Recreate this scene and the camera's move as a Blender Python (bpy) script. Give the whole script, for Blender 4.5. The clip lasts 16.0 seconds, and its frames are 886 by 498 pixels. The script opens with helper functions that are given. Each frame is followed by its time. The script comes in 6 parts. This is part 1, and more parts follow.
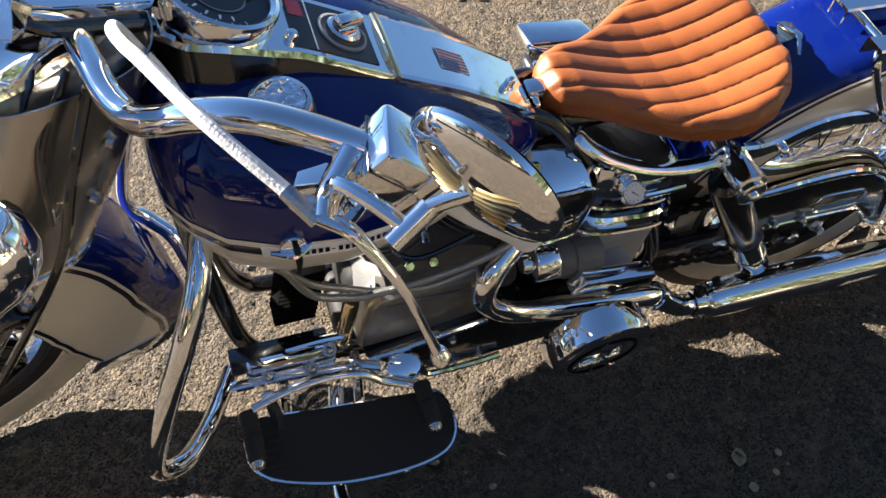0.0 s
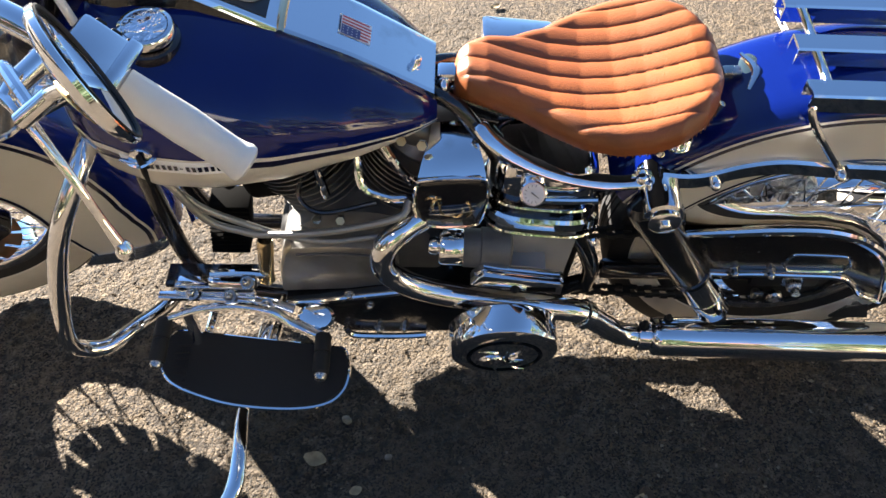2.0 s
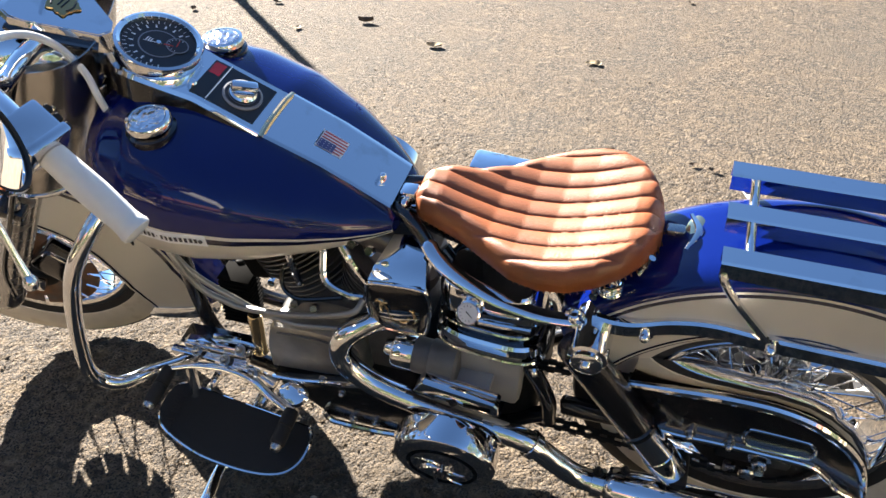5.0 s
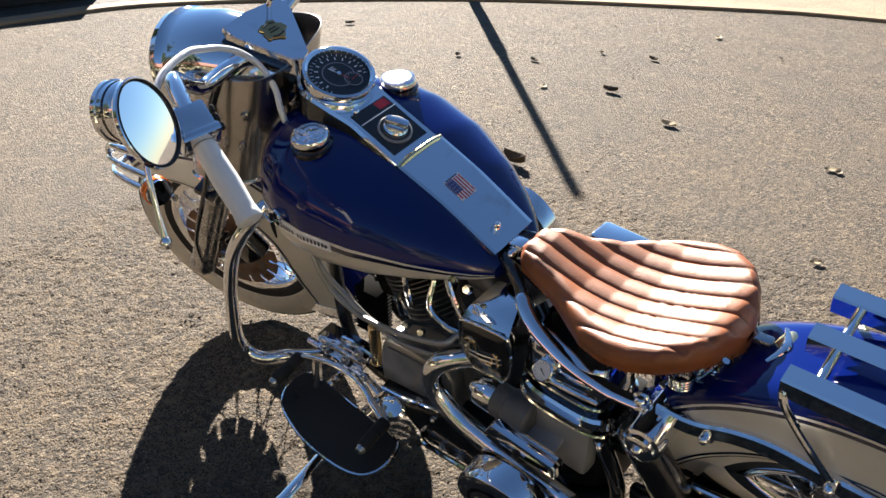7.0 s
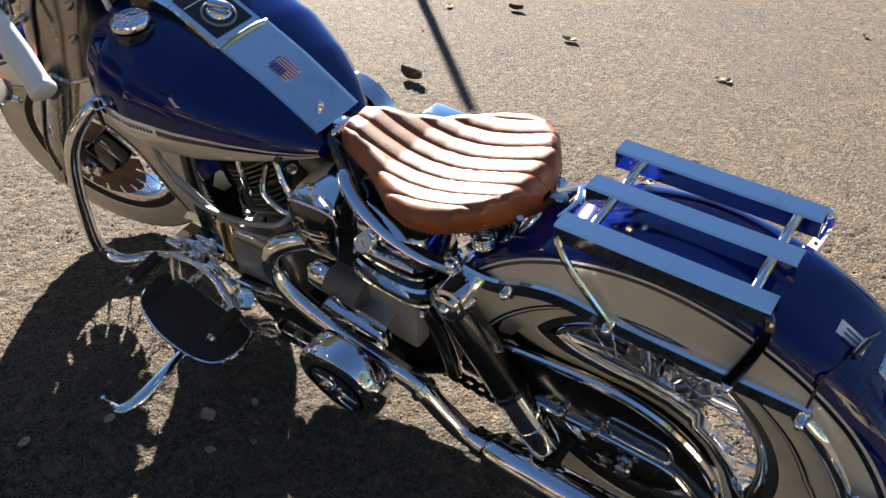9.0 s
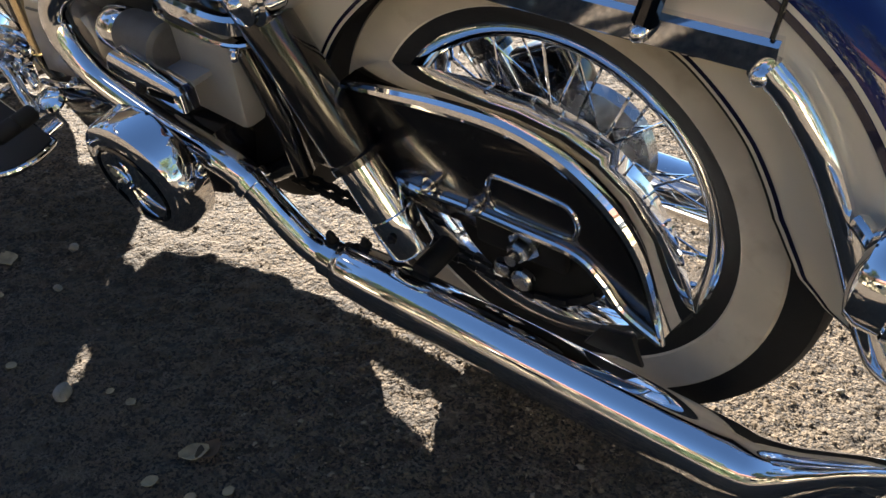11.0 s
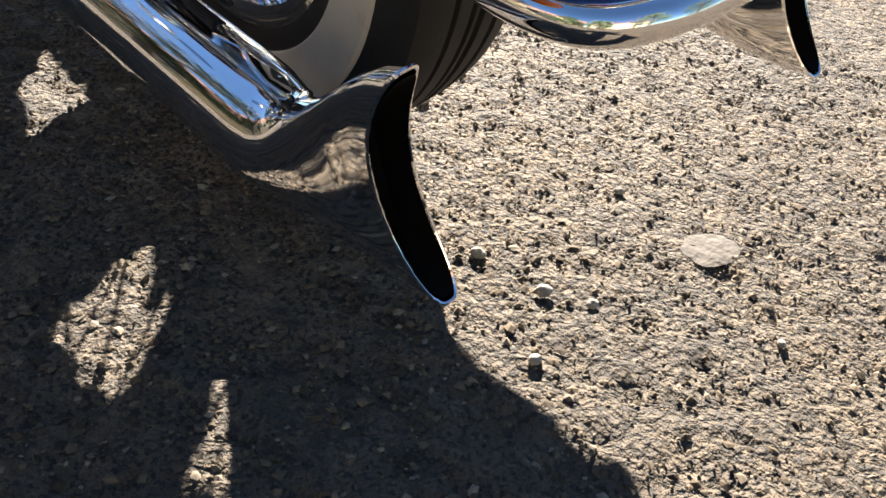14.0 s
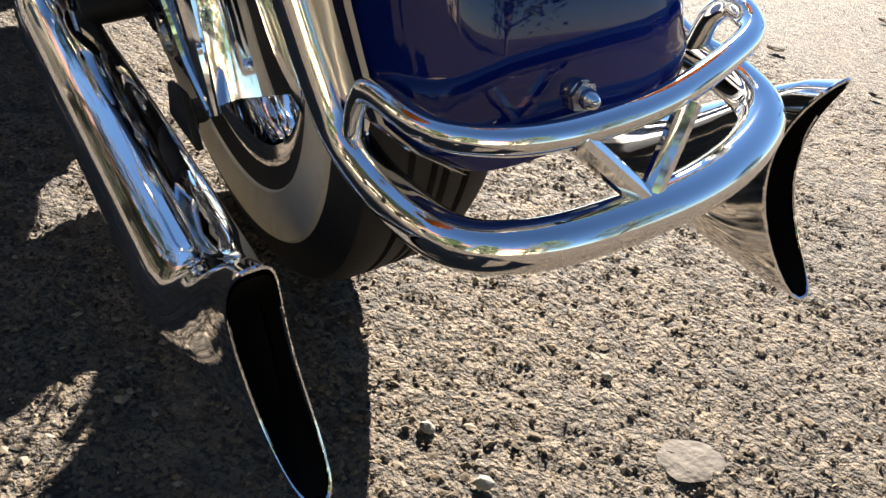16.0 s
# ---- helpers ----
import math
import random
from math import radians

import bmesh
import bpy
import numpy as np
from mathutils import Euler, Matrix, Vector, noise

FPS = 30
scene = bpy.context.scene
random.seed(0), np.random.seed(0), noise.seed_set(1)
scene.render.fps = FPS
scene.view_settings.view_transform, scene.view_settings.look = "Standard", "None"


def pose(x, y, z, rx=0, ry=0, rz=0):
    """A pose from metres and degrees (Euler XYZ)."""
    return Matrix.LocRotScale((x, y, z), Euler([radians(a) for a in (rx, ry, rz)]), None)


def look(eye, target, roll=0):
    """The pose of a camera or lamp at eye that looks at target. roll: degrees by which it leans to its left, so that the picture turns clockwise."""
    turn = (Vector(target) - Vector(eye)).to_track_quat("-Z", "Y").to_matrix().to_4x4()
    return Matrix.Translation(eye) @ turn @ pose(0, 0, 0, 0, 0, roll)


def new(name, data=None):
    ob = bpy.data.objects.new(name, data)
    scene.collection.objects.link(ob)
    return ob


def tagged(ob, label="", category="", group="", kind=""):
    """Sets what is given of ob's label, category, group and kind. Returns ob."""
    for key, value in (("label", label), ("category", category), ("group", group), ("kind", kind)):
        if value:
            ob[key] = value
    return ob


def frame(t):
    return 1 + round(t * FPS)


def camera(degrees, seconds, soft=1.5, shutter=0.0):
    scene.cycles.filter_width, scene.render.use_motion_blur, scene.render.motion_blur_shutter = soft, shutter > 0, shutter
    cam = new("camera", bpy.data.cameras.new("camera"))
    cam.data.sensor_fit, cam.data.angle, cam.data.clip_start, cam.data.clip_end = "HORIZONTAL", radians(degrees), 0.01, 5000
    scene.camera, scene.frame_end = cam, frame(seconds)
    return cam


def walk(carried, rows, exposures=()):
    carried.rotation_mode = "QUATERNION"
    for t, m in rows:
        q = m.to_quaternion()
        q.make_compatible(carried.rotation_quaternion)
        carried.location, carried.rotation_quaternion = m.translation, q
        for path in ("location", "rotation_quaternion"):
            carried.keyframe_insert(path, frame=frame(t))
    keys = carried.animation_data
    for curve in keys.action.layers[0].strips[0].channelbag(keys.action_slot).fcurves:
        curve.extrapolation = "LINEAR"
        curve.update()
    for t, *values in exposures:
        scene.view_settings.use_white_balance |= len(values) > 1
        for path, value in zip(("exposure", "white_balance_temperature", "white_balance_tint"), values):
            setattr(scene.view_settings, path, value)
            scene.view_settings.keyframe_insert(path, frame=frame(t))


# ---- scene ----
# camera: seconds, x, y, z, yaw, pitch, roll
cam = camera(57.7, 16.0)
PATH = [
    (0, -0.3124, -1.0978, 1.3917, -18.091, -44.219, 0.016),
    (0.5, -0.1692, -1.1635, 1.3922, -12.672, -44.597, 0.427),
    (1, -0.0108, -1.2469, 1.3970, -4.825, -43.807, -0.260),
    (1.5, 0.0936, -1.2826, 1.3915, 0.618, -43.466, -0.637),
    (2, 0.1613, -1.2558, 1.3720, 1.841, -42.969, -0.842),
    (2.5, 0.2460, -1.2021, 1.3716, 2.551, -43.656, 0.734),
    (3, 0.3386, -1.1935, 1.3812, 6.192, -42.666, 0.076),
    (3.2, 0.3762, -1.2067, 1.3860, 7.791, -42.153, 0.322),
    (5.3, 0.6138, -1.2779, 1.4128, 22.068, -33.062, -1.518),
    (5.5, 0.6275, -1.2594, 1.4119, 23.965, -32.773, -1.187),
    (6, 0.6758, -1.2344, 1.4290, 30.908, -31.327, -0.453),
    (6.5, 0.7582, -1.2291, 1.4425, 36.637, -29.900, -0.211),
    (7, 0.8488, -1.2304, 1.4377, 39.958, -29.562, 0.946),
    (7.5, 0.9220, -1.2299, 1.4270, 41.423, -29.598, 1.410),
    (8, 0.9954, -1.2255, 1.4122, 41.129, -30.416, 0.908),
    (8.5, 1.0648, -1.2091, 1.3890, 38.663, -31.664, 1.208),
    (9, 1.0926, -1.1554, 1.3541, 36.066, -33.436, 1.091),
    (9.5, 1.1144, -1.0587, 1.2606, 36.092, -35.283, 1.056),
    (9.7, 1.1268, -1.0193, 1.2071, 37.127, -36.298, 0.311),
    (11.8, 1.2370, -0.8409, 0.6156, 35.361, -28.953, 1.628),
    (12, 1.2550, -0.8354, 0.5897, 34.285, -28.126, 1.591),
    (12.5, 1.3247, -0.7502, 0.5369, 30.909, -32.084, 2.542),
    (13, 1.4164, -0.6308, 0.4838, 34.691, -37.005, 3.140),
    (13.5, 1.4680, -0.5527, 0.4504, 39.956, -36.019, 5.737),
    (14, 1.5027, -0.4810, 0.4343, 43.188, -36.563, 8.498),
    (14.5, 1.5277, -0.4349, 0.4185, 48.684, -34.161, 9.445),
    (15, 1.5238, -0.3885, 0.4293, 53.713, -33.530, 8.665),
    (15.5, 1.5250, -0.3663, 0.4484, 54.082, -31.823, 9.443),
    (16, 1.5243, -0.3539, 0.4767, 52.949, -30.366, 11.079),
]


def gaze(x, y, z, yaw, pitch, roll):
    return pose(x, y, z, 0, 0, yaw) @ pose(0, 0, 0, 90 + pitch, 0, 0) @ pose(0, 0, 0, 0, 0, roll)


walk(cam, [(t, gaze(x, y, z, a, b, c)) for t, x, y, z, a, b, c in PATH], ((0, 2.2), (1.5, 2.65), (3, 2.7), (5.5, 2.42), (7, 1.95), (8, 1.9), (9.5, 2.1), (12, 2.55), (13.5, 2.52), (16, 2.25)))

# ---- light ----
SUN_DIR = Vector((-1.63, 1.37, 1.0)).normalized()
world = bpy.data.worlds.new("sky")
scene.world = world
world.use_nodes = True
sky = world.node_tree.nodes.new("ShaderNodeTexSky")
sky.sky_type, sky.sun_disc = "NISHITA", False
sky.sun_elevation = math.asin(SUN_DIR.z)
sky.sun_rotation = math.atan2(SUN_DIR.x, SUN_DIR.y)
sky.air_density, sky.dust_density, sky.ozone_density = 1.0, 0.0, 5.0
world.node_tree.links.new(sky.outputs[0], world.node_tree.nodes["Background"].inputs[0])
world.node_tree.nodes["Background"].inputs[1].default_value = 0.040
sun = new("sun", bpy.data.lights.new("sun", "SUN"))
sun.data.energy, sun.data.angle, sun.data.color = 7.4, radians(0.53), (1.0, 0.91, 0.80)
sun.matrix_world = look(SUN_DIR * 20, (0, 0, 0))

# ---- materials ----
M = {}


def material(key, col, rough=0.5, metal=0.0, coat=0.0, grain=None, bump=None, dirt=None, spread=0.0, extra=None):
    """grain: (scale, strength of colour change); bump: (scale, distance, detail); dirt: (scale, low, high, colour, roughness)."""
    m = bpy.data.materials.new(key)
    m.use_nodes = True
    nt = m.node_tree
    b = nt.nodes["Principled BSDF"]
    b.inputs["Roughness"].default_value = rough
    b.inputs["Metallic"].default_value = metal
    b.inputs["Coat Weight"].default_value = coat
    b.inputs["Coat Roughness"].default_value = 0.03
    coord = nt.nodes.new("ShaderNodeTexCoord").outputs["Object"]

    def noise_out(scale, detail=4.0):
        n = nt.nodes.new("ShaderNodeTexNoise")
        n.inputs["Scale"].default_value, n.inputs["Detail"].default_value = scale, detail
        nt.links.new(coord, n.inputs["Vector"])
        return n.outputs["Fac"]

    def mix(fac, a, c):
        x = nt.nodes.new("ShaderNodeMix")
        x.data_type = "RGBA"
        nt.links.new(fac, x.inputs["Factor"])
        for i, v in ((6, a), (7, c)):
            if isinstance(v, tuple):
                x.inputs[i].default_value = (*v, 1)
            else:
                nt.links.new(v, x.inputs[i])
        return x.outputs[2]

    def ramp(fac, lo, hi):
        r = nt.nodes.new("ShaderNodeMapRange")
        r.inputs["From Min"].default_value, r.inputs["From Max"].default_value = lo, hi
        nt.links.new(fac, r.inputs["Value"])
        return r.outputs["Result"]

    colour = col
    if grain:
        s = grain[1]
        colour = mix(ramp(noise_out(grain[0]), 0.3, 0.7), tuple(c * (1 - s) for c in col), tuple(min(1, c * (1 + s)) for c in col))
    if dirt:
        fac = ramp(noise_out(dirt[0], 6.0), dirt[1], dirt[2])
        colour = mix(fac, colour, dirt[3])
        r = nt.nodes.new("ShaderNodeMapRange")
        r.inputs["To Min"].default_value, r.inputs["To Max"].default_value = rough, dirt[4]
        nt.links.new(fac, r.inputs["Value"])
        nt.links.new(r.outputs["Result"], b.inputs["Roughness"])
    if isinstance(colour, tuple):
        b.inputs["Base Color"].default_value = (*colour, 1)
    else:
        nt.links.new(colour, b.inputs["Base Color"])
    if bump:
        bp = nt.nodes.new("ShaderNodeBump")
        bp.inputs["Distance"].default_value = bump[1]
        nt.links.new(noise_out(bump[0], bump[2]), bp.inputs["Height"])
        nt.links.new(bp.outputs["Normal"], b.inputs["Normal"])
    M[key] = m
    return m


material("chrome", (0.82, 0.83, 0.85), 0.045, 1.0, dirt=(14, 0.58, 0.8, (0.55, 0.54, 0.52), 0.16))
material("steel", (0.5, 0.5, 0.5), 0.22, 1.0, dirt=(30, 0.5, 0.75, (0.3, 0.28, 0.26), 0.45))
material("blue_paint", (0.0016, 0.007, 0.085), 0.45, 0.0, 1.0, grain=(5, 0.15), bump=(60, 0.00005, 1))
M["blue_paint"].node_tree.nodes["Principled BSDF"].inputs["Specular IOR Level"].default_value = 0.0
material("cream_paint", (0.62, 0.58, 0.50), 0.28, 0.0, 0.7, grain=(7, 0.05))
material("stripe_dark", (0.008, 0.008, 0.03), 0.2, 0.0, 0.8)
material("black_paint", (0.008, 0.008, 0.009), 0.18, 0.0, 0.7, dirt=(20, 0.62, 0.85, (0.018, 0.016, 0.014), 0.5))
material("black_metal", (0.006, 0.006, 0.0065), 0.62, 0.0, grain=(40, 0.3), dirt=(18, 0.55, 0.8, (0.012, 0.011, 0.010), 0.7))
M["black_metal"].node_tree.nodes["Principled BSDF"].inputs["Specular IOR Level"].default_value = 0.25
material("rubber", (0.006, 0.006, 0.007), 0.72, grain=(60, 0.25), bump=(300, 0.0004, 3), dirt=(9, 0.55, 0.8, (0.011, 0.010, 0.009), 0.85))
material("mat_rubber", (0.006, 0.006, 0.007), 0.7, bump=(500, 0.0003, 2))
material("whitewall", (0.55, 0.50, 0.42), 0.55, grain=(18, 0.08), dirt=(22, 0.55, 0.78, (0.4, 0.34, 0.26), 0.7))
material("leather", (0.235, 0.066, 0.014), 0.46, 0.0, 0.12, grain=(14, 0.22), bump=(420, 0.0006, 4), dirt=(7, 0.5, 0.85, (0.15, 0.038, 0.009), 0.5))
material("thread", (0.13, 0.05, 0.02), 0.7)
material("aluminium", (0.20, 0.195, 0.19), 0.42, 0.9, grain=(25, 0.15), bump=(220, 0.0003, 3), dirt=(12, 0.5, 0.8, (0.16, 0.14, 0.12), 0.6))
material("cast_grey", (0.10, 0.10, 0.10), 0.6, 0.2, grain=(30, 0.2), bump=(260, 0.0004, 3))
material("white_grip", (0.66, 0.66, 0.65), 0.4, 0.0, 0.2, grain=(20, 0.05))
material("white_cable", (0.62, 0.63, 0.64), 0.45, bump=(350, 0.0006, 2))
material("braided", (0.33, 0.33, 0.32), 0.4, 0.8, bump=(700, 0.0008, 2))
material("dial_black", (0.012, 0.013, 0.016), 0.35)
material("dial_grey", (0.22, 0.23, 0.25), 0.5)
material("white_mark", (0.8, 0.8, 0.8), 0.5)
material("red_mark", (0.55, 0.03, 0.02), 0.4)
material("flag_red", (0.45, 0.05, 0.06), 0.4)
material("flag_blue", (0.04, 0.06, 0.2), 0.4)
material("gold", (0.46, 0.33, 0.15), 0.3, 1.0)
material("brass_pipe", (0.78, 0.62, 0.38), 0.14, 1.0)
material("amber", (0.75, 0.16, 0.015), 0.12, 0.0, 0.6)
material("red_lens", (0.45, 0.01, 0.01), 0.1, 0.0, 0.6)
material("rust", (0.17, 0.085, 0.045), 0.7, 0.4, grain=(30, 0.5), dirt=(20, 0.45, 0.7, (0.10, 0.09, 0.085), 0.5))
material("case_metal", (0.42, 0.41, 0.39), 0.34, 0.85, grain=(14, 0.25), bump=(60, 0.0006, 3), dirt=(11, 0.48, 0.72, (0.20, 0.19, 0.18), 0.5))
material("box_grey", (0.30, 0.30, 0.30), 0.42, 0.15, grain=(9, 0.12), bump=(180, 0.0003, 3))
material("shroud_metal", (0.50, 0.48, 0.45), 0.24, 1.0, grain=(6, 0.10), dirt=(9, 0.5, 0.8, (0.36, 0.34, 0.31), 0.24))
material("mirror_glass", (0.9, 0.9, 0.92), 0.01, 1.0)
# darker chrome, also for chrome whose dark reflections are painted in
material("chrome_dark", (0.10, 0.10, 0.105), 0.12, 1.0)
material("embossed", (0.80, 0.80, 0.82), 0.10, 1.0, bump=(75, 0.006, 2))
material("needles", (0.035, 0.06, 0.02), 0.6, grain=(3, 0.4))
material("matte_black", (0.004, 0.004, 0.004), 0.95)
M["matte_black"].node_tree.nodes["Principled BSDF"].inputs["Specular IOR Level"].default_value = 0.05
material("leaf_brown", (0.07, 0.045, 0.024), 0.8, grain=(60, 0.4))
material("leaf_tan", (0.28, 0.22, 0.13), 0.8, grain=(60, 0.3))
material("pale_stone", (0.22, 0.20, 0.165), 0.9, grain=(50, 0.25), bump=(120, 0.003, 4))
material("flush_stone", (0.056, 0.044, 0.031), 0.85, grain=(45, 0.25), bump=(90, 0.003, 4))
material("concrete", (0.24, 0.16, 0.09), 0.9, grain=(6, 0.15), bump=(60, 0.004, 5))
material("sand", (0.19, 0.145, 0.09), 0.95, grain=(3, 0.2), bump=(40, 0.01, 5))
# near-black tone carries the shade that lies behind the kerb
material("dark_wall", (0.018, 0.017, 0.017), 0.9, grain=(4, 0.4), bump=(15, 0.02, 5))
material("bark", (0.10, 0.075, 0.055), 0.9, grain=(8, 0.3), bump=(25, 0.01, 5))
material("house_wall", (0.62, 0.52, 0.34), 0.9, grain=(1.5, 0.08), bump=(80, 0.003, 4))
material("roof_tile", (0.22, 0.10, 0.07), 0.85, grain=(5, 0.3), bump=(12, 0.02, 3))
material("window_glass", (0.03, 0.035, 0.04), 0.04, 0.0, 0.5)
material("pole_metal", (0.12, 0.12, 0.12), 0.5, 0.6, grain=(10, 0.2))


def asphalt():
    m = bpy.data.materials.new("asphalt")
    m.use_nodes = True
    nt = m.node_tree
    b = nt.nodes["Principled BSDF"]
    b.inputs["Roughness"].default_value = 0.88
    b.inputs["Specular IOR Level"].default_value = 0.3
    co = nt.nodes.new("ShaderNodeTexCoord").outputs["Object"]

    def vor(scale, feature="F1"):
        v = nt.nodes.new("ShaderNodeTexVoronoi")
        v.feature = feature
        v.inputs["Scale"].default_value = scale
        nt.links.new(co, v.inputs["Vector"])
        return v

    def noi(scale, detail=5.0):
        n = nt.nodes.new("ShaderNodeTexNoise")
        n.inputs["Scale"].default_value, n.inputs["Detail"].default_value = scale, detail
        nt.links.new(co, n.inputs["Vector"])
        return n.outputs["Fac"]

    def rng(v, a, c, lo=0.0, hi=1.0):
        r = nt.nodes.new("ShaderNodeMapRange")
        for k, x in (("From Min", a), ("From Max", c), ("To Min", lo), ("To Max", hi)):
            r.inputs[k].default_value = x
        nt.links.new(v, r.inputs["Value"])
        return r.outputs["Result"]

    def mixc(f, a, c):
        x = nt.nodes.new("ShaderNodeMix")
        x.data_type = "RGBA"
        nt.links.new(f, x.inputs["Factor"])
        for i, v in ((6, a), (7, c)):
            if isinstance(v, tuple):
                x.inputs[i].default_value = (*v, 1)
            else:
                nt.links.new(v, x.inputs[i])
        return x.outputs[2]

    stones = vor(95)
    tone = nt.nodes.new("ShaderNodeSeparateColor")
    nt.links.new(stones.outputs["Color"], tone.inputs["Color"])
    col = mixc(tone.outputs[0], (0.045, 0.035, 0.026), (0.193, 0.150, 0.105))
    col = mixc(rng(noi(5), 0.42, 0.62), col, (0.148, 0.111, 0.073))
    col = mixc(rng(noi(190, 3.0), 0.51, 0.58), col, (0.022, 0.020, 0.018))
    col = mixc(rng(noi(38, 6.0), 0.53, 0.64, 0.0, 0.75), col, (0.043, 0.035, 0.028))
    col = mixc(rng(noi(21, 6.0), 0.56, 0.68, 0.0, 0.6), col, (0.205, 0.156, 0.101))
    col = mixc(rng(noi(1.1), 0.45, 0.7, 0.0, 0.55), col, (0.072, 0.062, 0.050))
    nt.links.new(col, b.inputs["Base Color"])
    add = nt.nodes.new("ShaderNodeMath")
    add.operation = "ADD"
    nt.links.new(rng(stones.outputs["Distance"], 0.0, 0.75, 1.0, 0.0), add.inputs[0])
    nt.links.new(rng(noi(230, 4.0), 0.3, 0.7, 0.0, 0.8), add.inputs[1])
    bp = nt.nodes.new("ShaderNodeBump")
    bp.inputs["Distance"].default_value = 0.008
    nt.links.new(add.outputs[0], bp.inputs["Height"])
    nt.links.new(bp.outputs["Normal"], b.inputs["Normal"])
    M["asphalt"] = m


asphalt()


def grit_material():
    """Small stones, each in a tone of its own."""
    m = bpy.data.materials.new("grit")
    m.use_nodes = True
    nt = m.node_tree
    b = nt.nodes["Principled BSDF"]
    b.inputs["Roughness"].default_value = 0.85
    b.inputs["Specular IOR Level"].default_value = 0.1
    geo = nt.nodes.new("ShaderNodeNewGeometry")
    ramp = nt.nodes.new("ShaderNodeValToRGB")
    for pos, c in ((0.0, (0.030, 0.024, 0.018)), (0.4, (0.085, 0.066, 0.045)), (0.85, (0.130, 0.100, 0.068)), (1.0, (0.215, 0.180, 0.135))):
        e = ramp.color_ramp.elements.new(pos) if pos not in (0.0, 1.0) else ramp.color_ramp.elements[0 if pos < 0.5 else -1]
        e.color = (*c, 1)
    nt.links.new(geo.outputs["Random Per Island"], ramp.inputs["Fac"])
    nt.links.new(ramp.outputs["Color"], b.inputs["Base Color"])
    M["pebble"] = m


grit_material()

# ---- mesh helpers ----
Y = Vector((0, 1, 0))


def part(name, bm, mat, parent=None, label="", smooth=True, sharp=35):
    bmesh.ops.recalc_face_normals(bm, faces=bm.faces)
    for f in bm.faces:
        f.smooth = smooth
    if smooth:
        lim = radians(sharp)
        for e in bm.edges:
            if len(e.link_faces) == 2 and e.calc_face_angle(0.0) > lim:
                e.smooth = False
    me = bpy.data.meshes.new(name)
    bm.to_mesh(me)
    bm.free()
    me.materials.append(M[mat])
    ob = new(name, me)
    ob.parent = parent
    if label:
        ob["label"] = label
    return ob


def spline(pts, steps=8):
    """Points along a smooth curve through pts."""
    p = [Vector(q) for q in pts]
    p = [2 * p[0] - p[1]] + p + [2 * p[-1] - p[-2]]
    out = []
    for i in range(1, len(p) - 2):
        for k in range(steps):
            t = k / steps
            a, b, c, d = p[i - 1 : i + 3]
            out.append(0.5 * (2 * b + (c - a) * t + (2 * a - 5 * b + 4 * c - d) * t * t + (3 * b - a - 3 * c + d) * t**3))
    return out + [p[-2]]


def sweep(bm, pts, r, n=12, flat=1.0, caps=True):
    """A tube along pts; r is one radius or one a point."""
    pts = [Vector(p) for p in pts]
    rs = list(r) if hasattr(r, "__len__") else [r] * len(pts)
    if len(rs) != len(pts):
        rs = list(np.interp(np.linspace(0, 1, len(pts)), np.linspace(0, 1, len(rs)), rs))
    rs = [float(v) for v in rs]
    up, rings = None, []
    for i, p in enumerate(pts):
        d = (pts[min(i + 1, len(pts) - 1)] - pts[max(i - 1, 0)]).normalized()
        if up is None:
            up = d.orthogonal().normalized() if abs(d.z) > 0.9 else (Vector((0, 0, 1)) - d * d.z).normalized()
        up = (up - d * up.dot(d)).normalized()
        side = d.cross(up)
        rings.append([bm.verts.new(p + rs[i] * (math.cos(a) * side + flat * math.sin(a) * up)) for a in np.linspace(0, 2 * math.pi, n, False)])
    for a, b in zip(rings, rings[1:]):
        for j in range(n):
            bm.faces.new((a[j], a[(j + 1) % n], b[(j + 1) % n], b[j]))
    if caps:
        bm.faces.new(rings[0][::-1])
        bm.faces.new(rings[-1])
    return bm


def tube(pts, r, n=12, smooth=8, flat=1.0):
    return sweep(bmesh.new(), spline(pts, smooth) if smooth and len(pts) > 2 else pts, r, n, flat)


def lathe(profile, origin, axis, n=32, bm=None, start=0.0, turn=2 * math.pi):
    """Turns a profile of (radius, height along axis) about the axis."""
    bm = bm or bmesh.new()
    axis = Vector(axis).normalized()
    u = axis.orthogonal().normalized()
    v = axis.cross(u)
    o, full = Vector(origin), turn > 6.28
    angles = [float(a) for a in np.linspace(start, start + turn, n + (0 if full else 1), not full)]
    rings = []
    for r, h in profile:
        r, h = float(r), float(h)
        if r < 1e-6:
            rings.append([bm.verts.new(o + axis * h)] * len(angles))
        else:
            rings.append([bm.verts.new(o + axis * h + r * (math.cos(a) * u + math.sin(a) * v)) for a in angles])
    for a, b in zip(rings, rings[1:]):
        for j in range(len(angles) if full else len(angles) - 1):
            k = (j + 1) % len(angles)
            vs = []
            for w in (a[j], a[k], b[k], b[j]):
                if w not in vs:
                    vs.append(w)
            if len(vs) > 2:
                bm.faces.new(vs)
    return bm


def box(c, s, bevel=0.003, m=None, seg=2):
    bm = bmesh.new()
    bmesh.ops.create_cube(bm, size=1)
    bmesh.ops.scale(bm, vec=s, verts=bm.verts)
    if bevel:
        bmesh.ops.bevel(bm, geom=list(bm.edges), offset=min(bevel, min(s) * 0.45), segments=seg, affect="EDGES", profile=0.5)
    if m is not None:
        bm.transform(m)
    bm.transform(Matrix.Translation(c))
    return bm


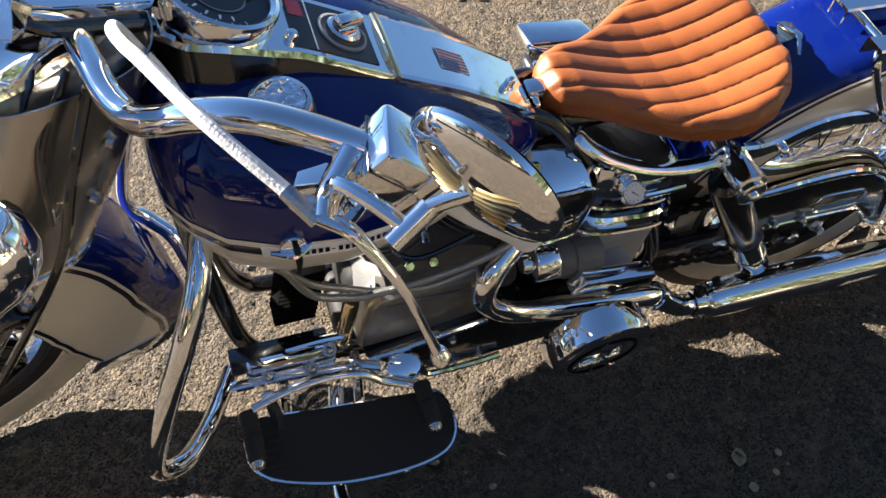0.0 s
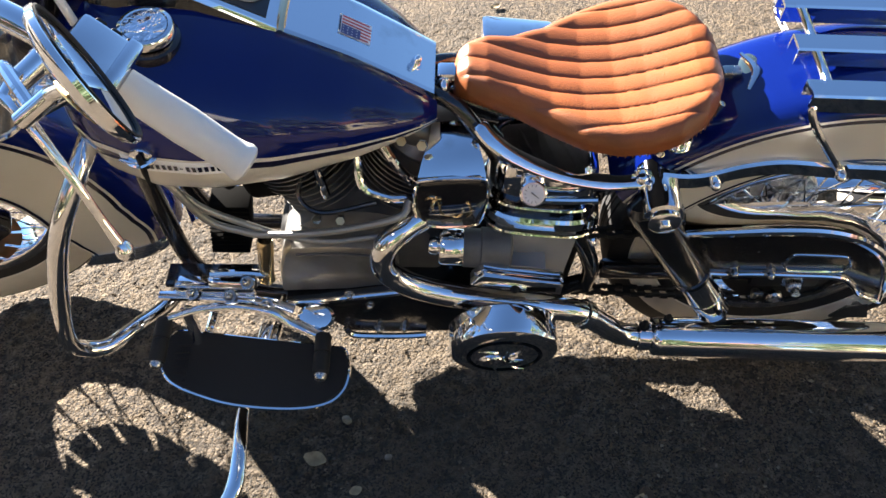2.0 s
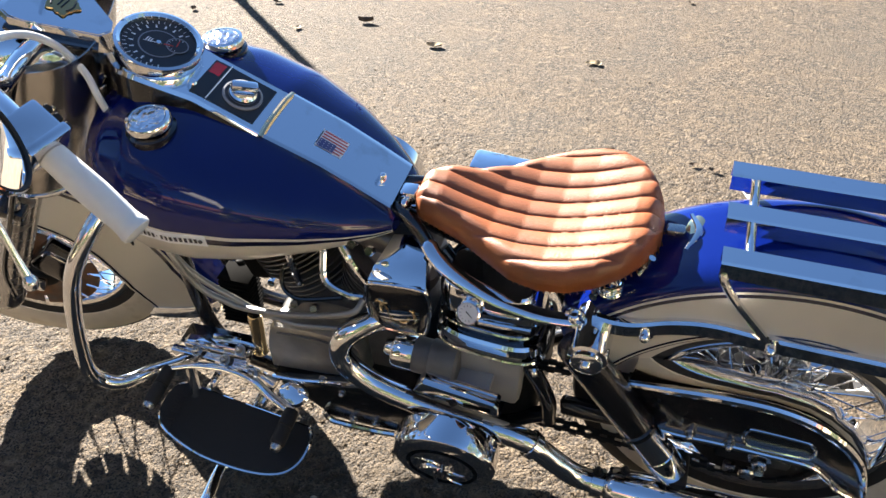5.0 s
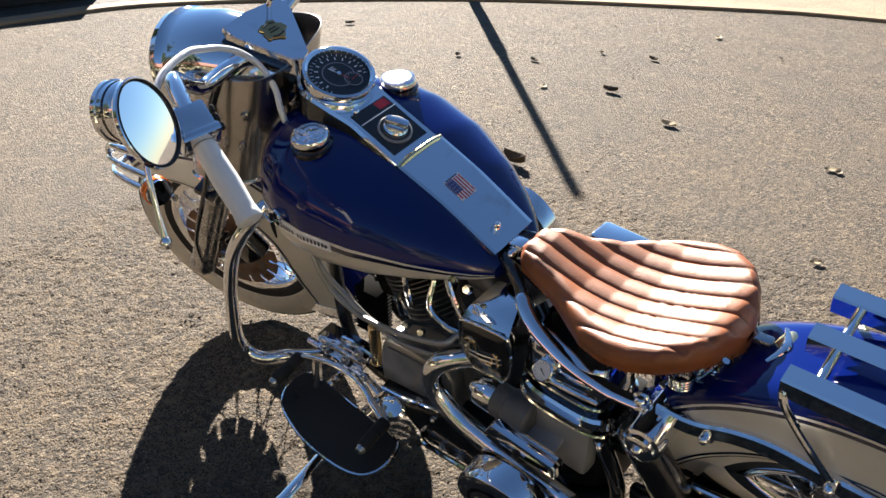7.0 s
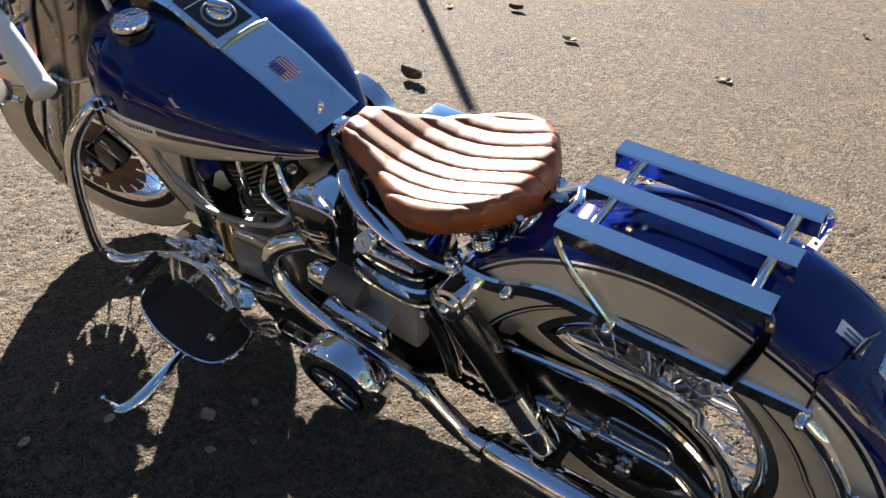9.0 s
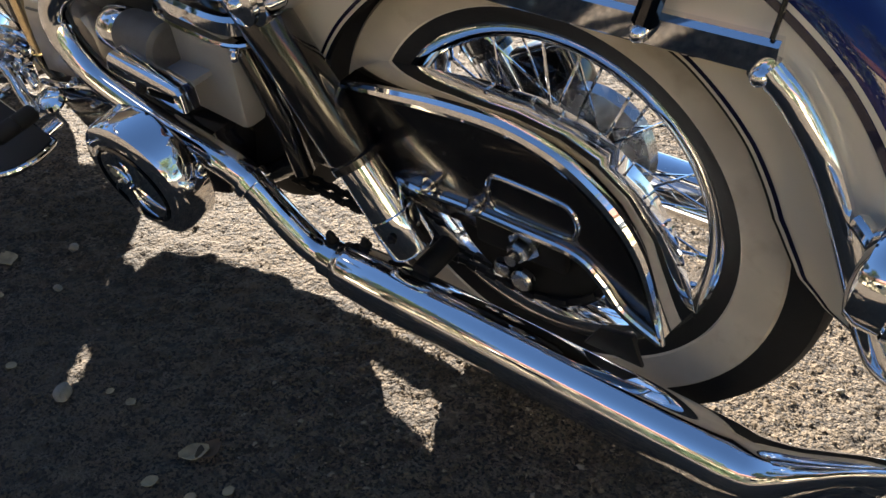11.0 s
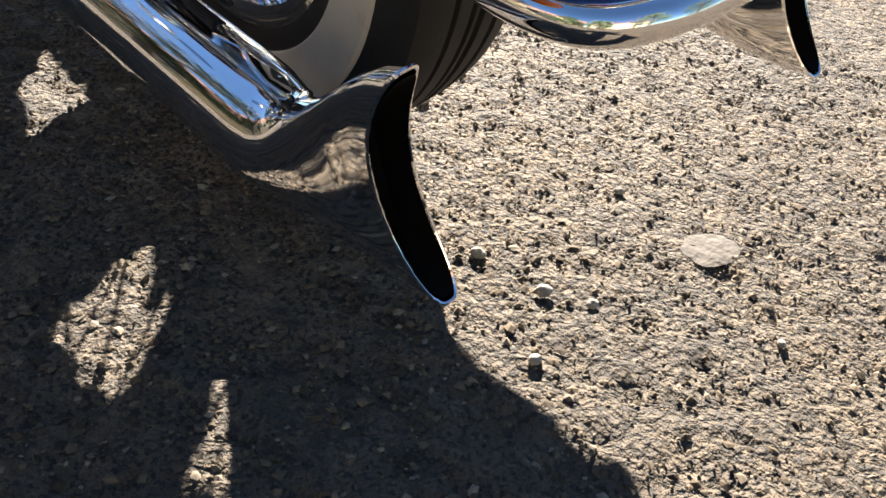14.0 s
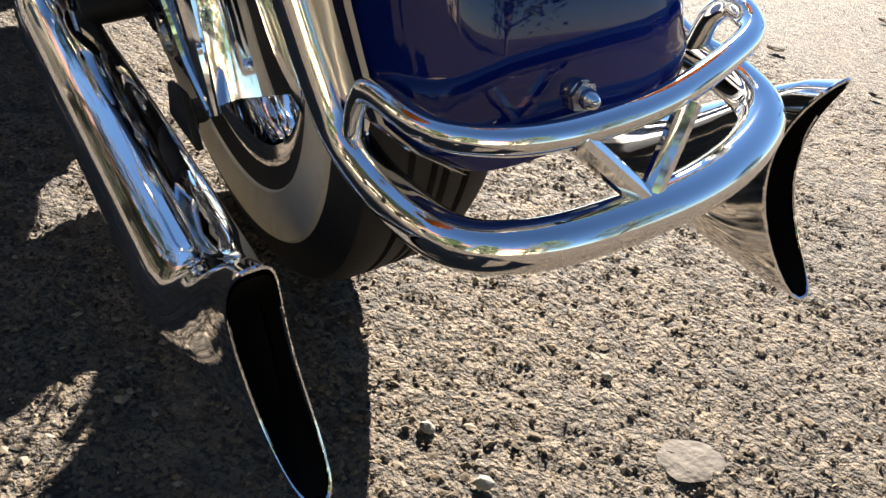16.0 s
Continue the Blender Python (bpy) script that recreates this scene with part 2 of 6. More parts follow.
def plate(outline, y0, y1, bevel=0.002):
    """A plate with an outline in x and z, from y0 to y1."""
    bm = bmesh.new()
    f = bm.faces.new([bm.verts.new((x, y0, z)) for x, z in outline])
    ex = bmesh.ops.extrude_face_region(bm, geom=[f])
    vs = [g for g in ex["geom"] if isinstance(g, bmesh.types.BMVert)]
    bmesh.ops.translate(bm, vec=(0, y1 - y0, 0), verts=vs)
    if bevel:
        es = [e for e in bm.edges if abs(e.verts[0].co.y - e.verts[1].co.y) < 1e-6]
        bmesh.ops.bevel(bm, geom=es, offset=bevel, segments=2, affect="EDGES", profile=0.5)
    return bm


def rows_mesh(rows, close=False, caps=False, bm=None):
    """A skin over rows of points."""
    bm = bm or bmesh.new()
    vs = [[bm.verts.new(p) for p in row] for row in rows]
    n = len(vs[0])
    for a, b in zip(vs, vs[1:]):
        for j in range(n if close else n - 1):
            bm.faces.new((a[j], a[(j + 1) % n], b[(j + 1) % n], b[j]))
    if caps:
        bm.faces.new(vs[0][::-1])
        bm.faces.new(vs[-1])
    return bm


def solid(bm, thick):
    """Gives a skin a thickness."""
    bmesh.ops.recalc_face_normals(bm, faces=bm.faces)
    bmesh.ops.solidify(bm, geom=list(bm.faces), thickness=thick)
    return bm


def bolt(c, axis, r=0.008, h=0.008, parent=None, mat="chrome", dome=True, name="bolt"):
    p = [(0, h * (1.35 if dome else 1)), (r * 0.55, h * (1.2 if dome else 1)), (r * 0.85, h * 0.9), (r, h * 0.6), (r, 0), (r * 1.5, 0), (r * 1.5, -0.003), (0, -0.003)]
    return part(name, lathe(p, c, axis, 14), mat, parent)


# ---- ground ----
def build_ground():
    rng = np.random.default_rng(4)
    near = np.arange(-2.1, 2.1001, 0.011)
    xs = np.r_[-120, -60, -25, -12, -6, np.linspace(-4, -2.2, 10), near, np.linspace(2.2, 4, 10), 6, 12, 25, 60, 120]
    ys = np.r_[-120, -60, -25, -12, -5, np.linspace(-2.5, -1.3, 6), np.arange(-1.25, 1.6001, 0.011), np.linspace(1.7, 4, 16), 6, 12, 25, 60, 120]
    gx, gy = np.meshgrid(xs, ys, indexing="ij")
    fine = np.clip(np.minimum(2.1 - np.abs(gx), np.minimum(gy + 1.25, 1.6 - gy)) / 0.2, 0, 1)
    rough = rng.normal(0, 1, gx.shape)
    soft = (rough + np.roll(rough, 1, 0) + np.roll(rough, 1, 1) + np.roll(rough, (1, 1), (0, 1))) / 2
    gz = fine * (0.0012 * rough + 0.0011 * soft)
    gz -= 0.0015
    n, m = gx.shape
    co = np.stack([gx, gy, gz], -1).reshape(-1, 3)
    i = np.arange(n * m).reshape(n, m)
    faces = np.stack([i[:-1, :-1], i[1:, :-1], i[1:, 1:], i[:-1, 1:]], -1).reshape(-1, 4)
    me = bpy.data.meshes.new("ground")
    me.from_pydata(co.tolist(), [], faces.tolist())
    me.polygons.foreach_set("use_smooth", np.ones(len(faces), bool))
    me.materials.append(M["asphalt"])
    ob = new("ground", me)
    return tagged(ob, "weathered tan-grey asphalt with worn loose grit", "asphalt ground", kind="structure")


build_ground()


def build_grit():
    """Loose stones on the asphalt, denser where the camera goes low."""
    rng = np.random.default_rng(9)
    bm_v, bm_f = [], []
    base = np.array([(0, 0, 1), (1, 0, 0.1), (0.2, 0.95, 0), (-0.9, 0.4, 0.1), (-0.5, -0.9, 0), (0.6, -0.8, 0.15)])
    tri = [(0, 1, 2), (0, 2, 3), (0, 3, 4), (0, 4, 5), (0, 5, 1)]
    for count, (x0, x1, y0, y1), (s0, s1) in ((26000, (0.45, 1.75, -0.45, 0.85), (0.0014, 0.0048)), (16000, (-1.9, 0.6, -1.0, 1.2), (0.0014, 0.0046)), (6000, (-3.2, 1.2, 1.0, 4.2), (0.0018, 0.006))):
        for _ in range(count):
            x, y = rng.uniform(x0, x1), rng.uniform(y0, y1)
            s = s0 + (s1 - s0) * rng.random() ** 4.0
            a = rng.uniform(0, 6.28)
            p = base * (s * rng.uniform(0.6, 1.4, 3)) + rng.normal(0, 0.16 * s, base.shape)
            q = np.stack([p[:, 0] * math.cos(a) - p[:, 1] * math.sin(a) + x, p[:, 0] * math.sin(a) + p[:, 1] * math.cos(a) + y, p[:, 2] * 0.55 - 0.0008], -1)
            k = len(bm_v)
            bm_v += q.tolist()
            bm_f += [(k + i, k + j, k + l) for i, j, l in tri]
    me = bpy.data.meshes.new("grit")
    me.from_pydata(bm_v, [], bm_f)
    me.materials.append(M["pebble"])
    tagged(new("loose_grit", me), "small loose grey and tan stones scattered on asphalt", "gravel", kind="stuff")


build_grit()

# ---- motorcycle ----
LEAN = 12.0
bike = tagged(new("motorcycle"), "blue and cream touring motorcycle leaning on its side stand, much chrome", "motorcycle")
bike.matrix_world = pose(0, 0, 0, LEAN, 0, 0)
AXLE_R = Vector((0.775, 0.0, 0.344))
AXLE_F = Vector((-0.862, 0.0, 0.315))
HEAD = Vector((-0.44, 0, 0.95))
STEER = Matrix.Translation((0, 0.03, 0)) @ Matrix.Translation(HEAD) @ Matrix.Rotation(radians(14), 4, Vector((0.469, 0, 0.883))) @ Matrix.Translation(-HEAD)
STEER_LOW = Matrix.Translation((-0.039, 0.090, 0.032)) @ STEER


def turned(bm, low=False):
    """Turns a piece of the front end with the steering."""
    bm.transform(STEER_LOW if low else STEER)
    return bm


def wheel(name, c, xf, label, k=1.0, white=0.2835):
    t = Matrix.Translation(c) @ Matrix.Diagonal((k, 1, k, 1))
    go = lambda bm: (bm.transform(xf @ t), bm)[1]
    rim = part(name, go(lathe([(0.196, -0.045), (0.205, -0.05), (0.218, -0.052), (0.226, -0.049), (0.222, -0.043), (0.208, -0.038), (0.203, -0.03), (0.196, -0.012), (0.196, 0.012), (0.203, 0.03), (0.208, 0.038), (0.222, 0.043), (0.226, 0.049), (0.218, 0.052), (0.205, 0.05), (0.196, 0.045), (0.190, 0.02), (0.190, -0.02), (0.196, -0.045)], (0, 0, 0), Y, 72)), "chrome", bike, label)
    part("tyre", go(lathe([(0.205, -0.047), (0.222, -0.055), (0.245, -0.062), (0.268, -0.064), (0.300, -0.062), (0.319, -0.055), (0.325, -0.045), (0.327, -0.0285), (0.322, -0.027), (0.322, -0.024), (0.327, -0.022), (0.3275, -0.009), (0.322, -0.007), (0.322, -0.004), (0.327, -0.002), (0.327, 0.002), (0.322, 0.004), (0.322, 0.007), (0.3275, 0.009), (0.327, 0.022), (0.322, 0.024), (0.322, 0.027), (0.327, 0.0285), (0.325, 0.045), (0.319, 0.055), (0.300, 0.062), (0.268, 0.064), (0.245, 0.062), (0.222, 0.055), (0.205, 0.047)], (0, 0, 0), Y, 96)), "rubber", rim, "black rubber tyre with grooved tread")
    for s in (-1, 1):
        part("whitewall", go(lathe([(0.2340, s * 0.0590), (0.2360, s * 0.0615), (0.246, s * 0.0640), (0.268, s * 0.0665), (white - 0.0035, s * 0.0662 if white < 0.3 else s * 0.0615), (white, s * 0.0625 if white < 0.3 else s * 0.0585)], (0, 0, 0), Y, 96)), "whitewall", rim, "cream whitewall band on the tyre")
    hub = lathe([(0, -0.075), (0.018, -0.075), (0.02, -0.06), (0.042, -0.055), (0.045, -0.045), (0.028, -0.035), (0.025, 0), (0.028, 0.035), (0.045, 0.045), (0.042, 0.055), (0.02, 0.06), (0.018, 0.075), (0, 0.075)], (0, 0, 0), Y, 28)
    part("hub", go(hub), "chrome", rim)
    meshes = {}
    for i in range(40):
        a = 2 * math.pi * (i // 2) / 20 + (i % 2) * 0.11
        s = -1 if i % 2 else 1
        lean = 0.62 if (i // 2) % 2 else -0.62
        p0 = Vector((0.041 * math.cos(a), s * 0.046, 0.041 * math.sin(a)))
        p1 = Vector((0.196 * math.cos(a + lean), s * 0.008, 0.196 * math.sin(a + lean)))
        bm = sweep(bmesh.new(), [p0, p0.lerp(p1, 0.9), p0.lerp(p1, 0.905), p1], [0.0017, 0.0017, 0.003, 0.003], 6)
        part("spoke", go(bm), "chrome", rim)
    return rim


rear = wheel("rear_wheel", AXLE_R, Matrix.Identity(4), "chrome spoked rear wheel with whitewall tyre", 1.045)
front = wheel("front_wheel", AXLE_F, STEER_LOW, "chrome spoked front wheel with whitewall tyre", 1.0, 0.311)

# front brake rotor with drilled rim
bm = bmesh.new()
R0 = 0.062
lathe([(0.045, -0.086), (R0, -0.086), (R0, -0.081), (0.045, -0.081), (0.045, -0.086)], (0, 0, 0), Y, 48, bm)
ring_n = 96
for k in range(3):
    ra, rb = 0.062 + 0.028 * k, 0.062 + 0.028 * (k + 1)
    for i in range(ring_n):
        if k == 2 and i % 6 == 1:
            continue
        a0, a1 = 2 * math.pi * i / ring_n, 2 * math.pi * (i + 1) / ring_n
        q = [bm.verts.new((r * math.cos(a), -0.0835, r * math.sin(a))) for r, a in ((ra, a0), (rb, a0), (rb, a1), (ra, a1))]
        bm.faces.new(q)
bm.transform(STEER_LOW @ Matrix.Translation(AXLE_F))
part("brake_rotor", bm, "rust", front, "rust-brown drilled brake disc")
part("brake_hub", turned(lathe([(0, -0.10), (0.05, -0.10), (0.058, -0.095), (0.06, -0.06), (0, -0.06)], AXLE_F, Y, 32), True), "black_metal", front)


def fender(name, c, R, hw, skirt, a0, a1, xf, paint_split, label, taper=0.0, n=56, sway=0.0, crown=lambda a: 0.045, flare=lambda a: 0.0, slant=0.0):
    """A mudguard round c: angle 0 is to the rear, 90 up. skirt: how far the sides reach in, at a0 and at a1."""
    R0 = R

    def profile(t):
        a = radians(a0 + (a1 - a0) * t)
        D = crown(math.degrees(a))
        inner = skirt(math.degrees(a))
        R = R0 + flare(math.degrees(a))
        low = max(0.0, min(1.0, (40 - math.degrees(a)) / 34)) if taper else 0.0
        low = low * low * (3 - 2 * low)
        w = hw * (1 - taper * low) * (float(np.interp(math.degrees(a), [1.3, 3.2, 5.2], [0.64, 0.86, 1.0])) if taper else 1.0)
        pts = []
        for s in np.linspace(0, 1, 9):
            pts.append((inner + (R - D - inner) * s, w))
        for s in np.linspace(0.12, 1, 8):
            q = s * math.pi / 2
            pts.append((R - D + D * math.sin(q), w * (0.42 + 0.58 * math.cos(q) ** 0.8)))
        return a, pts, sway * low
    rows = []
    for t in np.linspace(0, 1, n) ** 1.5:
        a, pts, dy = profile(t)
        tilt = radians(slant * max(0.0, 1 - 3 * t))
        bend = [a + tilt * (r - pts[0][0]) for r, w in pts]
        left = [Vector((c[0] + r * math.cos(b), c[1] + dy - w, c[2] + r * math.sin(b))) for (r, w), b in zip(pts, bend)]
        right = [Vector((c[0] + r * math.cos(b), c[1] + dy + w, c[2] + r * math.sin(b))) for (r, w), b in reversed(list(zip(pts, bend)))]
        rows.append(left + right)
    rows = [[xf @ p for p in row] for row in rows]
    shell = part(name, solid(rows_mesh(rows), 0.0022), "blue_paint", bike, label, sharp=50)
    ctr = xf @ Vector(c)
    part("fender_lining", rows_mesh([[p.lerp(ctr, 0.014) for p in row] for row in rows]), "black_metal", shell, "black underside of the mudguard")
    # cream side panels and pinstripes, laid proud of the shell
    k = paint_split
    m = len(rows[0])
    for side in (0, 1):
        def strip(j0, f0, j1, f1, off, steps):
            out = []
            for i, row in enumerate(rows):
                nxt = rows[min(i + 1, n - 1)]
                prv = rows[max(i - 1, 0)]
                line = []
                for s in np.linspace(0, 1, steps):
                    pos = (j0 + f0) + ((j1 + f1) - (j0 + f0)) * s
                    j = min(int(pos), 15)
                    f = pos - j
                    g = (lambda rw, q: rw[q] if side == 0 else rw[m - 1 - q])
                    p = g(row, j).lerp(g(row, j + 1), f)
                    across = g(row, j + 1) - g(row, j)
                    along = g(nxt, j) - g(prv, j)
                    nrm = across.cross(along).normalized()
                    ctr = xf @ Vector((c[0], c[1], c[2]))
                    outw = (xf.to_3x3() @ Vector((0, -1 if side == 0 else 1, 0)))
                    if nrm.dot(outw + (p - ctr) * 0.3) < 0:
                        nrm = -nrm
                    line.append(p + nrm * off)
                out.append(line)
            return rows_mesh(out)
        part("side_panel", strip(0, 0.0, k, 0.0, 0.0016, 8), "cream_paint", shell, "cream painted side panel")
        part("pinstripe", strip(k, -0.06, k, 0.55, 0.0024, 2), "stripe_dark", shell, "dark pinstripe")
        part("pinstripe", strip(k, 0.62, k, 1.05, 0.0022, 2), "cream_paint", shell, "cream pinstripe")
        part("pinstripe", strip(0, 0.35, 0, 0.75, 0.0024, 2), "stripe_dark", shell, "dark pinstripe")
    return shell


def rear_skirt(a):
    return float(np.interp(a, [-1.5, 1.5, 4, 4.8, 5.6, 6.8, 11, 17.4, 24, 30, 44, 60, 90, 130, 170], [0.438, 0.430, 0.417, 0.405, 0.380, 0.356, 0.327, 0.306, 0.303, 0.303, 0.318, 0.330, 0.335, 0.330, 0.335]))


def rear_crown(a):
    return float(np.interp(a, [-1.5, 1.5, 4, 5.3, 6.6, 9.5, 12.4, 18, 32, 45, 60, 90, 130], [0.009, 0.015, 0.029, 0.041, 0.052, 0.061, 0.067, 0.066, 0.056, 0.046, 0.042, 0.036, 0.036]))


def front_skirt(a):
    return float(np.interp(a, [-34, -28, -20, -5, 10, 35, 57, 90, 130], [0.285, 0.250, 0.220, 0.194, 0.186, 0.182, 0.188, 0.22, 0.30]))


def front_flare(a):
    return float(np.interp(a, [-34, -28, -19, -8, 10], [0.066, 0.052, 0.026, 0.008, 0.0]))


FC_R = Vector((0.792, 0.0, 0.318))
rear_fender = fender("rear_fender", tuple(FC_R), 0.450, 0.106, rear_skirt, 1.3, 148, Matrix.Identity(4), 9, "deep blue rear mudguard with cream side panels", 0.06, 90, 0.0, rear_crown)
front_fender = fender("front_fender", (AXLE_F.x, 0, AXLE_F.z), 0.398, 0.100, front_skirt, -34, 124, STEER_LOW, 8, "deep blue front mudguard with cream side panels", 0.0, 64, 0.0, lambda a: 0.068, front_flare, 85)
# ribbed tip of the front mudguard
for i in range(5):
    pts = []
    for r, w in ((0.285, -0.102), (0.340, -0.102), (0.400, -0.100), (0.440, -0.084), (0.460, -0.046), (0.464, 0), (0.460, 0.046), (0.440, 0.084), (0.400, 0.100), (0.285, 0.102)):
        a = radians(-34.8 - 1.7 * i + 85 * (r - 0.285))
        pts.append(Vector((AXLE_F.x + r * math.cos(a), w, AXLE_F.z + r * math.sin(a))))
    part("fender_tip_rib", turned(tube(pts, 0.0046, 6, 4), True), "chrome", front_fender)

# ---- fuel tank ----
TX = [-0.415, -0.405, -0.38, -0.34, -0.28, -0.20, -0.10, 0.0, 0.06, 0.10, 0.122]
T_TOP = [0.845, 0.885, 0.912, 0.925, 0.925, 0.905, 0.868, 0.815, 0.775, 0.745, 0.725]
T_HALF = [0.075, 0.13, 0.17, 0.205, 0.228, 0.232, 0.212, 0.168, 0.130, 0.097, 0.072]
T_MID = [0.80, 0.79, 0.785, 0.78, 0.775, 0.77, 0.76, 0.742, 0.727, 0.715, 0.708]
T_BOT = [0.75, 0.715, 0.685, 0.660, 0.645, 0.645, 0.655, 0.672, 0.683, 0.69, 0.692]


def tank_row(x, side, off=0.0):
    top, half, midz, bot = (float(np.interp(x, TX, v)) for v in (T_TOP, T_HALF, T_MID, T_BOT))
    inner = 0.03
    row = []
    for s in np.linspace(0, 1, 13):
        q = s * math.pi / 2
        y = inner + (half - inner) * math.sin(q) ** 0.9
        z = midz + (top - midz) * math.cos(q) ** 0.75
        row.append((y, z))
    for s in np.linspace(0.12, 1, 9):
        q = s * math.pi / 2
        y = half * (0.18 + 0.82 * math.cos(q) ** 0.7)
        z = midz - (midz - bot) * math.sin(q) ** 1.1
        row.append((y, z))
    return [Vector((x, side * y, z)) for y, z in row]


def tank_side(side):
    xs = sorted(set(np.round(np.r_[np.linspace(-0.415, 0.122, 44), -0.412, -0.409], 4)))
    rows = [tank_row(x, side) for x in xs]
    split = 12
    upper = rows_mesh([r[: split + 1] for r in rows])
    tank = part("fuel_tank", upper, "blue_paint", bike, "deep blue tank half with cream lower edge", sharp=60)
    part("lower_panel", rows_mesh([r[split:] for r in rows]), "cream_paint", tank, "cream painted lower tank", sharp=60)
    for end in (rows[0], rows[-1]):
        bm = bmesh.new()
        bm.faces.new([bm.verts.new(p) for p in end])
        part("tank_end", bm, "blue_paint", tank, smooth=False)

    def band(s0, s1, off):
        out = []
        for i, r in enumerate(rows):
            along = rows[min(i + 1, len(rows) - 1)][split] - rows[max(i - 1, 0)][split]
            line = []
            for s in (s0, (s0 + s1) / 2, s1):
                j = min(int(s), len(r) - 2)
                p = r[j].lerp(r[j + 1], s - j)
                nrm = (r[j + 1] - r[j]).cross(along).normalized()
                if nrm.y * side < 0:
                    nrm = -nrm
                line.append(p + nrm * off)
            out.append(line)
        return rows_mesh(out)
    part("pinstripe", band(split - 0.35, split + 0.15, 0.0014), "stripe_dark", tank, "dark pinstripe")
    part("pinstripe", band(split - 0.65, split - 0.33, 0.0012), "cream_paint", tank, "cream pinstripe")
    return tank


tank_l, tank_r = tank_side(-1), tank_side(1)

# name strip on each half, its lettering as plain bars
for side, tank in ((-1, tank_l), (1, tank_r)):
    def on_tank(x, z, off):
        half, midz = (float(np.interp(x, TX, v)) for v in (T_HALF, T_MID))
        return Vector((x, side * (half + off), z))
    rows = [[on_tank(x, float(np.interp(x, TX, T_MID)) + dz + 0.004, 0.002 - abs(dz) * 0.05) for dz in (-0.011, 0.011)] for x in np.linspace(-0.305, -0.138, 14)]
    strip = part("name_strip", solid(rows_mesh(rows), 0.0015), "white_mark", tank, "white name strip with dark lettering")
    x = -0.272
    for i in range(15):
        if i != 6:
            w, h = 0.0052, 0.0095
        else:
            w, h = 0.004, 0.002
        zc = float(np.interp(x, TX, T_MID)) + 0.004
        bmr = [[on_tank(xx, zc + dz, 0.0028) for dz in (-h / 2, h / 2)] for xx in (x, x + w)]
        part("letter_bar", rows_mesh(bmr), "stripe_dark", strip, smooth=False)
        x += 0.0082
    part("star", lathe([(0, 0.002), (0.004, 0.002), (0.004, 0)], on_tank(-0.147, float(np.interp(-0.147, TX, T_MID)) + 0.004, 0.002), (0, side, 0), 6), "stripe_dark", strip)
    # fuel cap
    cy = side * 0.122
    cap = part("fuel_cap", lathe([(0.030, -0.012), (0.030, 0.004), (0.0345, 0.006), (0.0375, 0.009), (0.0375, 0.016), (0.0350, 0.020), (0.030, 0.0215), (0.0285, 0.020), (0.020, 0.021), (0, 0.0218)], (-0.25, cy, 0.9085), (0.08, side * 0.06, 1), 40), "chrome", bike, "round chrome fuel cap with embossed top")
    part("cap_top", lathe([(0.0285, 0.0208), (0.020, 0.0222), (0, 0.0230)], (-0.25, cy, 0.9085), (0.08, side * 0.06, 1), 40), "embossed", cap, "embossed chrome cap top")
    part("filler_ring", lathe([(0.041, -0.014), (0.041, -0.001), (0.034, 0.002)], (-0.25, cy, 0.9085), (0.08, side * 0.06, 1), 40), "black_paint", cap)
    for k in range(5):
        a = 0.5 + k * 0.42
        pts = [Vector((-0.25 + 0.004 * k - 0.012 + 0.018 * math.cos(a + t), cy + 0.016 * math.sin(a + t) * side, 0.9300)) for t in np.linspace(0, 1.3, 6)]
        part("embossed_curl", tube(pts, 0.0013, 6, 3), "chrome", cap)

# petcock and lever under the name strip
tap = part("fuel_tap", lathe([(0.016, -0.004), (0.018, 0.002), (0.0165, 0.007), (0.008, 0.009), (0, 0.009)], (-0.268, -0.231, 0.797), (0, -1, 0.1), 28), "chrome", tank_l, "round chrome fuel tap with dark lever")
part("tap_lever", tube([(-0.296, -0.238, 0.800), (-0.268, -0.244, 0.797), (-0.246, -0.238, 0.803)], [0.003, 0.008, 0.003], 8, flat=0.45), "chrome", tap)
part("tap_pin", tube([(-0.266, -0.243, 0.812), (-0.265, -0.247, 0.785), (-0.267, -0.246, 0.757)], [0.004, 0.0045, 0.002], 8), "black_metal", tap)

# ---- dash and tank panel ----
def slope(x):
    return float(np.interp(x, [-0.40, -0.30, -0.20, -0.095], [0.975, 0.967, 0.925, 0.869]))


rows = []
for x in np.linspace(-0.372, -0.095, 24):
    w = float(np.interp(x, [-0.372, -0.34, -0.30, -0.25, -0.21, -0.095], [0.035, 0.062, 0.072, 0.066, 0.060, 0.062]))
    z = slope(x)
    low = float(np.interp(x, TX, T_TOP)) - 0.03
    rows.append([Vector((x, -w - 0.018, low)), Vector((x, -w - 0.004, (z + low) / 2)), Vector((x, -w, z - 0.006)), Vector((x, -w + 0.005, z)), Vector((x, w - 0.005, z)), Vector((x, w, z - 0.006)), Vector((x, w + 0.004, (z + low) / 2)), Vector((x, w + 0.018, low))])
dash = part("dash_console", rows_mesh(rows, caps=True), "chrome", bike, "chrome tank console with gauge and ignition switch", sharp=28)
part("dash_side", rows_mesh([[p[0] - Vector((0, 0.001, 0)), p[1] - Vector((0, 0.001, 0)), p[1].lerp(p[2], 0.97) - Vector((0, 0.001, 0))] for p in rows]), "black_paint", dash, "black lower console side")
part("dash_side", rows_mesh([[p[7] + Vector((0, 0.001, 0)), p[6] + Vector((0, 0.001, 0)), p[6].lerp(p[5], 0.97) + Vector((0, 0.001, 0))] for p in rows]), "black_paint", dash)
DN = Vector((0.42, 0, 0.91)).normalized()
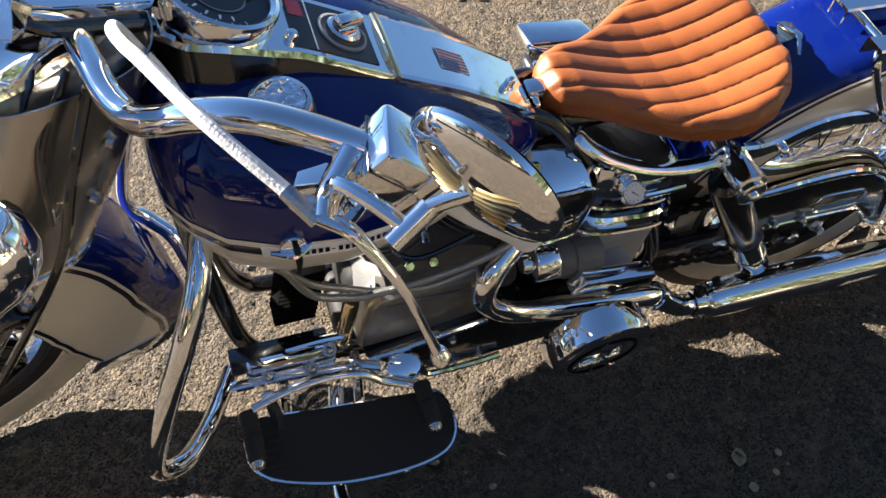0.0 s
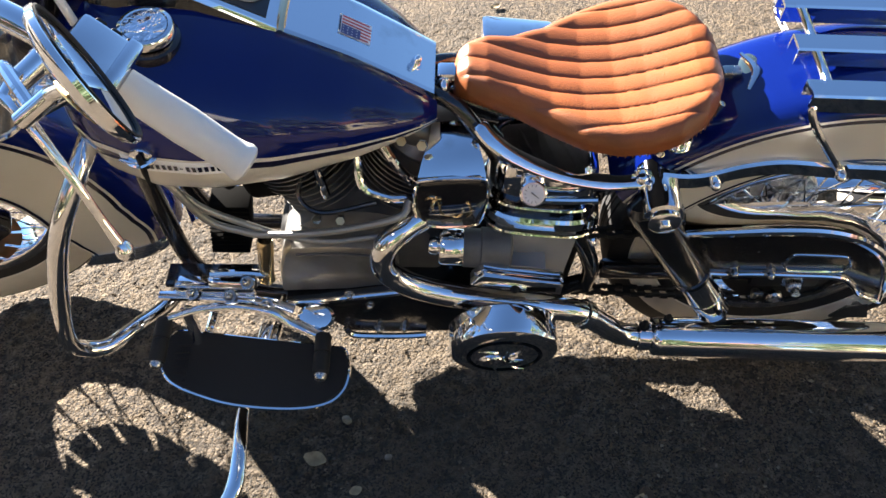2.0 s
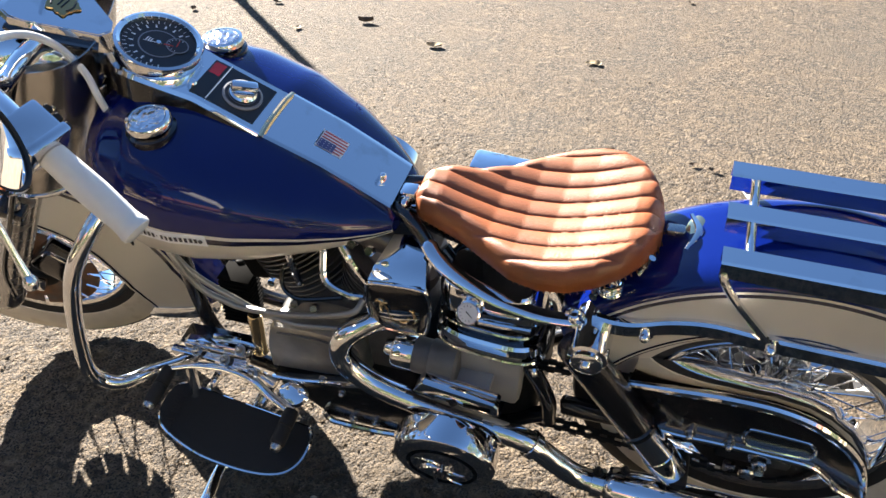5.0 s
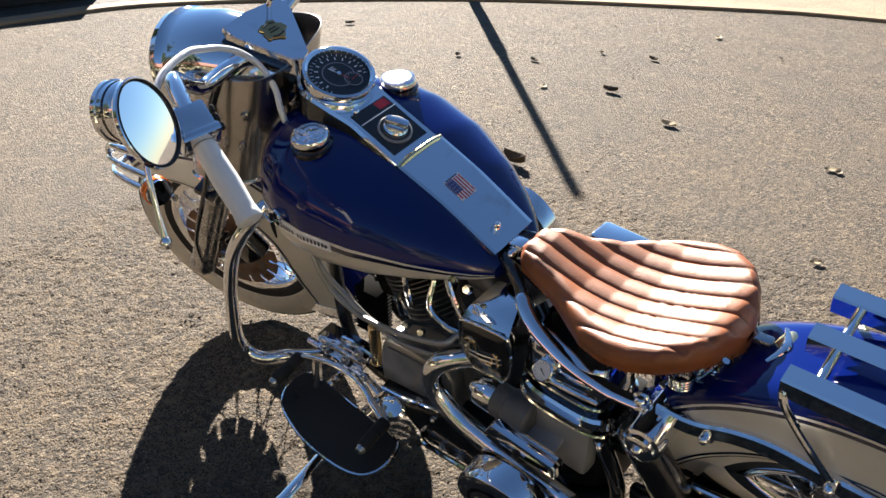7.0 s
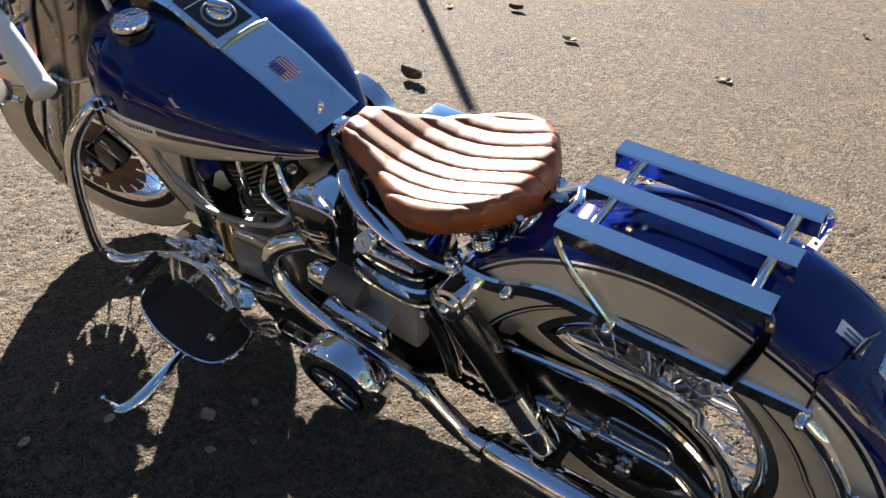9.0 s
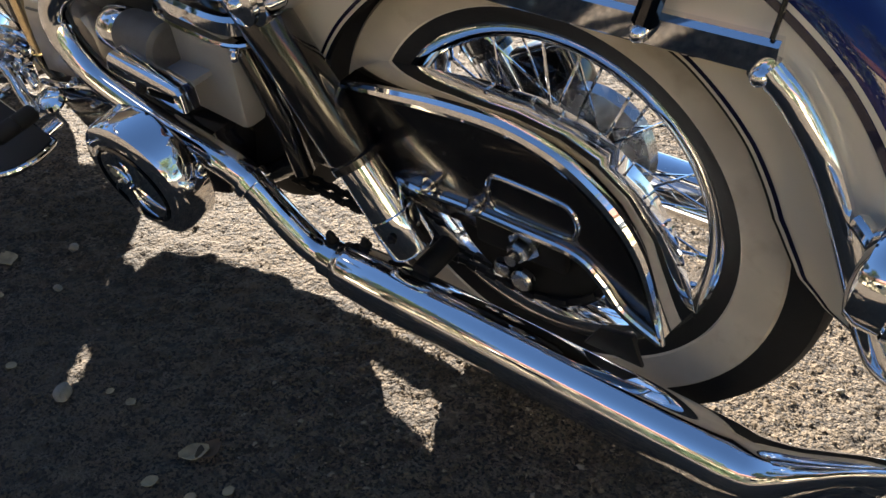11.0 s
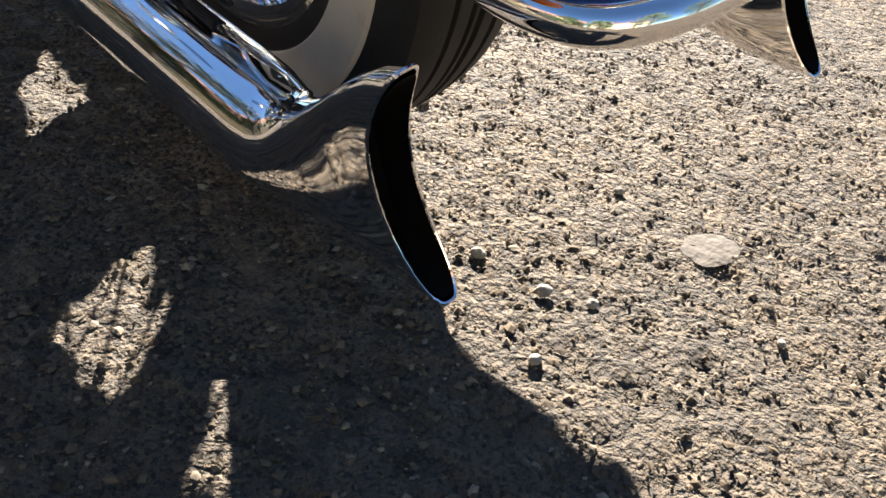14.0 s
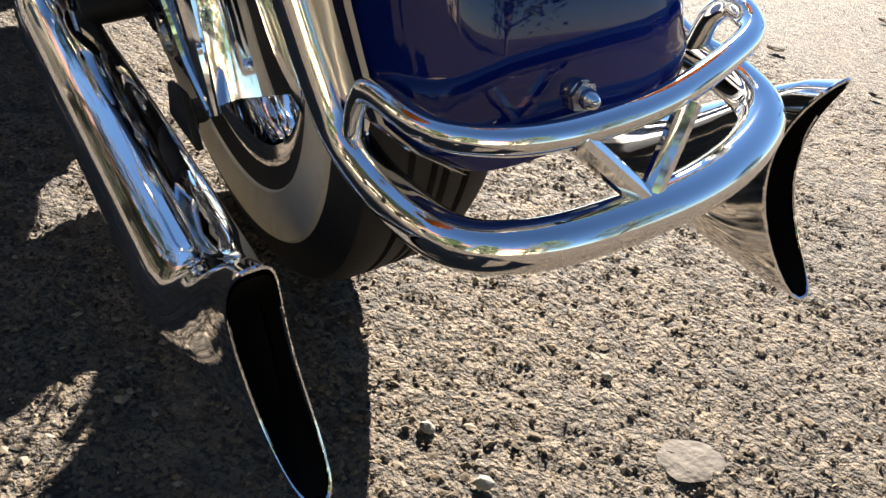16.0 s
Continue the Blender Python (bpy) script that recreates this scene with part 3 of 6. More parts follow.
SC = Vector((-0.293, 0.008, 0.972))
part("speedometer_bezel", lathe([(0.060, -0.03), (0.072, -0.012), (0.0735, 0.010), (0.071, 0.016), (0.066, 0.018), (0.061, 0.014), (0.0605, 0.006), (0, 0.006)], SC, DN, 64), "chrome", dash, "round chrome gauge bezel")
part("gauge_face", lathe([(0.0602, 0.0072), (0, 0.0072)], SC, DN, 48), "dial_black", dash, "black gauge face with white scale")
part("gauge_inner", lathe([(0.033, 0.0082), (0.0, 0.0082)], SC, DN, 40), "dial_grey", dash)
part("gauge_inner_face", lathe([(0.0305, 0.0086), (0.0, 0.0086)], SC, DN, 40), "dial_black", dash)
GU = Vector((0.91, 0, -0.42)).normalized()
GV = DN.cross(GU)


def on_dial(r, ang, h, c=SC):
    return c + DN * h + GU * (r * math.cos(ang)) + GV * (r * math.sin(ang))


def dial_bar(r0, r1, ang, w, h, mat, name, c=SC):
    d = Vector((on_dial(1, ang, 0, c) - c)).normalized()
    s = DN.cross(d) * w
    bm = bmesh.new()
    bm.faces.new([bm.verts.new(p) for p in (on_dial(r0, ang, h, c) - s, on_dial(r1, ang, h, c) - s * 0.6, on_dial(r1, ang, h, c) + s * 0.6, on_dial(r0, ang, h, c) + s)])
    return part(name, bm, mat, dash, smooth=False)


for i in range(25):
    a = radians(60 + i * 10)
    dial_bar(0.052 if i % 2 else 0.050, 0.0575, a, 0.0006 if i % 2 else 0.0009, 0.0078, "white_mark", "scale_mark")
for i in range(12):
    a = radians(65 + i * 20)
    dial_bar(0.040, 0.0475, a, 0.0017, 0.0079, "white_mark", "scale_numeral")
SUB = on_dial(0.030, radians(28), 0)
part("small_gauge", lathe([(0.0185, 0.0088), (0.0185, 0.0094), (0.0175, 0.0094), (0.017, 0.0090), (0, 0.0090)], SUB, DN, 32), "dial_grey", dash)
part("small_gauge_face", lathe([(0.0165, 0.0094), (0, 0.0094)], SUB, DN, 28), "dial_black", dash)
for i in range(9):
    dial_bar(0.0125, 0.0155, radians(80 + i * 25), 0.0005, 0.0098, "white_mark", "scale_mark", SUB)
dial_bar(-0.005, 0.024, radians(200), 0.0011, 0.0102, "white_mark", "needle")
dial_bar(0.008, 0.024, radians(20), 0.0012, 0.0103, "red_mark", "needle")
dial_bar(-0.004, 0.013, radians(100), 0.0009, 0.0106, "red_mark", "needle", SUB)
for i in range(3):
    dial_bar(0.012 + 0.004 * i, 0.014 + 0.004 * i, radians(180), 0.006, 0.0089, "white_mark", "face_lettering")
part("gauge_hub", lathe([(0, 0.013), (0.004, 0.0125), (0.0045, 0.009)], SC, DN, 16), "chrome", dash)


def on_dash(x, y, h=0.0):
    return Vector((x, y, slope(x) + h))


rows = [[on_dash(x, y, 0.0016) for y in np.linspace(-0.046, 0.046, 5)] for x in np.linspace(-0.215, -0.112, 9)]
part("switch_plate", solid(rows_mesh(rows), 0.002), "dial_black", dash, "black ignition switch plate")
rows = [[on_dash(x, y, 0.0022) for y in np.linspace(0.012, 0.042, 3)] for x in np.linspace(-0.212, -0.194, 3)]
part("warning_lens", rows_mesh(rows), "red_lens", dash, "dark red warning lens")
rows = [[on_dash(x, y, 0.0024) for y in np.linspace(-0.046, 0.046, 3)] for x in (-0.189, -0.187)]
part("plate_line", rows_mesh(rows), "white_mark", dash)
KC, KN = on_dash(-0.15, 0.0), Vector((0.46, 0, 0.89)).normalized()
part("switch_ring", lathe([(0.034, 0.001), (0.034, 0.004), (0.031, 0.005), (0.030, 0.003), (0.0, 0.003)], KC, KN, 40), "dial_grey", dash)
part("switch_ring_face", lathe([(0.0295, 0.0042), (0.024, 0.0042)], KC, KN, 40), "dial_black", dash)
part("switch_body", lathe([(0.023, 0.003), (0.023, 0.009), (0.020, 0.012), (0.0, 0.012)], KC, KN, 36), "chrome", dash)
km = Matrix.Translation(KC + KN * 0.021) @ KN.to_track_quat("Z", "Y").to_matrix().to_4x4() @ pose(0, 0, 0, 0, 0, 32)
part("switch_knob", box((0, 0, 0), (0.018, 0.046, 0.018), 0.006, km), "chrome", dash)
part("dash_screw", lathe([(0.0075, 0), (0.0075, 0.008), (0.005, 0.0105), (0, 0.011)], on_dash(-0.218, -0.032), KN, 16), "chrome", dash)
part("dash_lip", tube([on_dash(-0.093, -0.062, -0.004), on_dash(-0.093, -0.03, 0.001), on_dash(-0.093, 0.03, 0.001), on_dash(-0.093, 0.062, -0.004)], 0.0065, 10), "brass_pipe", dash, "brass-toned rear lip of console")


def deck(x):
    return float(np.interp(x, [-0.1, 0.0, 0.06, 0.125], [0.870, 0.819, 0.781, 0.738])) + 0.004


rows = []
for x in np.linspace(-0.09, 0.118, 12):
    w = float(np.interp(x, [-0.09, 0.118], [0.063, 0.058]))
    z = deck(x)
    rows.append([Vector((x, y, z + h)) for y, h in ((-w, -0.012), (-w, 0.0), (-w + 0.006, 0.002), (-w + 0.008, 0.0), (w - 0.008, 0.0), (w - 0.006, 0.002), (w, 0.0), (w, -0.012))])
panel = part("tank_panel", rows_mesh(rows), "chrome", bike, "brushed chrome strip between the tank halves", sharp=25)
# shield-shaped flag sticker
FC = Vector((0.004, -0.002, 0))


def on_deck(u, v, h):
    x, y = FC.x + u, FC.y + v
    return Vector((x, y, deck(x) + h))


def deck_quad(u0, u1, v0, v1, h, mat, name):
    return part(name, rows_mesh([[on_deck(u, v, h) for v in (v0, v1)] for u in (u0, u1)]), mat, panel, smooth=False)


deck_quad(-0.024, 0.020, -0.021, 0.021, 0.0012, "white_mark", "sticker")
for i in range(6):
    v = -0.0185 + i * 0.0068
    u1 = 0.017 if i in (0, 5) else 0.020
    deck_quad(-0.020, u1, v, v + 0.0034, 0.0018, "flag_red", "sticker_stripe")
deck_quad(-0.020, 0.006, -0.0205, -0.001, 0.0024, "flag_blue", "sticker_canton")
for i in range(4):
    for j in range(3):
        deck_quad(-0.018 + i * 0.0062, -0.0165 + i * 0.0062, -0.018 + j * 0.0058, -0.0165 + j * 0.0058, 0.0028, "white_mark", "sticker_star")
deck_quad(-0.0235, -0.0215, -0.016, 0.016, 0.0018, "stripe_dark", "sticker_lettering")
bolt((0.088, -0.014, deck(0.088)), KN, 0.0075, 0.013, panel, name="panel_knob")

# ---- seat ----
SX = [0.137, 0.145, 0.160, 0.190, 0.235, 0.285, 0.335, 0.385, 0.430, 0.470, 0.508, 0.532, 0.547, 0.553]
S_HALF = [0.012, 0.034, 0.050, 0.064, 0.078, 0.108, 0.142, 0.160, 0.163, 0.152, 0.122, 0.085, 0.045, 0.012]
S_TOP = [0.752, 0.762, 0.768, 0.766, 0.754, 0.742, 0.737, 0.739, 0.747, 0.757, 0.766, 0.768, 0.764, 0.755]


def seat_mid(x):
    return float(np.interp(x, [0.13, 0.25, 0.4, 0.58], [0.002, 0.004, 0.006, 0.008]))


def seat_point(x, s, drop):
    """s from -1 to 1 across; the rolls run along x."""
    half, top = float(np.interp(x, SX, S_HALF)), float(np.interp(x, SX, S_TOP))
    y = s * half
    edge = min(half - abs(y), x - 0.135, 0.555 - x)
    roll_w = 0.0365
    bow = 0.10 * (x - 0.36) ** 2 / 0.2
    phase = (y - bow + 0.5 * roll_w) / roll_w
    rib = abs(math.sin(math.pi * phase)) ** 0.42
    rim = math.sqrt(max(0.0, 1 - (1 - min(1.0, edge / 0.035)) ** 2))
    dish = 0.018 * (abs(y) / 0.16) ** 2
    z = top + dish - 0.032 * (1 - rim) + 0.0060 * (rib - 0.6) * min(1.0, edge / 0.012) * (0.5 + 0.5 * rim)
    return Vector((x, seat_mid(x) + y, z - drop))


xs = np.unique(np.round(np.r_[np.linspace(0.137, 0.16, 8), np.linspace(0.16, 0.52, 104), np.linspace(0.52, 0.553, 10)], 4))
ss = np.sin(np.linspace(-math.pi / 2, math.pi / 2, 321))
rows = [[seat_point(float(x), float(s), 0.0) for s in ss] for x in xs]
seat = part("seat", rows_mesh(rows), "leather", bike, "tan leather solo seat with lengthwise tuck-and-roll pleats", sharp=80)
seat.location = (0.008, 0.0, 0.0)
rim_pts = [r[0] for r in rows] + [r[-1] for r in reversed(rows)]
lower = [p + Vector((0.002 * (0.36 - p.x), (seat_mid(p.x) - p.y) * 0.06, -0.020)) for p in rim_pts]
bm = rows_mesh([rim_pts, [a.lerp(b, 0.5) + Vector((0, (a.y - seat_mid(a.x)) * 0.03, 0)) for a, b in zip(rim_pts, lower)], lower], close=True)
part("seat_side", bm, "leather", seat, "tan leather seat skirt")
bm = bmesh.new()
bm.faces.new([bm.verts.new(p) for p in lower])
part("seat_pan", bm, "black_metal", seat, "dark metal seat base", smooth=False)
# stitches round the lower edge and along the pleats
bm = bmesh.new()
acc = 0.0
for a, b in zip(lower, lower[1:] + lower[:1]):
    acc += (b - a).length
    if acc > 0.0085:
        acc = 0.0
        out = Vector((0, 1 if a.y > seat_mid(a.x) else -1, 0)) * 0.003
        sweep(bm, [a + out * 0.3 + Vector((0, 0, 0.011)), a + out * 0.7 + Vector((0.002, 0, 0.004)), a + out * 0.2 + Vector((0.003, 0, -0.003))], 0.0012, 5)
part("edge_lacing", bm, "thread", seat, "brown leather lacing round the seat edge")["kind"] = "stuff"
bm = bmesh.new()
for k in range(-4, 5):
    acc = 0.0
    for i in range(1, len(xs) * 4):
        x = 0.15 + (0.545 - 0.15) * i / (len(xs) * 4)
        y = (k - 0.5) * 0.0365 + 0.10 * (x - 0.36) ** 2 / 0.2
        half = float(np.interp(x, SX, S_HALF))
        if abs(y) < half - 0.012 and i % 2:
            p = seat_point(x, y / half, -0.0006)
            sweep(bm, [p, p + Vector((0.0016, 0, 0))], 0.0007, 4)
part("seam_stitching", bm, "thread", seat)["kind"] = "stuff"
# seat nose hinge, springs and rear badge
part("seat_hinge", box((0.128, -0.008, 0.735), (0.03, 0.03, 0.035), 0.005), "chrome", seat)
bolt((0.124, -0.026, 0.735), (0, -1, 0), 0.008, 0.01, seat)
for sy in (-0.083, 0.07):
    pts = [Vector((0.488 + 0.018 * math.cos(a), sy + 0.018 * math.sin(a), 0.664 + 0.0055 * a / 6.28)) for a in np.linspace(0, 6.28 * 4, 64)]
    part("seat_spring", sweep(bmesh.new(), pts, 0.0038, 8), "chrome", seat, "chrome coil seat spring")
part("spring_bar", tube([(0.462, -0.095, 0.655), (0.475, -0.03, 0.645), (0.462, 0.085, 0.655)], 0.007, 10), "chrome", seat)
part("spring_post", tube([(0.53, -0.06, 0.69), (0.545, -0.06, 0.73)], 0.006, 8, 0), "chrome", seat)
badge = part("fender_badge", lathe([(0, 0.008), (0.012, 0.0075), (0.024, 0.005), (0.030, 0.0), (0.028, -0.004), (0, -0.004)], (0.612, 0.012, 0.722), (-0.25, -0.2, 0.9), 28), "brass_pipe", bike, "worn brass emblem plate on mudguard")
badge.data.transform(Matrix.Translation((0.612, 0.012, 0.722)) @ Matrix.Diagonal((0.75, 1.5, 1, 1)) @ Matrix.Translation((-0.612, -0.012, -0.722)))
part("emblem_wing", tube([(0.60, -0.025, 0.725), (0.615, 0.010, 0.735), (0.60, 0.050, 0.732)], [0.003, 0.007, 0.003], 8, flat=0.5), "chrome", badge)
part("emblem_bracket", box((0.580, 0.012, 0.728), (0.03, 0.02, 0.012), 0.004), "steel", badge)

# ---- luggage rack ----
rack = part("luggage_rack", tube([(0.687, -0.112, 0.782), (0.687, 0.0, 0.784), (0.687, 0.096, 0.786)], 0.0075, 12, 0), "chrome", bike, "chrome luggage rack with three flat slats")
part("cross_bar", tube([(0.922, -0.112, 0.773), (0.922, 0.0, 0.775), (0.922, 0.096, 0.777)], 0.0075, 12, 0), "chrome", rack)


def slat_z(x, y):
    return 0.8076 - 0.041 * (x - 0.65) + 0.034 * y


for y0 in (-0.1195, -0.0264, 0.067):
    w = 0.037
    rows = []
    for x in (0.649, 0.652, 0.954, 0.957):
        z = slat_z(x, y0)
        rows.append([Vector((x, y0 + u, z + v)) for u, v in ((0.0, -0.030), (0.0, -0.003), (0.003, 0.0), (w - 0.003, 0.0), (w, -0.003), (w, -0.030), (w - 0.003, -0.030), (w - 0.0035, -0.005), (0.0035, -0.005), (0.003, -0.030))])
    part("slat", rows_mesh(rows, close=True, caps=True), "chrome", rack, sharp=20)
for s in (-1, 1):
    part("rack_strut", tube([(0.662, s * 0.104, 0.788), (0.656, s * 0.118, 0.775), (0.676, s * 0.123, 0.738), (0.741, s * 0.121, 0.650)], 0.0065, 10), "chrome", rack)
    # near strut takes the darker chrome copy, its shaded look painted in
    part("rack_strut", tube([(0.945, s * 0.104, 0.782), (0.958, s * 0.119, 0.772), (0.955, s * 0.124, 0.735), (0.927, s * 0.123, 0.640)], [0.0068, 0.0075, 0.0085, 0.011], 10), "chrome_dark" if s < 0 else "chrome", rack)
    for x, z in ((0.743, 0.646), (0.927, 0.634)):
        bolt((x, s * 0.120, z), (0, s, 0), 0.009, 0.016, rack)

# ---- mudguard struts ----
for s in (-1, 1):
    pts = [(x, s * y, z) for x, y, z in ((0.475, 0.110, 0.622), (0.51, 0.112, 0.620), (0.545, 0.110, 0.622), (0.60, 0.107, 0.640), (0.66, 0.106, 0.648), (0.75, 0.107, 0.640), (0.92, 0.108, 0.632), (1.035, 0.108, 0.628))]
    rows = []
    for p in spline(pts, 6):
        h = 0.016
        rows.append([p + Vector((0, s * v, u)) for u, v in ((-h, 0), (-h, 0.008), (-h + 0.004, 0.013), (h - 0.004, 0.013), (h, 0.008), (h, 0), (h - 0.003, -0.002), (-h + 0.003, -0.002))])
    strut = part("fender_strut", rows_mesh(rows, close=True, caps=True), "chrome", bike, "flat chrome bar along the mudguard", sharp=30)
    for x, z in ((0.56, 0.618), (1.027, 0.618)):
        bolt((x, s * 0.121, z), (0, s, 0), 0.009, 0.012, strut)
    bolt((0.446, s * 0.112, 0.622), (0, s, 0), 0.011, 0.012, strut)

# ---- shock absorbers ----
for s in (-1, 1):
    top, bot = Vector((0.462, s * 0.146, 0.574)), Vector((0.652, s * 0.146, 0.254))
    d = (bot - top).normalized()
    shock = part("shock_absorber", lathe([(0, -0.03), (0.02, -0.03), (0.031, -0.02), (0.033, 0.0), (0.033, 0.20), (0.031, 0.205), (0.0345, 0.207), (0.0345, 0.216), (0.030, 0.218)], top, d, 36), "black_paint", bike, "black and chrome rear shock absorber")
    part("lower_cover", lathe([(0.029, 0.215), (0.030, 0.29), (0.0315, 0.292), (0.0315, 0.345), (0.028, 0.35), (0.0, 0.35)], top, d, 32), "chrome", shock)
    part("upper_mount", lathe([(0, -0.042), (0.022, -0.041), (0.026, -0.038), (0.026, -0.030), (0.032, -0.027), (0.033, -0.020), (0.033, 0.070), (0, 0.070)], (0.478, s * 0.145, 0.592), (0, -s, 0), 32), "chrome", shock, "chrome shock mount cap")
    bolt((0.478, s * 0.187, 0.592), (0, s, 0), 0.009, 0.006, shock)
    bolt((0.636, s * 0.178, 0.312), (0, s, 0), 0.004, 0.004, shock, "black_metal")
    part("lower_mount", lathe([(0.0, -0.012), (0.014, -0.012), (0.016, -0.008), (0.016, 0.05), (0, 0.05)], bot + d * 0.008, (0, -s, 0), 20), "black_metal", shock)

# ---- swing arm, chain and axle ----
for s in (-1, 1):
    part("swing_arm", box((0.60, s * 0.090, 0.325), (0.36, 0.026, 0.045), 0.010), "black_paint", bike, "black rear swing arm")
    arm = bike.children[-1]
part("axle_plate", box((0.775, -0.098, 0.318), (0.13, 0.016, 0.062), 0.008), "black_metal", bike)
part("axle_nut", lathe([(0, 0.022), (0.012, 0.022), (0.015, 0.018), (0.015, 0.004), (0.022, 0.004), (0.022, 0.0), (0, 0)], (0.785, -0.106, 0.316), (0, -1, 0), 6), "steel", bike, "steel axle nut")
part("axle_end", lathe([(0, 0.034), (0.008, 0.034), (0.009, 0.02), (0, 0.02)], (0.785, -0.106, 0.316), (0, -1, 0), 16), "steel", bike)
part("adjuster_bolt", lathe([(0, 0.012), (0.013, 0.012), (0.016, 0.008), (0.016, 0), (0, 0)], (0.774, -0.095, 0.246), (0, -1, 0), 18), "steel", bike)
part("adjuster_block", box((0.742, -0.095, 0.248), (0.022, 0.014, 0.022), 0.003), "steel", bike)
part("sprocket", lathe([(0.03, -0.004), (0.115, -0.004), (0.118, 0), (0.115, 0.004), (0.03, 0.004)], (0.775, -0.078, 0.326), Y, 48), "black_metal", bike, "oily black rear sprocket")


def link_chain():
    """The drive chain, link by link, in one mesh: small and far too many to tell apart."""
    bm = bmesh.new()
    c, r = Vector((0.775, -0.078, 0.326)), 0.118
    path = [Vector((0.32, -0.078, 0.420)), Vector((0.775, -0.078, 0.326 + r))]
    path += [c + Vector((r * math.sin(a), 0, r * math.cos(a))) for a in np.linspace(0.15, math.pi - 0.05, 14)]
    path += [Vector((0.32, -0.078, 0.240))]
    length, dense = 0.0, []
    for a, b in zip(path, path[1:]):
        n = max(1, int((b - a).length / 0.0145))
        dense += [a.lerp(b, i / n) for i in range(n)]
    for i, (a, b) in enumerate(zip(dense, dense[1:])):
        w = 0.009 if i % 2 else 0.006
        for s in (-1, 1):
            o = Vector((0, s * w, 0))
            sweep(bm, [a + o, b + o], 0.0062, 6, 1.0)
    return bm


part("drive_chain", link_chain(), "black_metal", bike, "greasy black drive chain")

# ---- chain guard ----
OUT = [(0.545, 0.475), (0.62, 0.482), (0.70, 0.488), (0.775, 0.486), (0.830, 0.472), (0.868, 0.451), (0.905, 0.419), (0.935, 0.374), (0.954, 0.315), (0.968, 0.258)]
LOW = [(0.920, 0.285), (0.893, 0.318), (0.858, 0.344), (0.78, 0.350), (0.705, 0.353), (0.64, 0.352), (0.575, 0.360), (0.535, 0.385)]
GY = -0.118
guard = part("chain_guard", plate([(x, z) for x, z in OUT] + LOW, GY, GY + 0.008, 0.002), "black_paint", bike, "black chain guard with chrome edges")
part("guard_edge", tube([(x, GY, z) for x, z in OUT], [0.006, 0.009, 0.010, 0.010, 0.010, 0.010, 0.010, 0.009, 0.007, 0.004], 10), "chrome", guard, "chrome rolled guard edge")
part("guard_edge", tube([(x, GY - 0.001, z) for x, z in [(0.966, 0.260)] + LOW[:-1]], 0.0055, 10), "chrome", guard)
rows = [[Vector((x, GY + 0.003, z + 0.006)), Vector((x + 0.004, GY + 0.020, z + 0.010)), Vector((x + 0.010, GY + 0.058, z + 0.006)), Vector((x + 0.012, GY + 0.066, z - 0.014))] for x, z in OUT]
part("guard_top", solid(rows_mesh(rows), 0.002), "chrome", guard, "chrome top of the chain guard", sharp=60)
SLOT = [(0.747, 0.400), (0.752, 0.412), (0.765, 0.416), (0.838, 0.411), (0.855, 0.404), (0.863, 0.388), (0.860, 0.372), (0.848, 0.364), (0.765, 0.366), (0.751, 0.373), (0.746, 0.387)]
part("slot_rim", sweep(bmesh.new(), spline([(x, GY - 0.0005, z) for x, z in SLOT] + [(SLOT[0][0], GY - 0.0005, SLOT[0][1])], 4), 0.003, 8), "chrome", guard, "chrome bead round a raised oval")
for x, z in ((0.727, 0.362), (0.660, 0.368)):
    bolt((x, GY - 0.002, z), (0, -1, 0), 0.007, 0.012, guard, "steel")

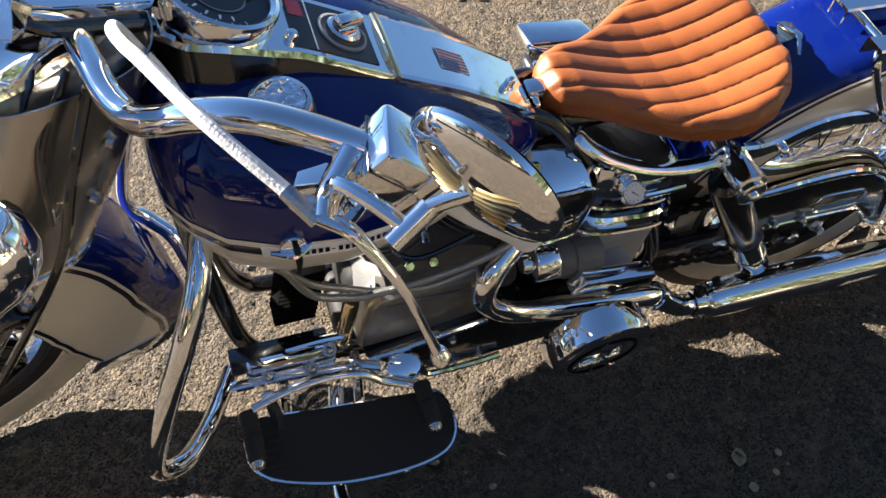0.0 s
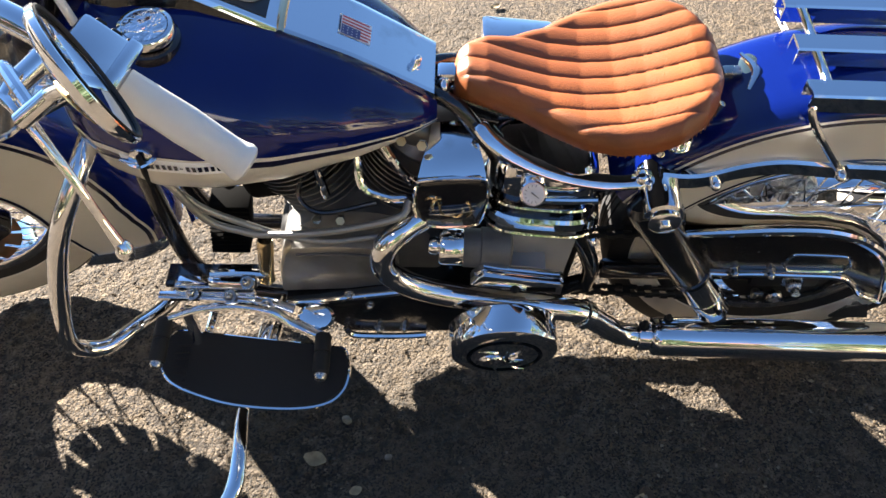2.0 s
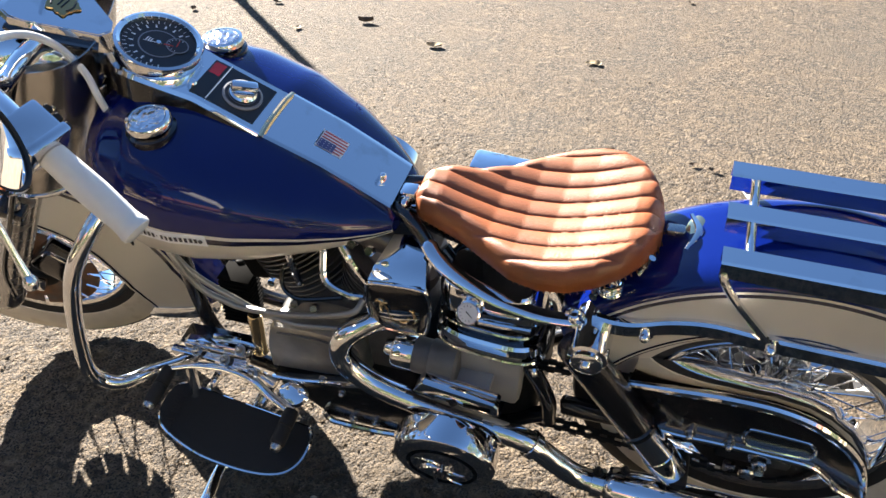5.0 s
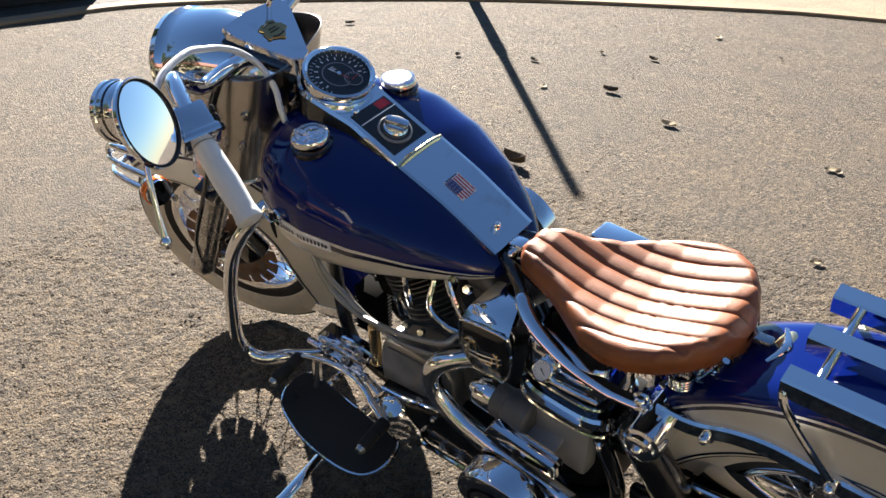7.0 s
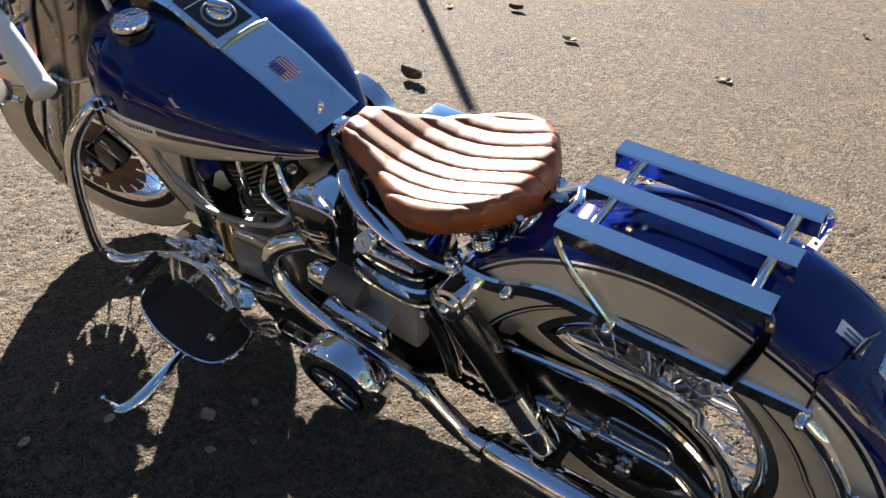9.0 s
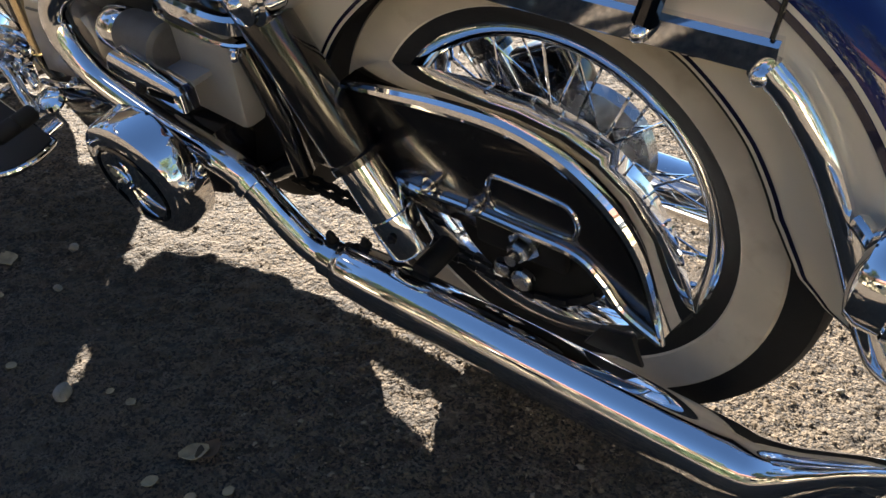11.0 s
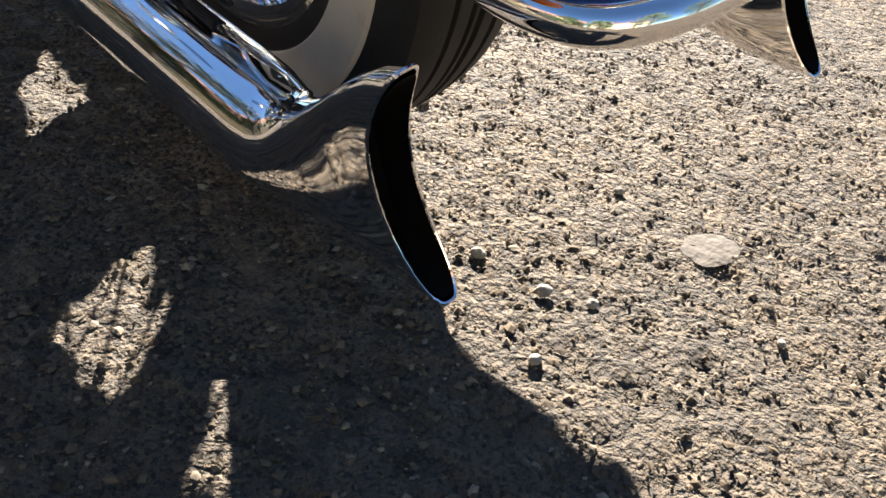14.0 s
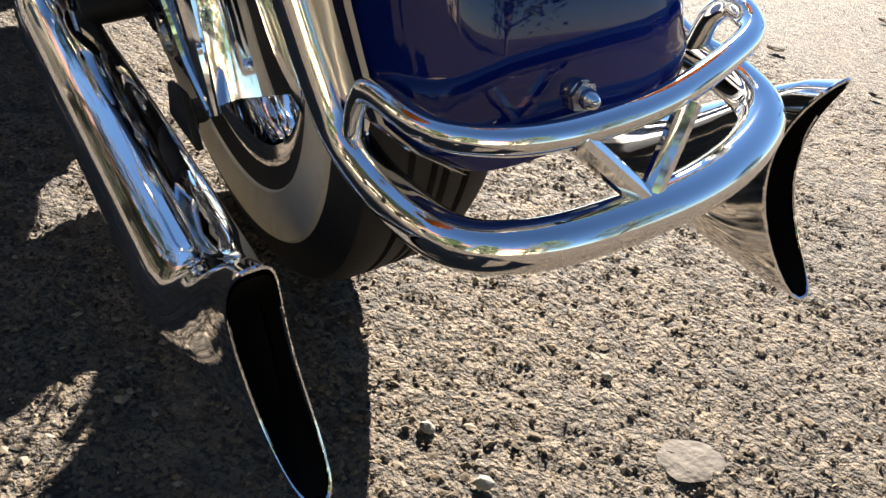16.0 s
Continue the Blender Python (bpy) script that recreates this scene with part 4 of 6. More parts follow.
# ---- exhaust ----
def exhaust(s, back=0.0):
    """s is -1 for the pipe on the stand side; back moves the far mouth rearwards."""
    NEAR = [(0.130, s * 0.105, 0.530), (0.080, s * 0.140, 0.532), (0.040, s * 0.168, 0.515), (0.026, s * 0.180, 0.475), (0.046, s * 0.183, 0.432), (0.098, s * 0.184, 0.394), (0.20, s * 0.184, 0.362), (0.31, s * 0.184, 0.340), (0.378, s * 0.183, 0.320), (0.428, s * 0.181, 0.270), (0.476, s * 0.177, 0.226), (0.54, s * 0.175, 0.216)]
    FAR_SIDE = [(-0.20, s * 0.10, 0.540), (-0.255, s * 0.15, 0.440), (-0.265, s * 0.175, 0.310), (-0.215, s * 0.180, 0.220), (-0.12, s * 0.180, 0.186), (0.10, s * 0.180, 0.180), (0.30, s * 0.179, 0.183), (0.45, s * 0.177, 0.195), (0.54, s * 0.175, 0.210)]
    pipe = part("exhaust", tube(NEAR if s < 0 else FAR_SIDE, 0.0225, 20, 10), "chrome", bike, "chrome exhaust with fishtail silencer")
    part("clamp", lathe([(0.024, -0.012), (0.0285, -0.011), (0.0285, 0.011), (0.024, 0.012)], (0.512, s * 0.176, 0.219), (0.99, 0, -0.12), 28), "chrome", pipe)
    if s < 0:
        part("clamp", lathe([(0.024, -0.008), (0.0275, -0.007), (0.0275, 0.007), (0.024, 0.008)], (0.388, s * 0.183, 0.312), (0.74, 0, -0.67), 28), "chrome", pipe)
    bolt((0.512, s * 0.172, 0.250), (0, 0, 1), 0.007, 0.014, pipe, "black_metal")
    bolt((0.560, s * 0.156, 0.252), (0, 0, 1), 0.006, 0.010, pipe, "black_metal")
    part("hanger_bracket", plate([(0.88, 0.225), (0.90, 0.262), (0.94, 0.268), (0.955, 0.225)], s * 0.135, s * 0.128, 0.002), "black_metal", pipe, "black silencer hanger")
    bolt((0.930, s * 0.126, 0.246), (0, -s, 0), 0.010, 0.012, pipe, "black_metal")
    rows = []
    xs = [0.526, 0.532, 0.545, 0.60, 0.80, 1.00, 1.075, 1.095, 1.108, 1.120, 1.140, 1.165, 1.190, 1.215, 1.235]
    for x in xs:
        t = max(0.0, (x - 1.10) / 0.135)
        e = t * t * (3 - 2 * t)
        r = float(np.interp(x, [0.526, 0.532, 0.56, 1.08, 1.11, 1.14], [0.025, 0.036, 0.040, 0.041, 0.038, 0.036]))
        cz = float(np.interp(x, [0.526, 1.09, 1.235], [0.216, 0.191, 0.232]))
        cy = float(np.interp(x, [0.526, 1.09, 1.235], [0.175, 0.174, 0.173]))
        hz, hy = r + e * 0.047, r * (1 - e) + 0.0145 * e
        row = []
        for a in np.linspace(0, 2 * math.pi, 44, False):
            cs, sn = math.cos(a), math.sin(a)
            p = 2.0 + 1.2 * e
            k = (abs(cs) ** p + abs(sn) ** p) ** (-1 / p)
            dip = -e * 0.034 * (1 - (sn * k) ** 2) + back * t + e * 0.012 * (1 - sn * k) * 0.5
            row.append(Vector((x + dip, s * cy + hy * cs * k - 0.005 * e * sn * k, cz + hz * sn * k)))
        rows.append(row)
    last = len(rows) - 1
    part("silencer", rows_mesh(rows, close=True), "chrome", pipe, "chrome fishtail silencer", sharp=60)
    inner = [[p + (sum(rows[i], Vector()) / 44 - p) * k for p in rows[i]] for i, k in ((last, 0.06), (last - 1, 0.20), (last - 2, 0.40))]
    part("silencer_mouth", rows_mesh(inner, close=True), "matte_black", pipe, "black silencer mouth")
    lip = rows[-1]
    part("mouth_lip", sweep(bmesh.new(), lip + lip[:1], 0.0014, 6), "chrome", pipe)
    # black disc closes the bore a short way in
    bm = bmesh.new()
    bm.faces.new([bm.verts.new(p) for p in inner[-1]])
    part("mouth_back", bm, "matte_black", pipe, smooth=False)
    return pipe


exhaust(-1)
exhaust(1, 0.02).location = (0.010, 0.018, 0.012)

# ---- frame ----
frame_tubes = part("frame", tube([(-0.395, 0.0, 0.83), (-0.40, -0.02, 0.62), (-0.385, -0.055, 0.44), (-0.355, -0.075, 0.29), (-0.26, -0.085, 0.235), (-0.05, -0.095, 0.225), (0.25, -0.10, 0.225), (0.40, -0.10, 0.30)], 0.0165, 14), "black_paint", bike, "black tubular steel frame")
part("frame_tube", tube([(-0.395, 0.0, 0.83), (-0.40, 0.02, 0.62), (-0.385, 0.055, 0.44), (-0.355, 0.075, 0.29), (-0.26, 0.085, 0.235), (0.25, 0.10, 0.225), (0.40, 0.10, 0.30)], 0.0165, 14), "black_paint", frame_tubes)
part("frame_tube", tube([(-0.39, 0, 0.84), (-0.1, 0, 0.78), (0.12, 0, 0.70), (0.20, 0, 0.66), (0.35, 0, 0.62)], 0.02, 14), "black_paint", frame_tubes)
for s in (-1, 1):
    part("seat_rail", sweep(bmesh.new(), spline([(0.186, s * 0.076, 0.700), (0.206, s * 0.094, 0.684), (0.245, s * 0.108, 0.660), (0.31, s * 0.117, 0.632), (0.39, s * 0.118, 0.613), (0.46, s * 0.114, 0.612)], 6), [0.010] + [0.0145] * 24 + [0.013] * 5 + [0.010], 12, 0.55), "chrome", frame_tubes, "flat chrome seat rail cover")
    part("frame_tube", tube([(0.105, s * 0.030, 0.728), (0.150, s * 0.050, 0.715), (0.185, s * 0.068, 0.680), (0.215, s * 0.085, 0.640)], 0.013, 12), "black_paint", frame_tubes)
    part("frame_tube", tube([(0.20, s * 0.05, 0.66), (0.33, s * 0.10, 0.52), (0.395, s * 0.11, 0.38), (0.40, s * 0.10, 0.28)], 0.016, 12), "black_paint", frame_tubes)
    part("rail_bracket", box((0.262, s * 0.118, 0.640), (0.035, 0.012, 0.020), 0.004), "chrome", frame_tubes)
part("neck_casting", lathe([(0.034, -0.07), (0.036, -0.06), (0.03, 0), (0.036, 0.07), (0, 0.07)], (-0.43, 0, 0.90), (0.469, 0, 0.883), 24), "black_paint", frame_tubes)

# ---- engine ----
engine = part("engine", lathe([(0, -0.11), (0.135, -0.11), (0.15, -0.10), (0.155, -0.07), (0.155, 0.07), (0.15, 0.10), (0, 0.11)], (-0.02, 0, 0.36), Y, 48), "cast_grey", bike, "air-cooled twin engine in aluminium and black")


def cylinder(tilt, base, name):
    d = Vector((math.sin(radians(tilt)), 0, math.cos(radians(tilt))))
    prof = [(0.055, 0.0)]
    for i in range(11):
        h = 0.02 + i * 0.0125
        prof += [(0.060, h), (0.088, h + 0.001), (0.088, h + 0.004), (0.060, h + 0.005)]
    prof += [(0.060, 0.165), (0.0, 0.165)]
    cyl = part(name, lathe(prof, base, d, 40), "cast_grey", engine, "finned grey cylinder")
    prof = [(0.06, 0.165)]
    for i in range(5):
        h = 0.168 + i * 0.011
        prof += [(0.07, h), (0.098, h + 0.001), (0.098, h + 0.004), (0.07, h + 0.005)]
    prof += [(0.072, 0.225), (0.06, 0.24), (0, 0.245)]
    part(name + "_head", lathe(prof, base, d, 40), "aluminium", engine, "finned aluminium cylinder head")
    m = Matrix.Translation(base + d * 0.262) @ d.to_track_quat("Z", "Y").to_matrix().to_4x4()
    part("rocker_box", box((0, 0, 0), (0.13, 0.15, 0.05), 0.018, m, 3), "aluminium", engine)
    return d


cylinder(-22, Vector((-0.045, 0, 0.40)), "front_cylinder")
cylinder(22, Vector((0.01, 0, 0.40)), "rear_cylinder")
# dull inner case, black lower case with trim
CASE = [(-0.176, 0.322), (-0.170, 0.385), (-0.163, 0.413), (-0.152, 0.446), (-0.137, 0.467), (-0.06, 0.474), (0.027, 0.466), (0.045, 0.44), (0.045, 0.352), (-0.05, 0.332)]
part("inner_case", plate(CASE, -0.150, -0.09, 0.014), "case_metal", engine, "dull grey aluminium case")
part("case_seam", tube([(-0.128, -0.151, 0.452), (-0.05, -0.152, 0.456), (0.015, -0.151, 0.448)], 0.0022, 6), "cast_grey", engine)
LOWER = [(-0.168, 0.312), (-0.10, 0.322), (-0.04, 0.336), (0.05, 0.355), (0.30, 0.352), (0.315, 0.32), (0.285, 0.235), (0.20, 0.210), (0.03, 0.200), (-0.055, 0.203), (-0.085, 0.235), (-0.120, 0.265)]
part("case_lower", plate(LOWER, -0.165, -0.10, 0.008), "black_paint", engine, "black lower case")
part("case_trim", tube([(-0.164, -0.168, 0.317), (-0.10, -0.170, 0.327), (-0.04, -0.170, 0.341), (0.05, -0.170, 0.360)], 0.0055, 8), "chrome", engine, "chrome strip along the case")
part("case_trim", tube([(-0.066, -0.168, 0.226), (-0.053, -0.172, 0.207), (-0.02, -0.172, 0.202), (0.05, -0.172, 0.203), (0.092, -0.170, 0.205)], 0.0068, 8), "chrome", engine)
for x, z in ((-0.045, 0.345), (0.0, 0.222), (0.05, 0.225), (-0.01, 0.31)):
    bolt((x, -0.166, z), (0, -1, 0), 0.0065, 0.008, engine, "steel")
# round clutch cover
DC = Vector((0.236, -0.213, 0.320))
derby = part("clutch_cover", lathe([(0.094, 0.0), (0.098, 0.004), (0.098, 0.046), (0.095, 0.054), (0.089, 0.058), (0.078, 0.060), (0.064, 0.0615), (0.0, 0.062)], DC, (0.04, -1, -0.10), 56), "chrome", engine, "large round chrome clutch cover with raised emblem")
part("cover_ring", lathe([(0.064, 0.060), (0.068, 0.062), (0.064, 0.064), (0.060, 0.062)], DC, (0.04, -1, -0.10), 48), "chrome_dark", derby)
for k in range(6):
    a = k * 0.9
    pts = [DC + Vector((0.04, -1, -0.10)).normalized() * 0.0635 + Vector((r * math.cos(a + 0.5 * r / 0.03), 0, r * math.sin(a + 0.5 * r / 0.03))) for r in (0.008, 0.026, 0.042, 0.056)]
    part("cover_relief", tube(pts, [0.003, 0.005, 0.004, 0.002], 6, 3, 0.6), "chrome", derby)
# starter with chrome end, grey battery box, chrome band
starter = part("starter_motor", lathe([(0, 0.0), (0.033, 0.0), (0.034, 0.004), (0.034, 0.03), (0.037, 0.032), (0.037, 0.080), (0.030, 0.085), (0, 0.085)], (0.143, -0.150, 0.468), (1, 0, -0.09), 36), "cast_grey", engine, "grey starter with chrome end cap")
starter.location = (0.018, 0.004, 0.004)
part("starter_cap", lathe([(0, -0.064), (0.014, -0.064), (0.0165, -0.058), (0.0165, -0.050), (0.031, -0.046), (0.0335, -0.042), (0.0335, -0.004), (0.031, 0.0)], (0.150, -0.150, 0.467), (1, 0, -0.09), 36), "chrome", starter, "chrome starter end cap")
bx = part("battery_box", box((0.268, -0.105, 0.430), (0.150, 0.13, 0.15), 0.012, pose(0, 0, 0, 0, 6, 0)), "box_grey", bike, "grey metal battery box")
bx.location = (0.012, 0.034, 0.004)
BAND = [(0.164, 0.446), (0.178, 0.470), (0.186, 0.476), (0.223, 0.469), (0.316, 0.453), (0.322, 0.446), (0.320, 0.418), (0.258, 0.426), (0.188, 0.440)]
part("box_band", plate(BAND, -0.246, -0.214, 0.005), "chrome", bx, "chrome band across the box")
part("band_slot", box((0.284, -0.2465, 0.438), (0.050, 0.003, 0.010), 0.001), "matte_black", bx)
part("band_stay", box((0.25, -0.190, 0.434), (0.09, 0.06, 0.010), 0.003), "box_grey", bx)
bolt((0.240, -0.247, 0.438), (0, -1, 0), 0.006, 0.005, bx, "black_metal")
# gearbox behind the engine; the blocks under it are added to stop sunlight
gear = part("gearbox", box((0.255, 0.0, 0.335), (0.24, 0.20, 0.20), 0.03, pose(0, 0, 0, 0, 5, 0), 3), "black_metal", engine, "black gearbox housing")
part("gearbox_sump", plate([(0.03, 0.215), (0.05, 0.150), (0.10, 0.142), (0.27, 0.140), (0.325, 0.158), (0.335, 0.240), (0.20, 0.262), (0.05, 0.258)], -0.045, 0.045, 0.012), "black_metal", gear, "unseen black block added under the gearbox to fill its shadow")
part("gearbox_sump", plate([(0.02, 0.225), (0.04, 0.165), (0.22, 0.160), (0.245, 0.190), (0.245, 0.258), (0.03, 0.258)], 0.047, 0.115, 0.012), "black_metal", gear)
# stacked chrome oil tank with thermometer cap


def stack(profile, xc, yc, hx, hy, tilt, n=48, p=3.6):
    """Rounded-rectangle rings over one another: (height, outset)."""
    rows = []
    for z, o in profile:
        row = []
        for a in np.linspace(0, 2 * math.pi, n, False):
            cs, sn = math.cos(a), math.sin(a)
            k = (abs(cs) ** p + abs(sn) ** p) ** (-1 / p)
            x = (hx + o) * cs * k
            row.append(Vector((xc + x, yc + (hy + o) * sn * k, z - tilt * x)))
        rows.append(row)
    return rows_mesh(rows, close=True, caps=True)


oil = part("oil_tank", stack([(0.648, -0.045), (0.645, -0.020), (0.636, -0.006), (0.620, 0.0), (0.580, 0.002), (0.576, -0.012), (0.545, -0.014), (0.520, -0.014)], 0.284, -0.105, 0.088, 0.066, 0.12), "chrome", bike, "stacked chrome oil tank with dipstick thermometer")
oil.location = (0.011, 0.044, 0.002)
# chrome wall toned dark: the reflections are in its colour
part("tank_wall", stack([(0.577, -0.012), (0.575, -0.010), (0.50, -0.010)], 0.284, -0.107, 0.088, 0.066, 0.12), "chrome_dark", oil, "polished tank wall, dark reflections put in its colour")
part("tank_flange", stack([(0.560, -0.02), (0.559, 0.004), (0.556, 0.006), (0.553, 0.004), (0.552, -0.02)], 0.284, -0.107, 0.088, 0.066, 0.12), "chrome", oil)
part("tank_step", stack([(0.535, -0.02), (0.534, 0.004), (0.529, 0.009), (0.512, 0.010), (0.508, 0.006), (0.507, -0.02)], 0.284, -0.107, 0.090, 0.068, 0.12), "chrome", oil, "broad chrome lower flange")
part("tank_flange", stack([(0.503, -0.02), (0.502, 0.012), (0.499, 0.014), (0.495, 0.012), (0.494, -0.02)], 0.284, -0.107, 0.090, 0.068, 0.12), "chrome", oil)
part("tank_rod", tube([(0.278, -0.186, 0.596), (0.32, -0.184, 0.592), (0.366, -0.180, 0.588)], 0.0065, 10), "chrome", oil)
bolt((0.372, -0.185, 0.486), (0.2, -0.6, -0.5), 0.006, 0.009, oil)
TN = Vector((-0.05, -0.75, 0.66)).normalized()
TC = Vector((0.262, -0.186, 0.612))
part("thermometer_rim", lathe([(0.017, -0.012), (0.0215, -0.006), (0.0215, 0.006), (0.019, 0.008), (0.0175, 0.006), (0, 0.006)], TC, TN, 32), "chrome", oil, "chrome thermometer rim")
part("thermometer_face", lathe([(0.0172, 0.0066), (0, 0.0066)], TC, TN, 28), "white_grip", oil, "white dial with dark pointer")
tu = TN.orthogonal().normalized()
tv = TN.cross(tu)
for i in range(9):
    a = radians(200 + i * 27)
    p = TC + TN * 0.0072
    part("dial_tick", sweep(bmesh.new(), [p + (tu * math.cos(a) + tv * math.sin(a)) * 0.0115, p + (tu * math.cos(a) + tv * math.sin(a)) * 0.0148], 0.0005, 4), "dial_black", oil)
part("dial_pointer", sweep(bmesh.new(), [TC + TN * 0.0074 - tv * 0.004, TC + TN * 0.0074 + tv * 0.011], [0.0012, 0.0005], 5), "dial_black", oil)
# embossed chrome horn cover, its dark reflections put in as black paint
HC = [(0.088, 0.545), (0.084, 0.585), (0.090, 0.634), (0.098, 0.645), (0.140, 0.650), (0.188, 0.650), (0.200, 0.640), (0.202, 0.600), (0.190, 0.542), (0.176, 0.530), (0.130, 0.526), (0.100, 0.530)]
horn = part("horn_cover", plate(HC, -0.148, -0.125, 0.010), "black_paint", bike, "glossy horn cover with chrome top and raised emblem")
part("horn_top", rows_mesh([[Vector((x, y, z)) for x, z in ((a + 0.004, c - 0.03), (a, c), (0.5 * (a + b), c + 0.006), (b, c), (b + 0.004, c - 0.03))] for y, a, b, c in ((-0.138, 0.092, 0.198, 0.646), (-0.120, 0.098, 0.194, 0.662), (-0.09, 0.108, 0.186, 0.674), (-0.05, 0.112, 0.182, 0.676))]), "chrome", horn, "chrome top of the horn cover", sharp=50)
part("horn_rim", sweep(bmesh.new(), spline([(x, -0.143, z) for x, z in HC + HC[:1]], 4), 0.0035, 8), "chrome", horn, "thin chrome rim")
for k in range(5):
    pts = [Vector((0.112 + 0.013 * k + 0.012 * math.cos(a), -0.1495, 0.592 + 0.020 * math.sin(a) - 0.003 * k)) for a in np.linspace(k * 1.3, k * 1.3 + 2.4, 7)]
    part("emblem_relief", tube(pts, [0.0018, 0.0036, 0.0018], 6, 3), "brass_pipe", horn)
for k in range(2):
    part("emblem_relief", tube([(0.108, -0.1495, 0.580 - 0.012 * k), (0.145, -0.1505, 0.583 - 0.012 * k), (0.184, -0.1495, 0.592 - 0.012 * k)], [0.0012, 0.003, 0.0012], 6, 4), "chrome", horn)
# added block, stands in for the dark void ahead of the cylinders
part("ignition_coil", box((-0.185, -0.01, 0.590), (0.09, 0.13, 0.17), 0.02, pose(0, 0, 0, 0, -12, 0), 3), "matte_black", engine, "matte black block filling the dark gap ahead of the cylinders")
# added block under the engine, keeps sun patches out of the ground shadow
part("oil_sump", box((-0.05, 0.0, 0.205), (0.30, 0.17, 0.10), 0.03, None, 3), "black_metal", engine)
part("crank_case", box((-0.05, 0.0, 0.34), (0.26, 0.18, 0.18), 0.04, None, 3), "black_metal", engine)
# push rod tubes, plug leads, hoses
for x0, z0, x1, z1 in ((0.036, 0.690, 0.080, 0.616), (-0.075, 0.70, -0.06, 0.58)):
    part("push_rod_tube", tube([(x0, -0.105, z0), ((x0 + x1) / 2, -0.118, (z0 + z1) / 2), (x1, -0.122, z1)], 0.0075, 10), "chrome", engine, "chrome push rod tube")
part("oil_line", tube([(-0.005, -0.10, 0.66), (0.002, -0.13, 0.615), (0.04, -0.135, 0.592), (0.07, -0.13, 0.585)], 0.0072, 10), "chrome", engine)
part("hose", tube([(-0.38, -0.08, 0.74), (-0.32, -0.14, 0.700), (-0.279, -0.17, 0.650), (-0.247, -0.172, 0.578), (-0.20, -0.172, 0.550), (-0.159, -0.172, 0.540), (-0.056, -0.172, 0.549), (0.057, -0.168, 0.581), (0.075, -0.14, 0.59)], 0.0062, 10), "braided", bike, "grey braided hose")
part("hose", tube([(-0.38, -0.06, 0.72), (-0.32, -0.14, 0.672), (-0.272, -0.165, 0.632), (-0.243, -0.165, 0.594), (-0.185, -0.165, 0.556), (-0.142, -0.165, 0.532), (-0.067, -0.165, 0.512), (0.02, -0.15, 0.508)], 0.0058, 10), "braided", bike, "grey braided hose")
part("plug_lead", tube([(-0.10, -0.08, 0.60), (-0.11, -0.11, 0.56), (-0.07, -0.13, 0.545), (0.02, -0.12, 0.56)], 0.0045, 8), "black_paint", engine)
for x, z in ((-0.085, 0.515), (-0.045, 0.512), (0.10, 0.70), (0.07, 0.71)):
    part("hex_nut", lathe([(0, 0.012), (0.008, 0.012), (0.009, 0.009), (0.009, 0), (0, 0)], (x, -0.118, z), (0, -0.8, 0.6), 6), "chrome", engine)
# finned voltage regulator
reg = part("voltage_regulator", box((-0.268, -0.030, 0.432), (0.020, 0.02, 0.15), 0.004, pose(0, 0, 0, 0, 10, 0)), "black_metal", bike, "black finned voltage regulator")
for i in range(12):
    z = 0.366 + i * 0.0122
    part("fin", box((-0.274 + 0.19 * (z - 0.36), -0.062, z), (0.072, 0.050, 0.0040), 0.001), "matte_black", reg)
# chrome post, linkage and clutter above the footboard
part("chrome_post", lathe([(0.0, 0.122), (0.012, 0.122), (0.0145, 0.117), (0.0135, 0.0), (0.016, -0.004), (0, -0.004)], (-0.201, -0.133, 0.352), (0.16, 0.0, 0.98), 24), "brass_pipe", bike, "polished chrome post")
link = part("shift_linkage", tube([(-0.40, -0.165, 0.335), (-0.30, -0.168, 0.335), (-0.20, -0.175, 0.330), (-0.15, -0.185, 0.318)], 0.010, 10, flat=0.7), "chrome", bike, "chrome gear linkage on the near side")
part("linkage_body", box((-0.295, -0.150, 0.345), (0.15, 0.03, 0.03), 0.008, pose(0, 0, 0, 0, 3, 0)), "chrome", link)
part("linkage_rod", tube([(-0.30, -0.14, 0.372), (-0.24, -0.14, 0.376), (-0.20, -0.14, 0.372)], 0.008, 10), "chrome", link)
for x, y, z in ((-0.265, -0.175, 0.350), (-0.195, -0.190, 0.345), (-0.335, -0.17, 0.352), (-0.23, -0.16, 0.375)):
    bolt((x, y, z), (0, -0.5, 0.85), 0.008, 0.010, link, "steel")
part("bracket_plate", box((-0.31, -0.12, 0.335), (0.17, 0.05, 0.012), 0.004), "black_paint", link)

# ---- footboard and gear pedal ----
BO = [(-0.402, -0.200), (-0.412, -0.225), (-0.408, -0.262), (-0.385, -0.292), (-0.335, -0.315), (-0.26, -0.335), (-0.16, -0.342), (-0.095, -0.332), (-0.066, -0.305), (-0.060, -0.265), (-0.072, -0.228), (-0.10, -0.222), (-0.25, -0.205), (-0.38, -0.190)]


def board_z(x, y):
    return 0.252 + 0.02 * (x + 0.24) + 0.05 * (y + 0.27)


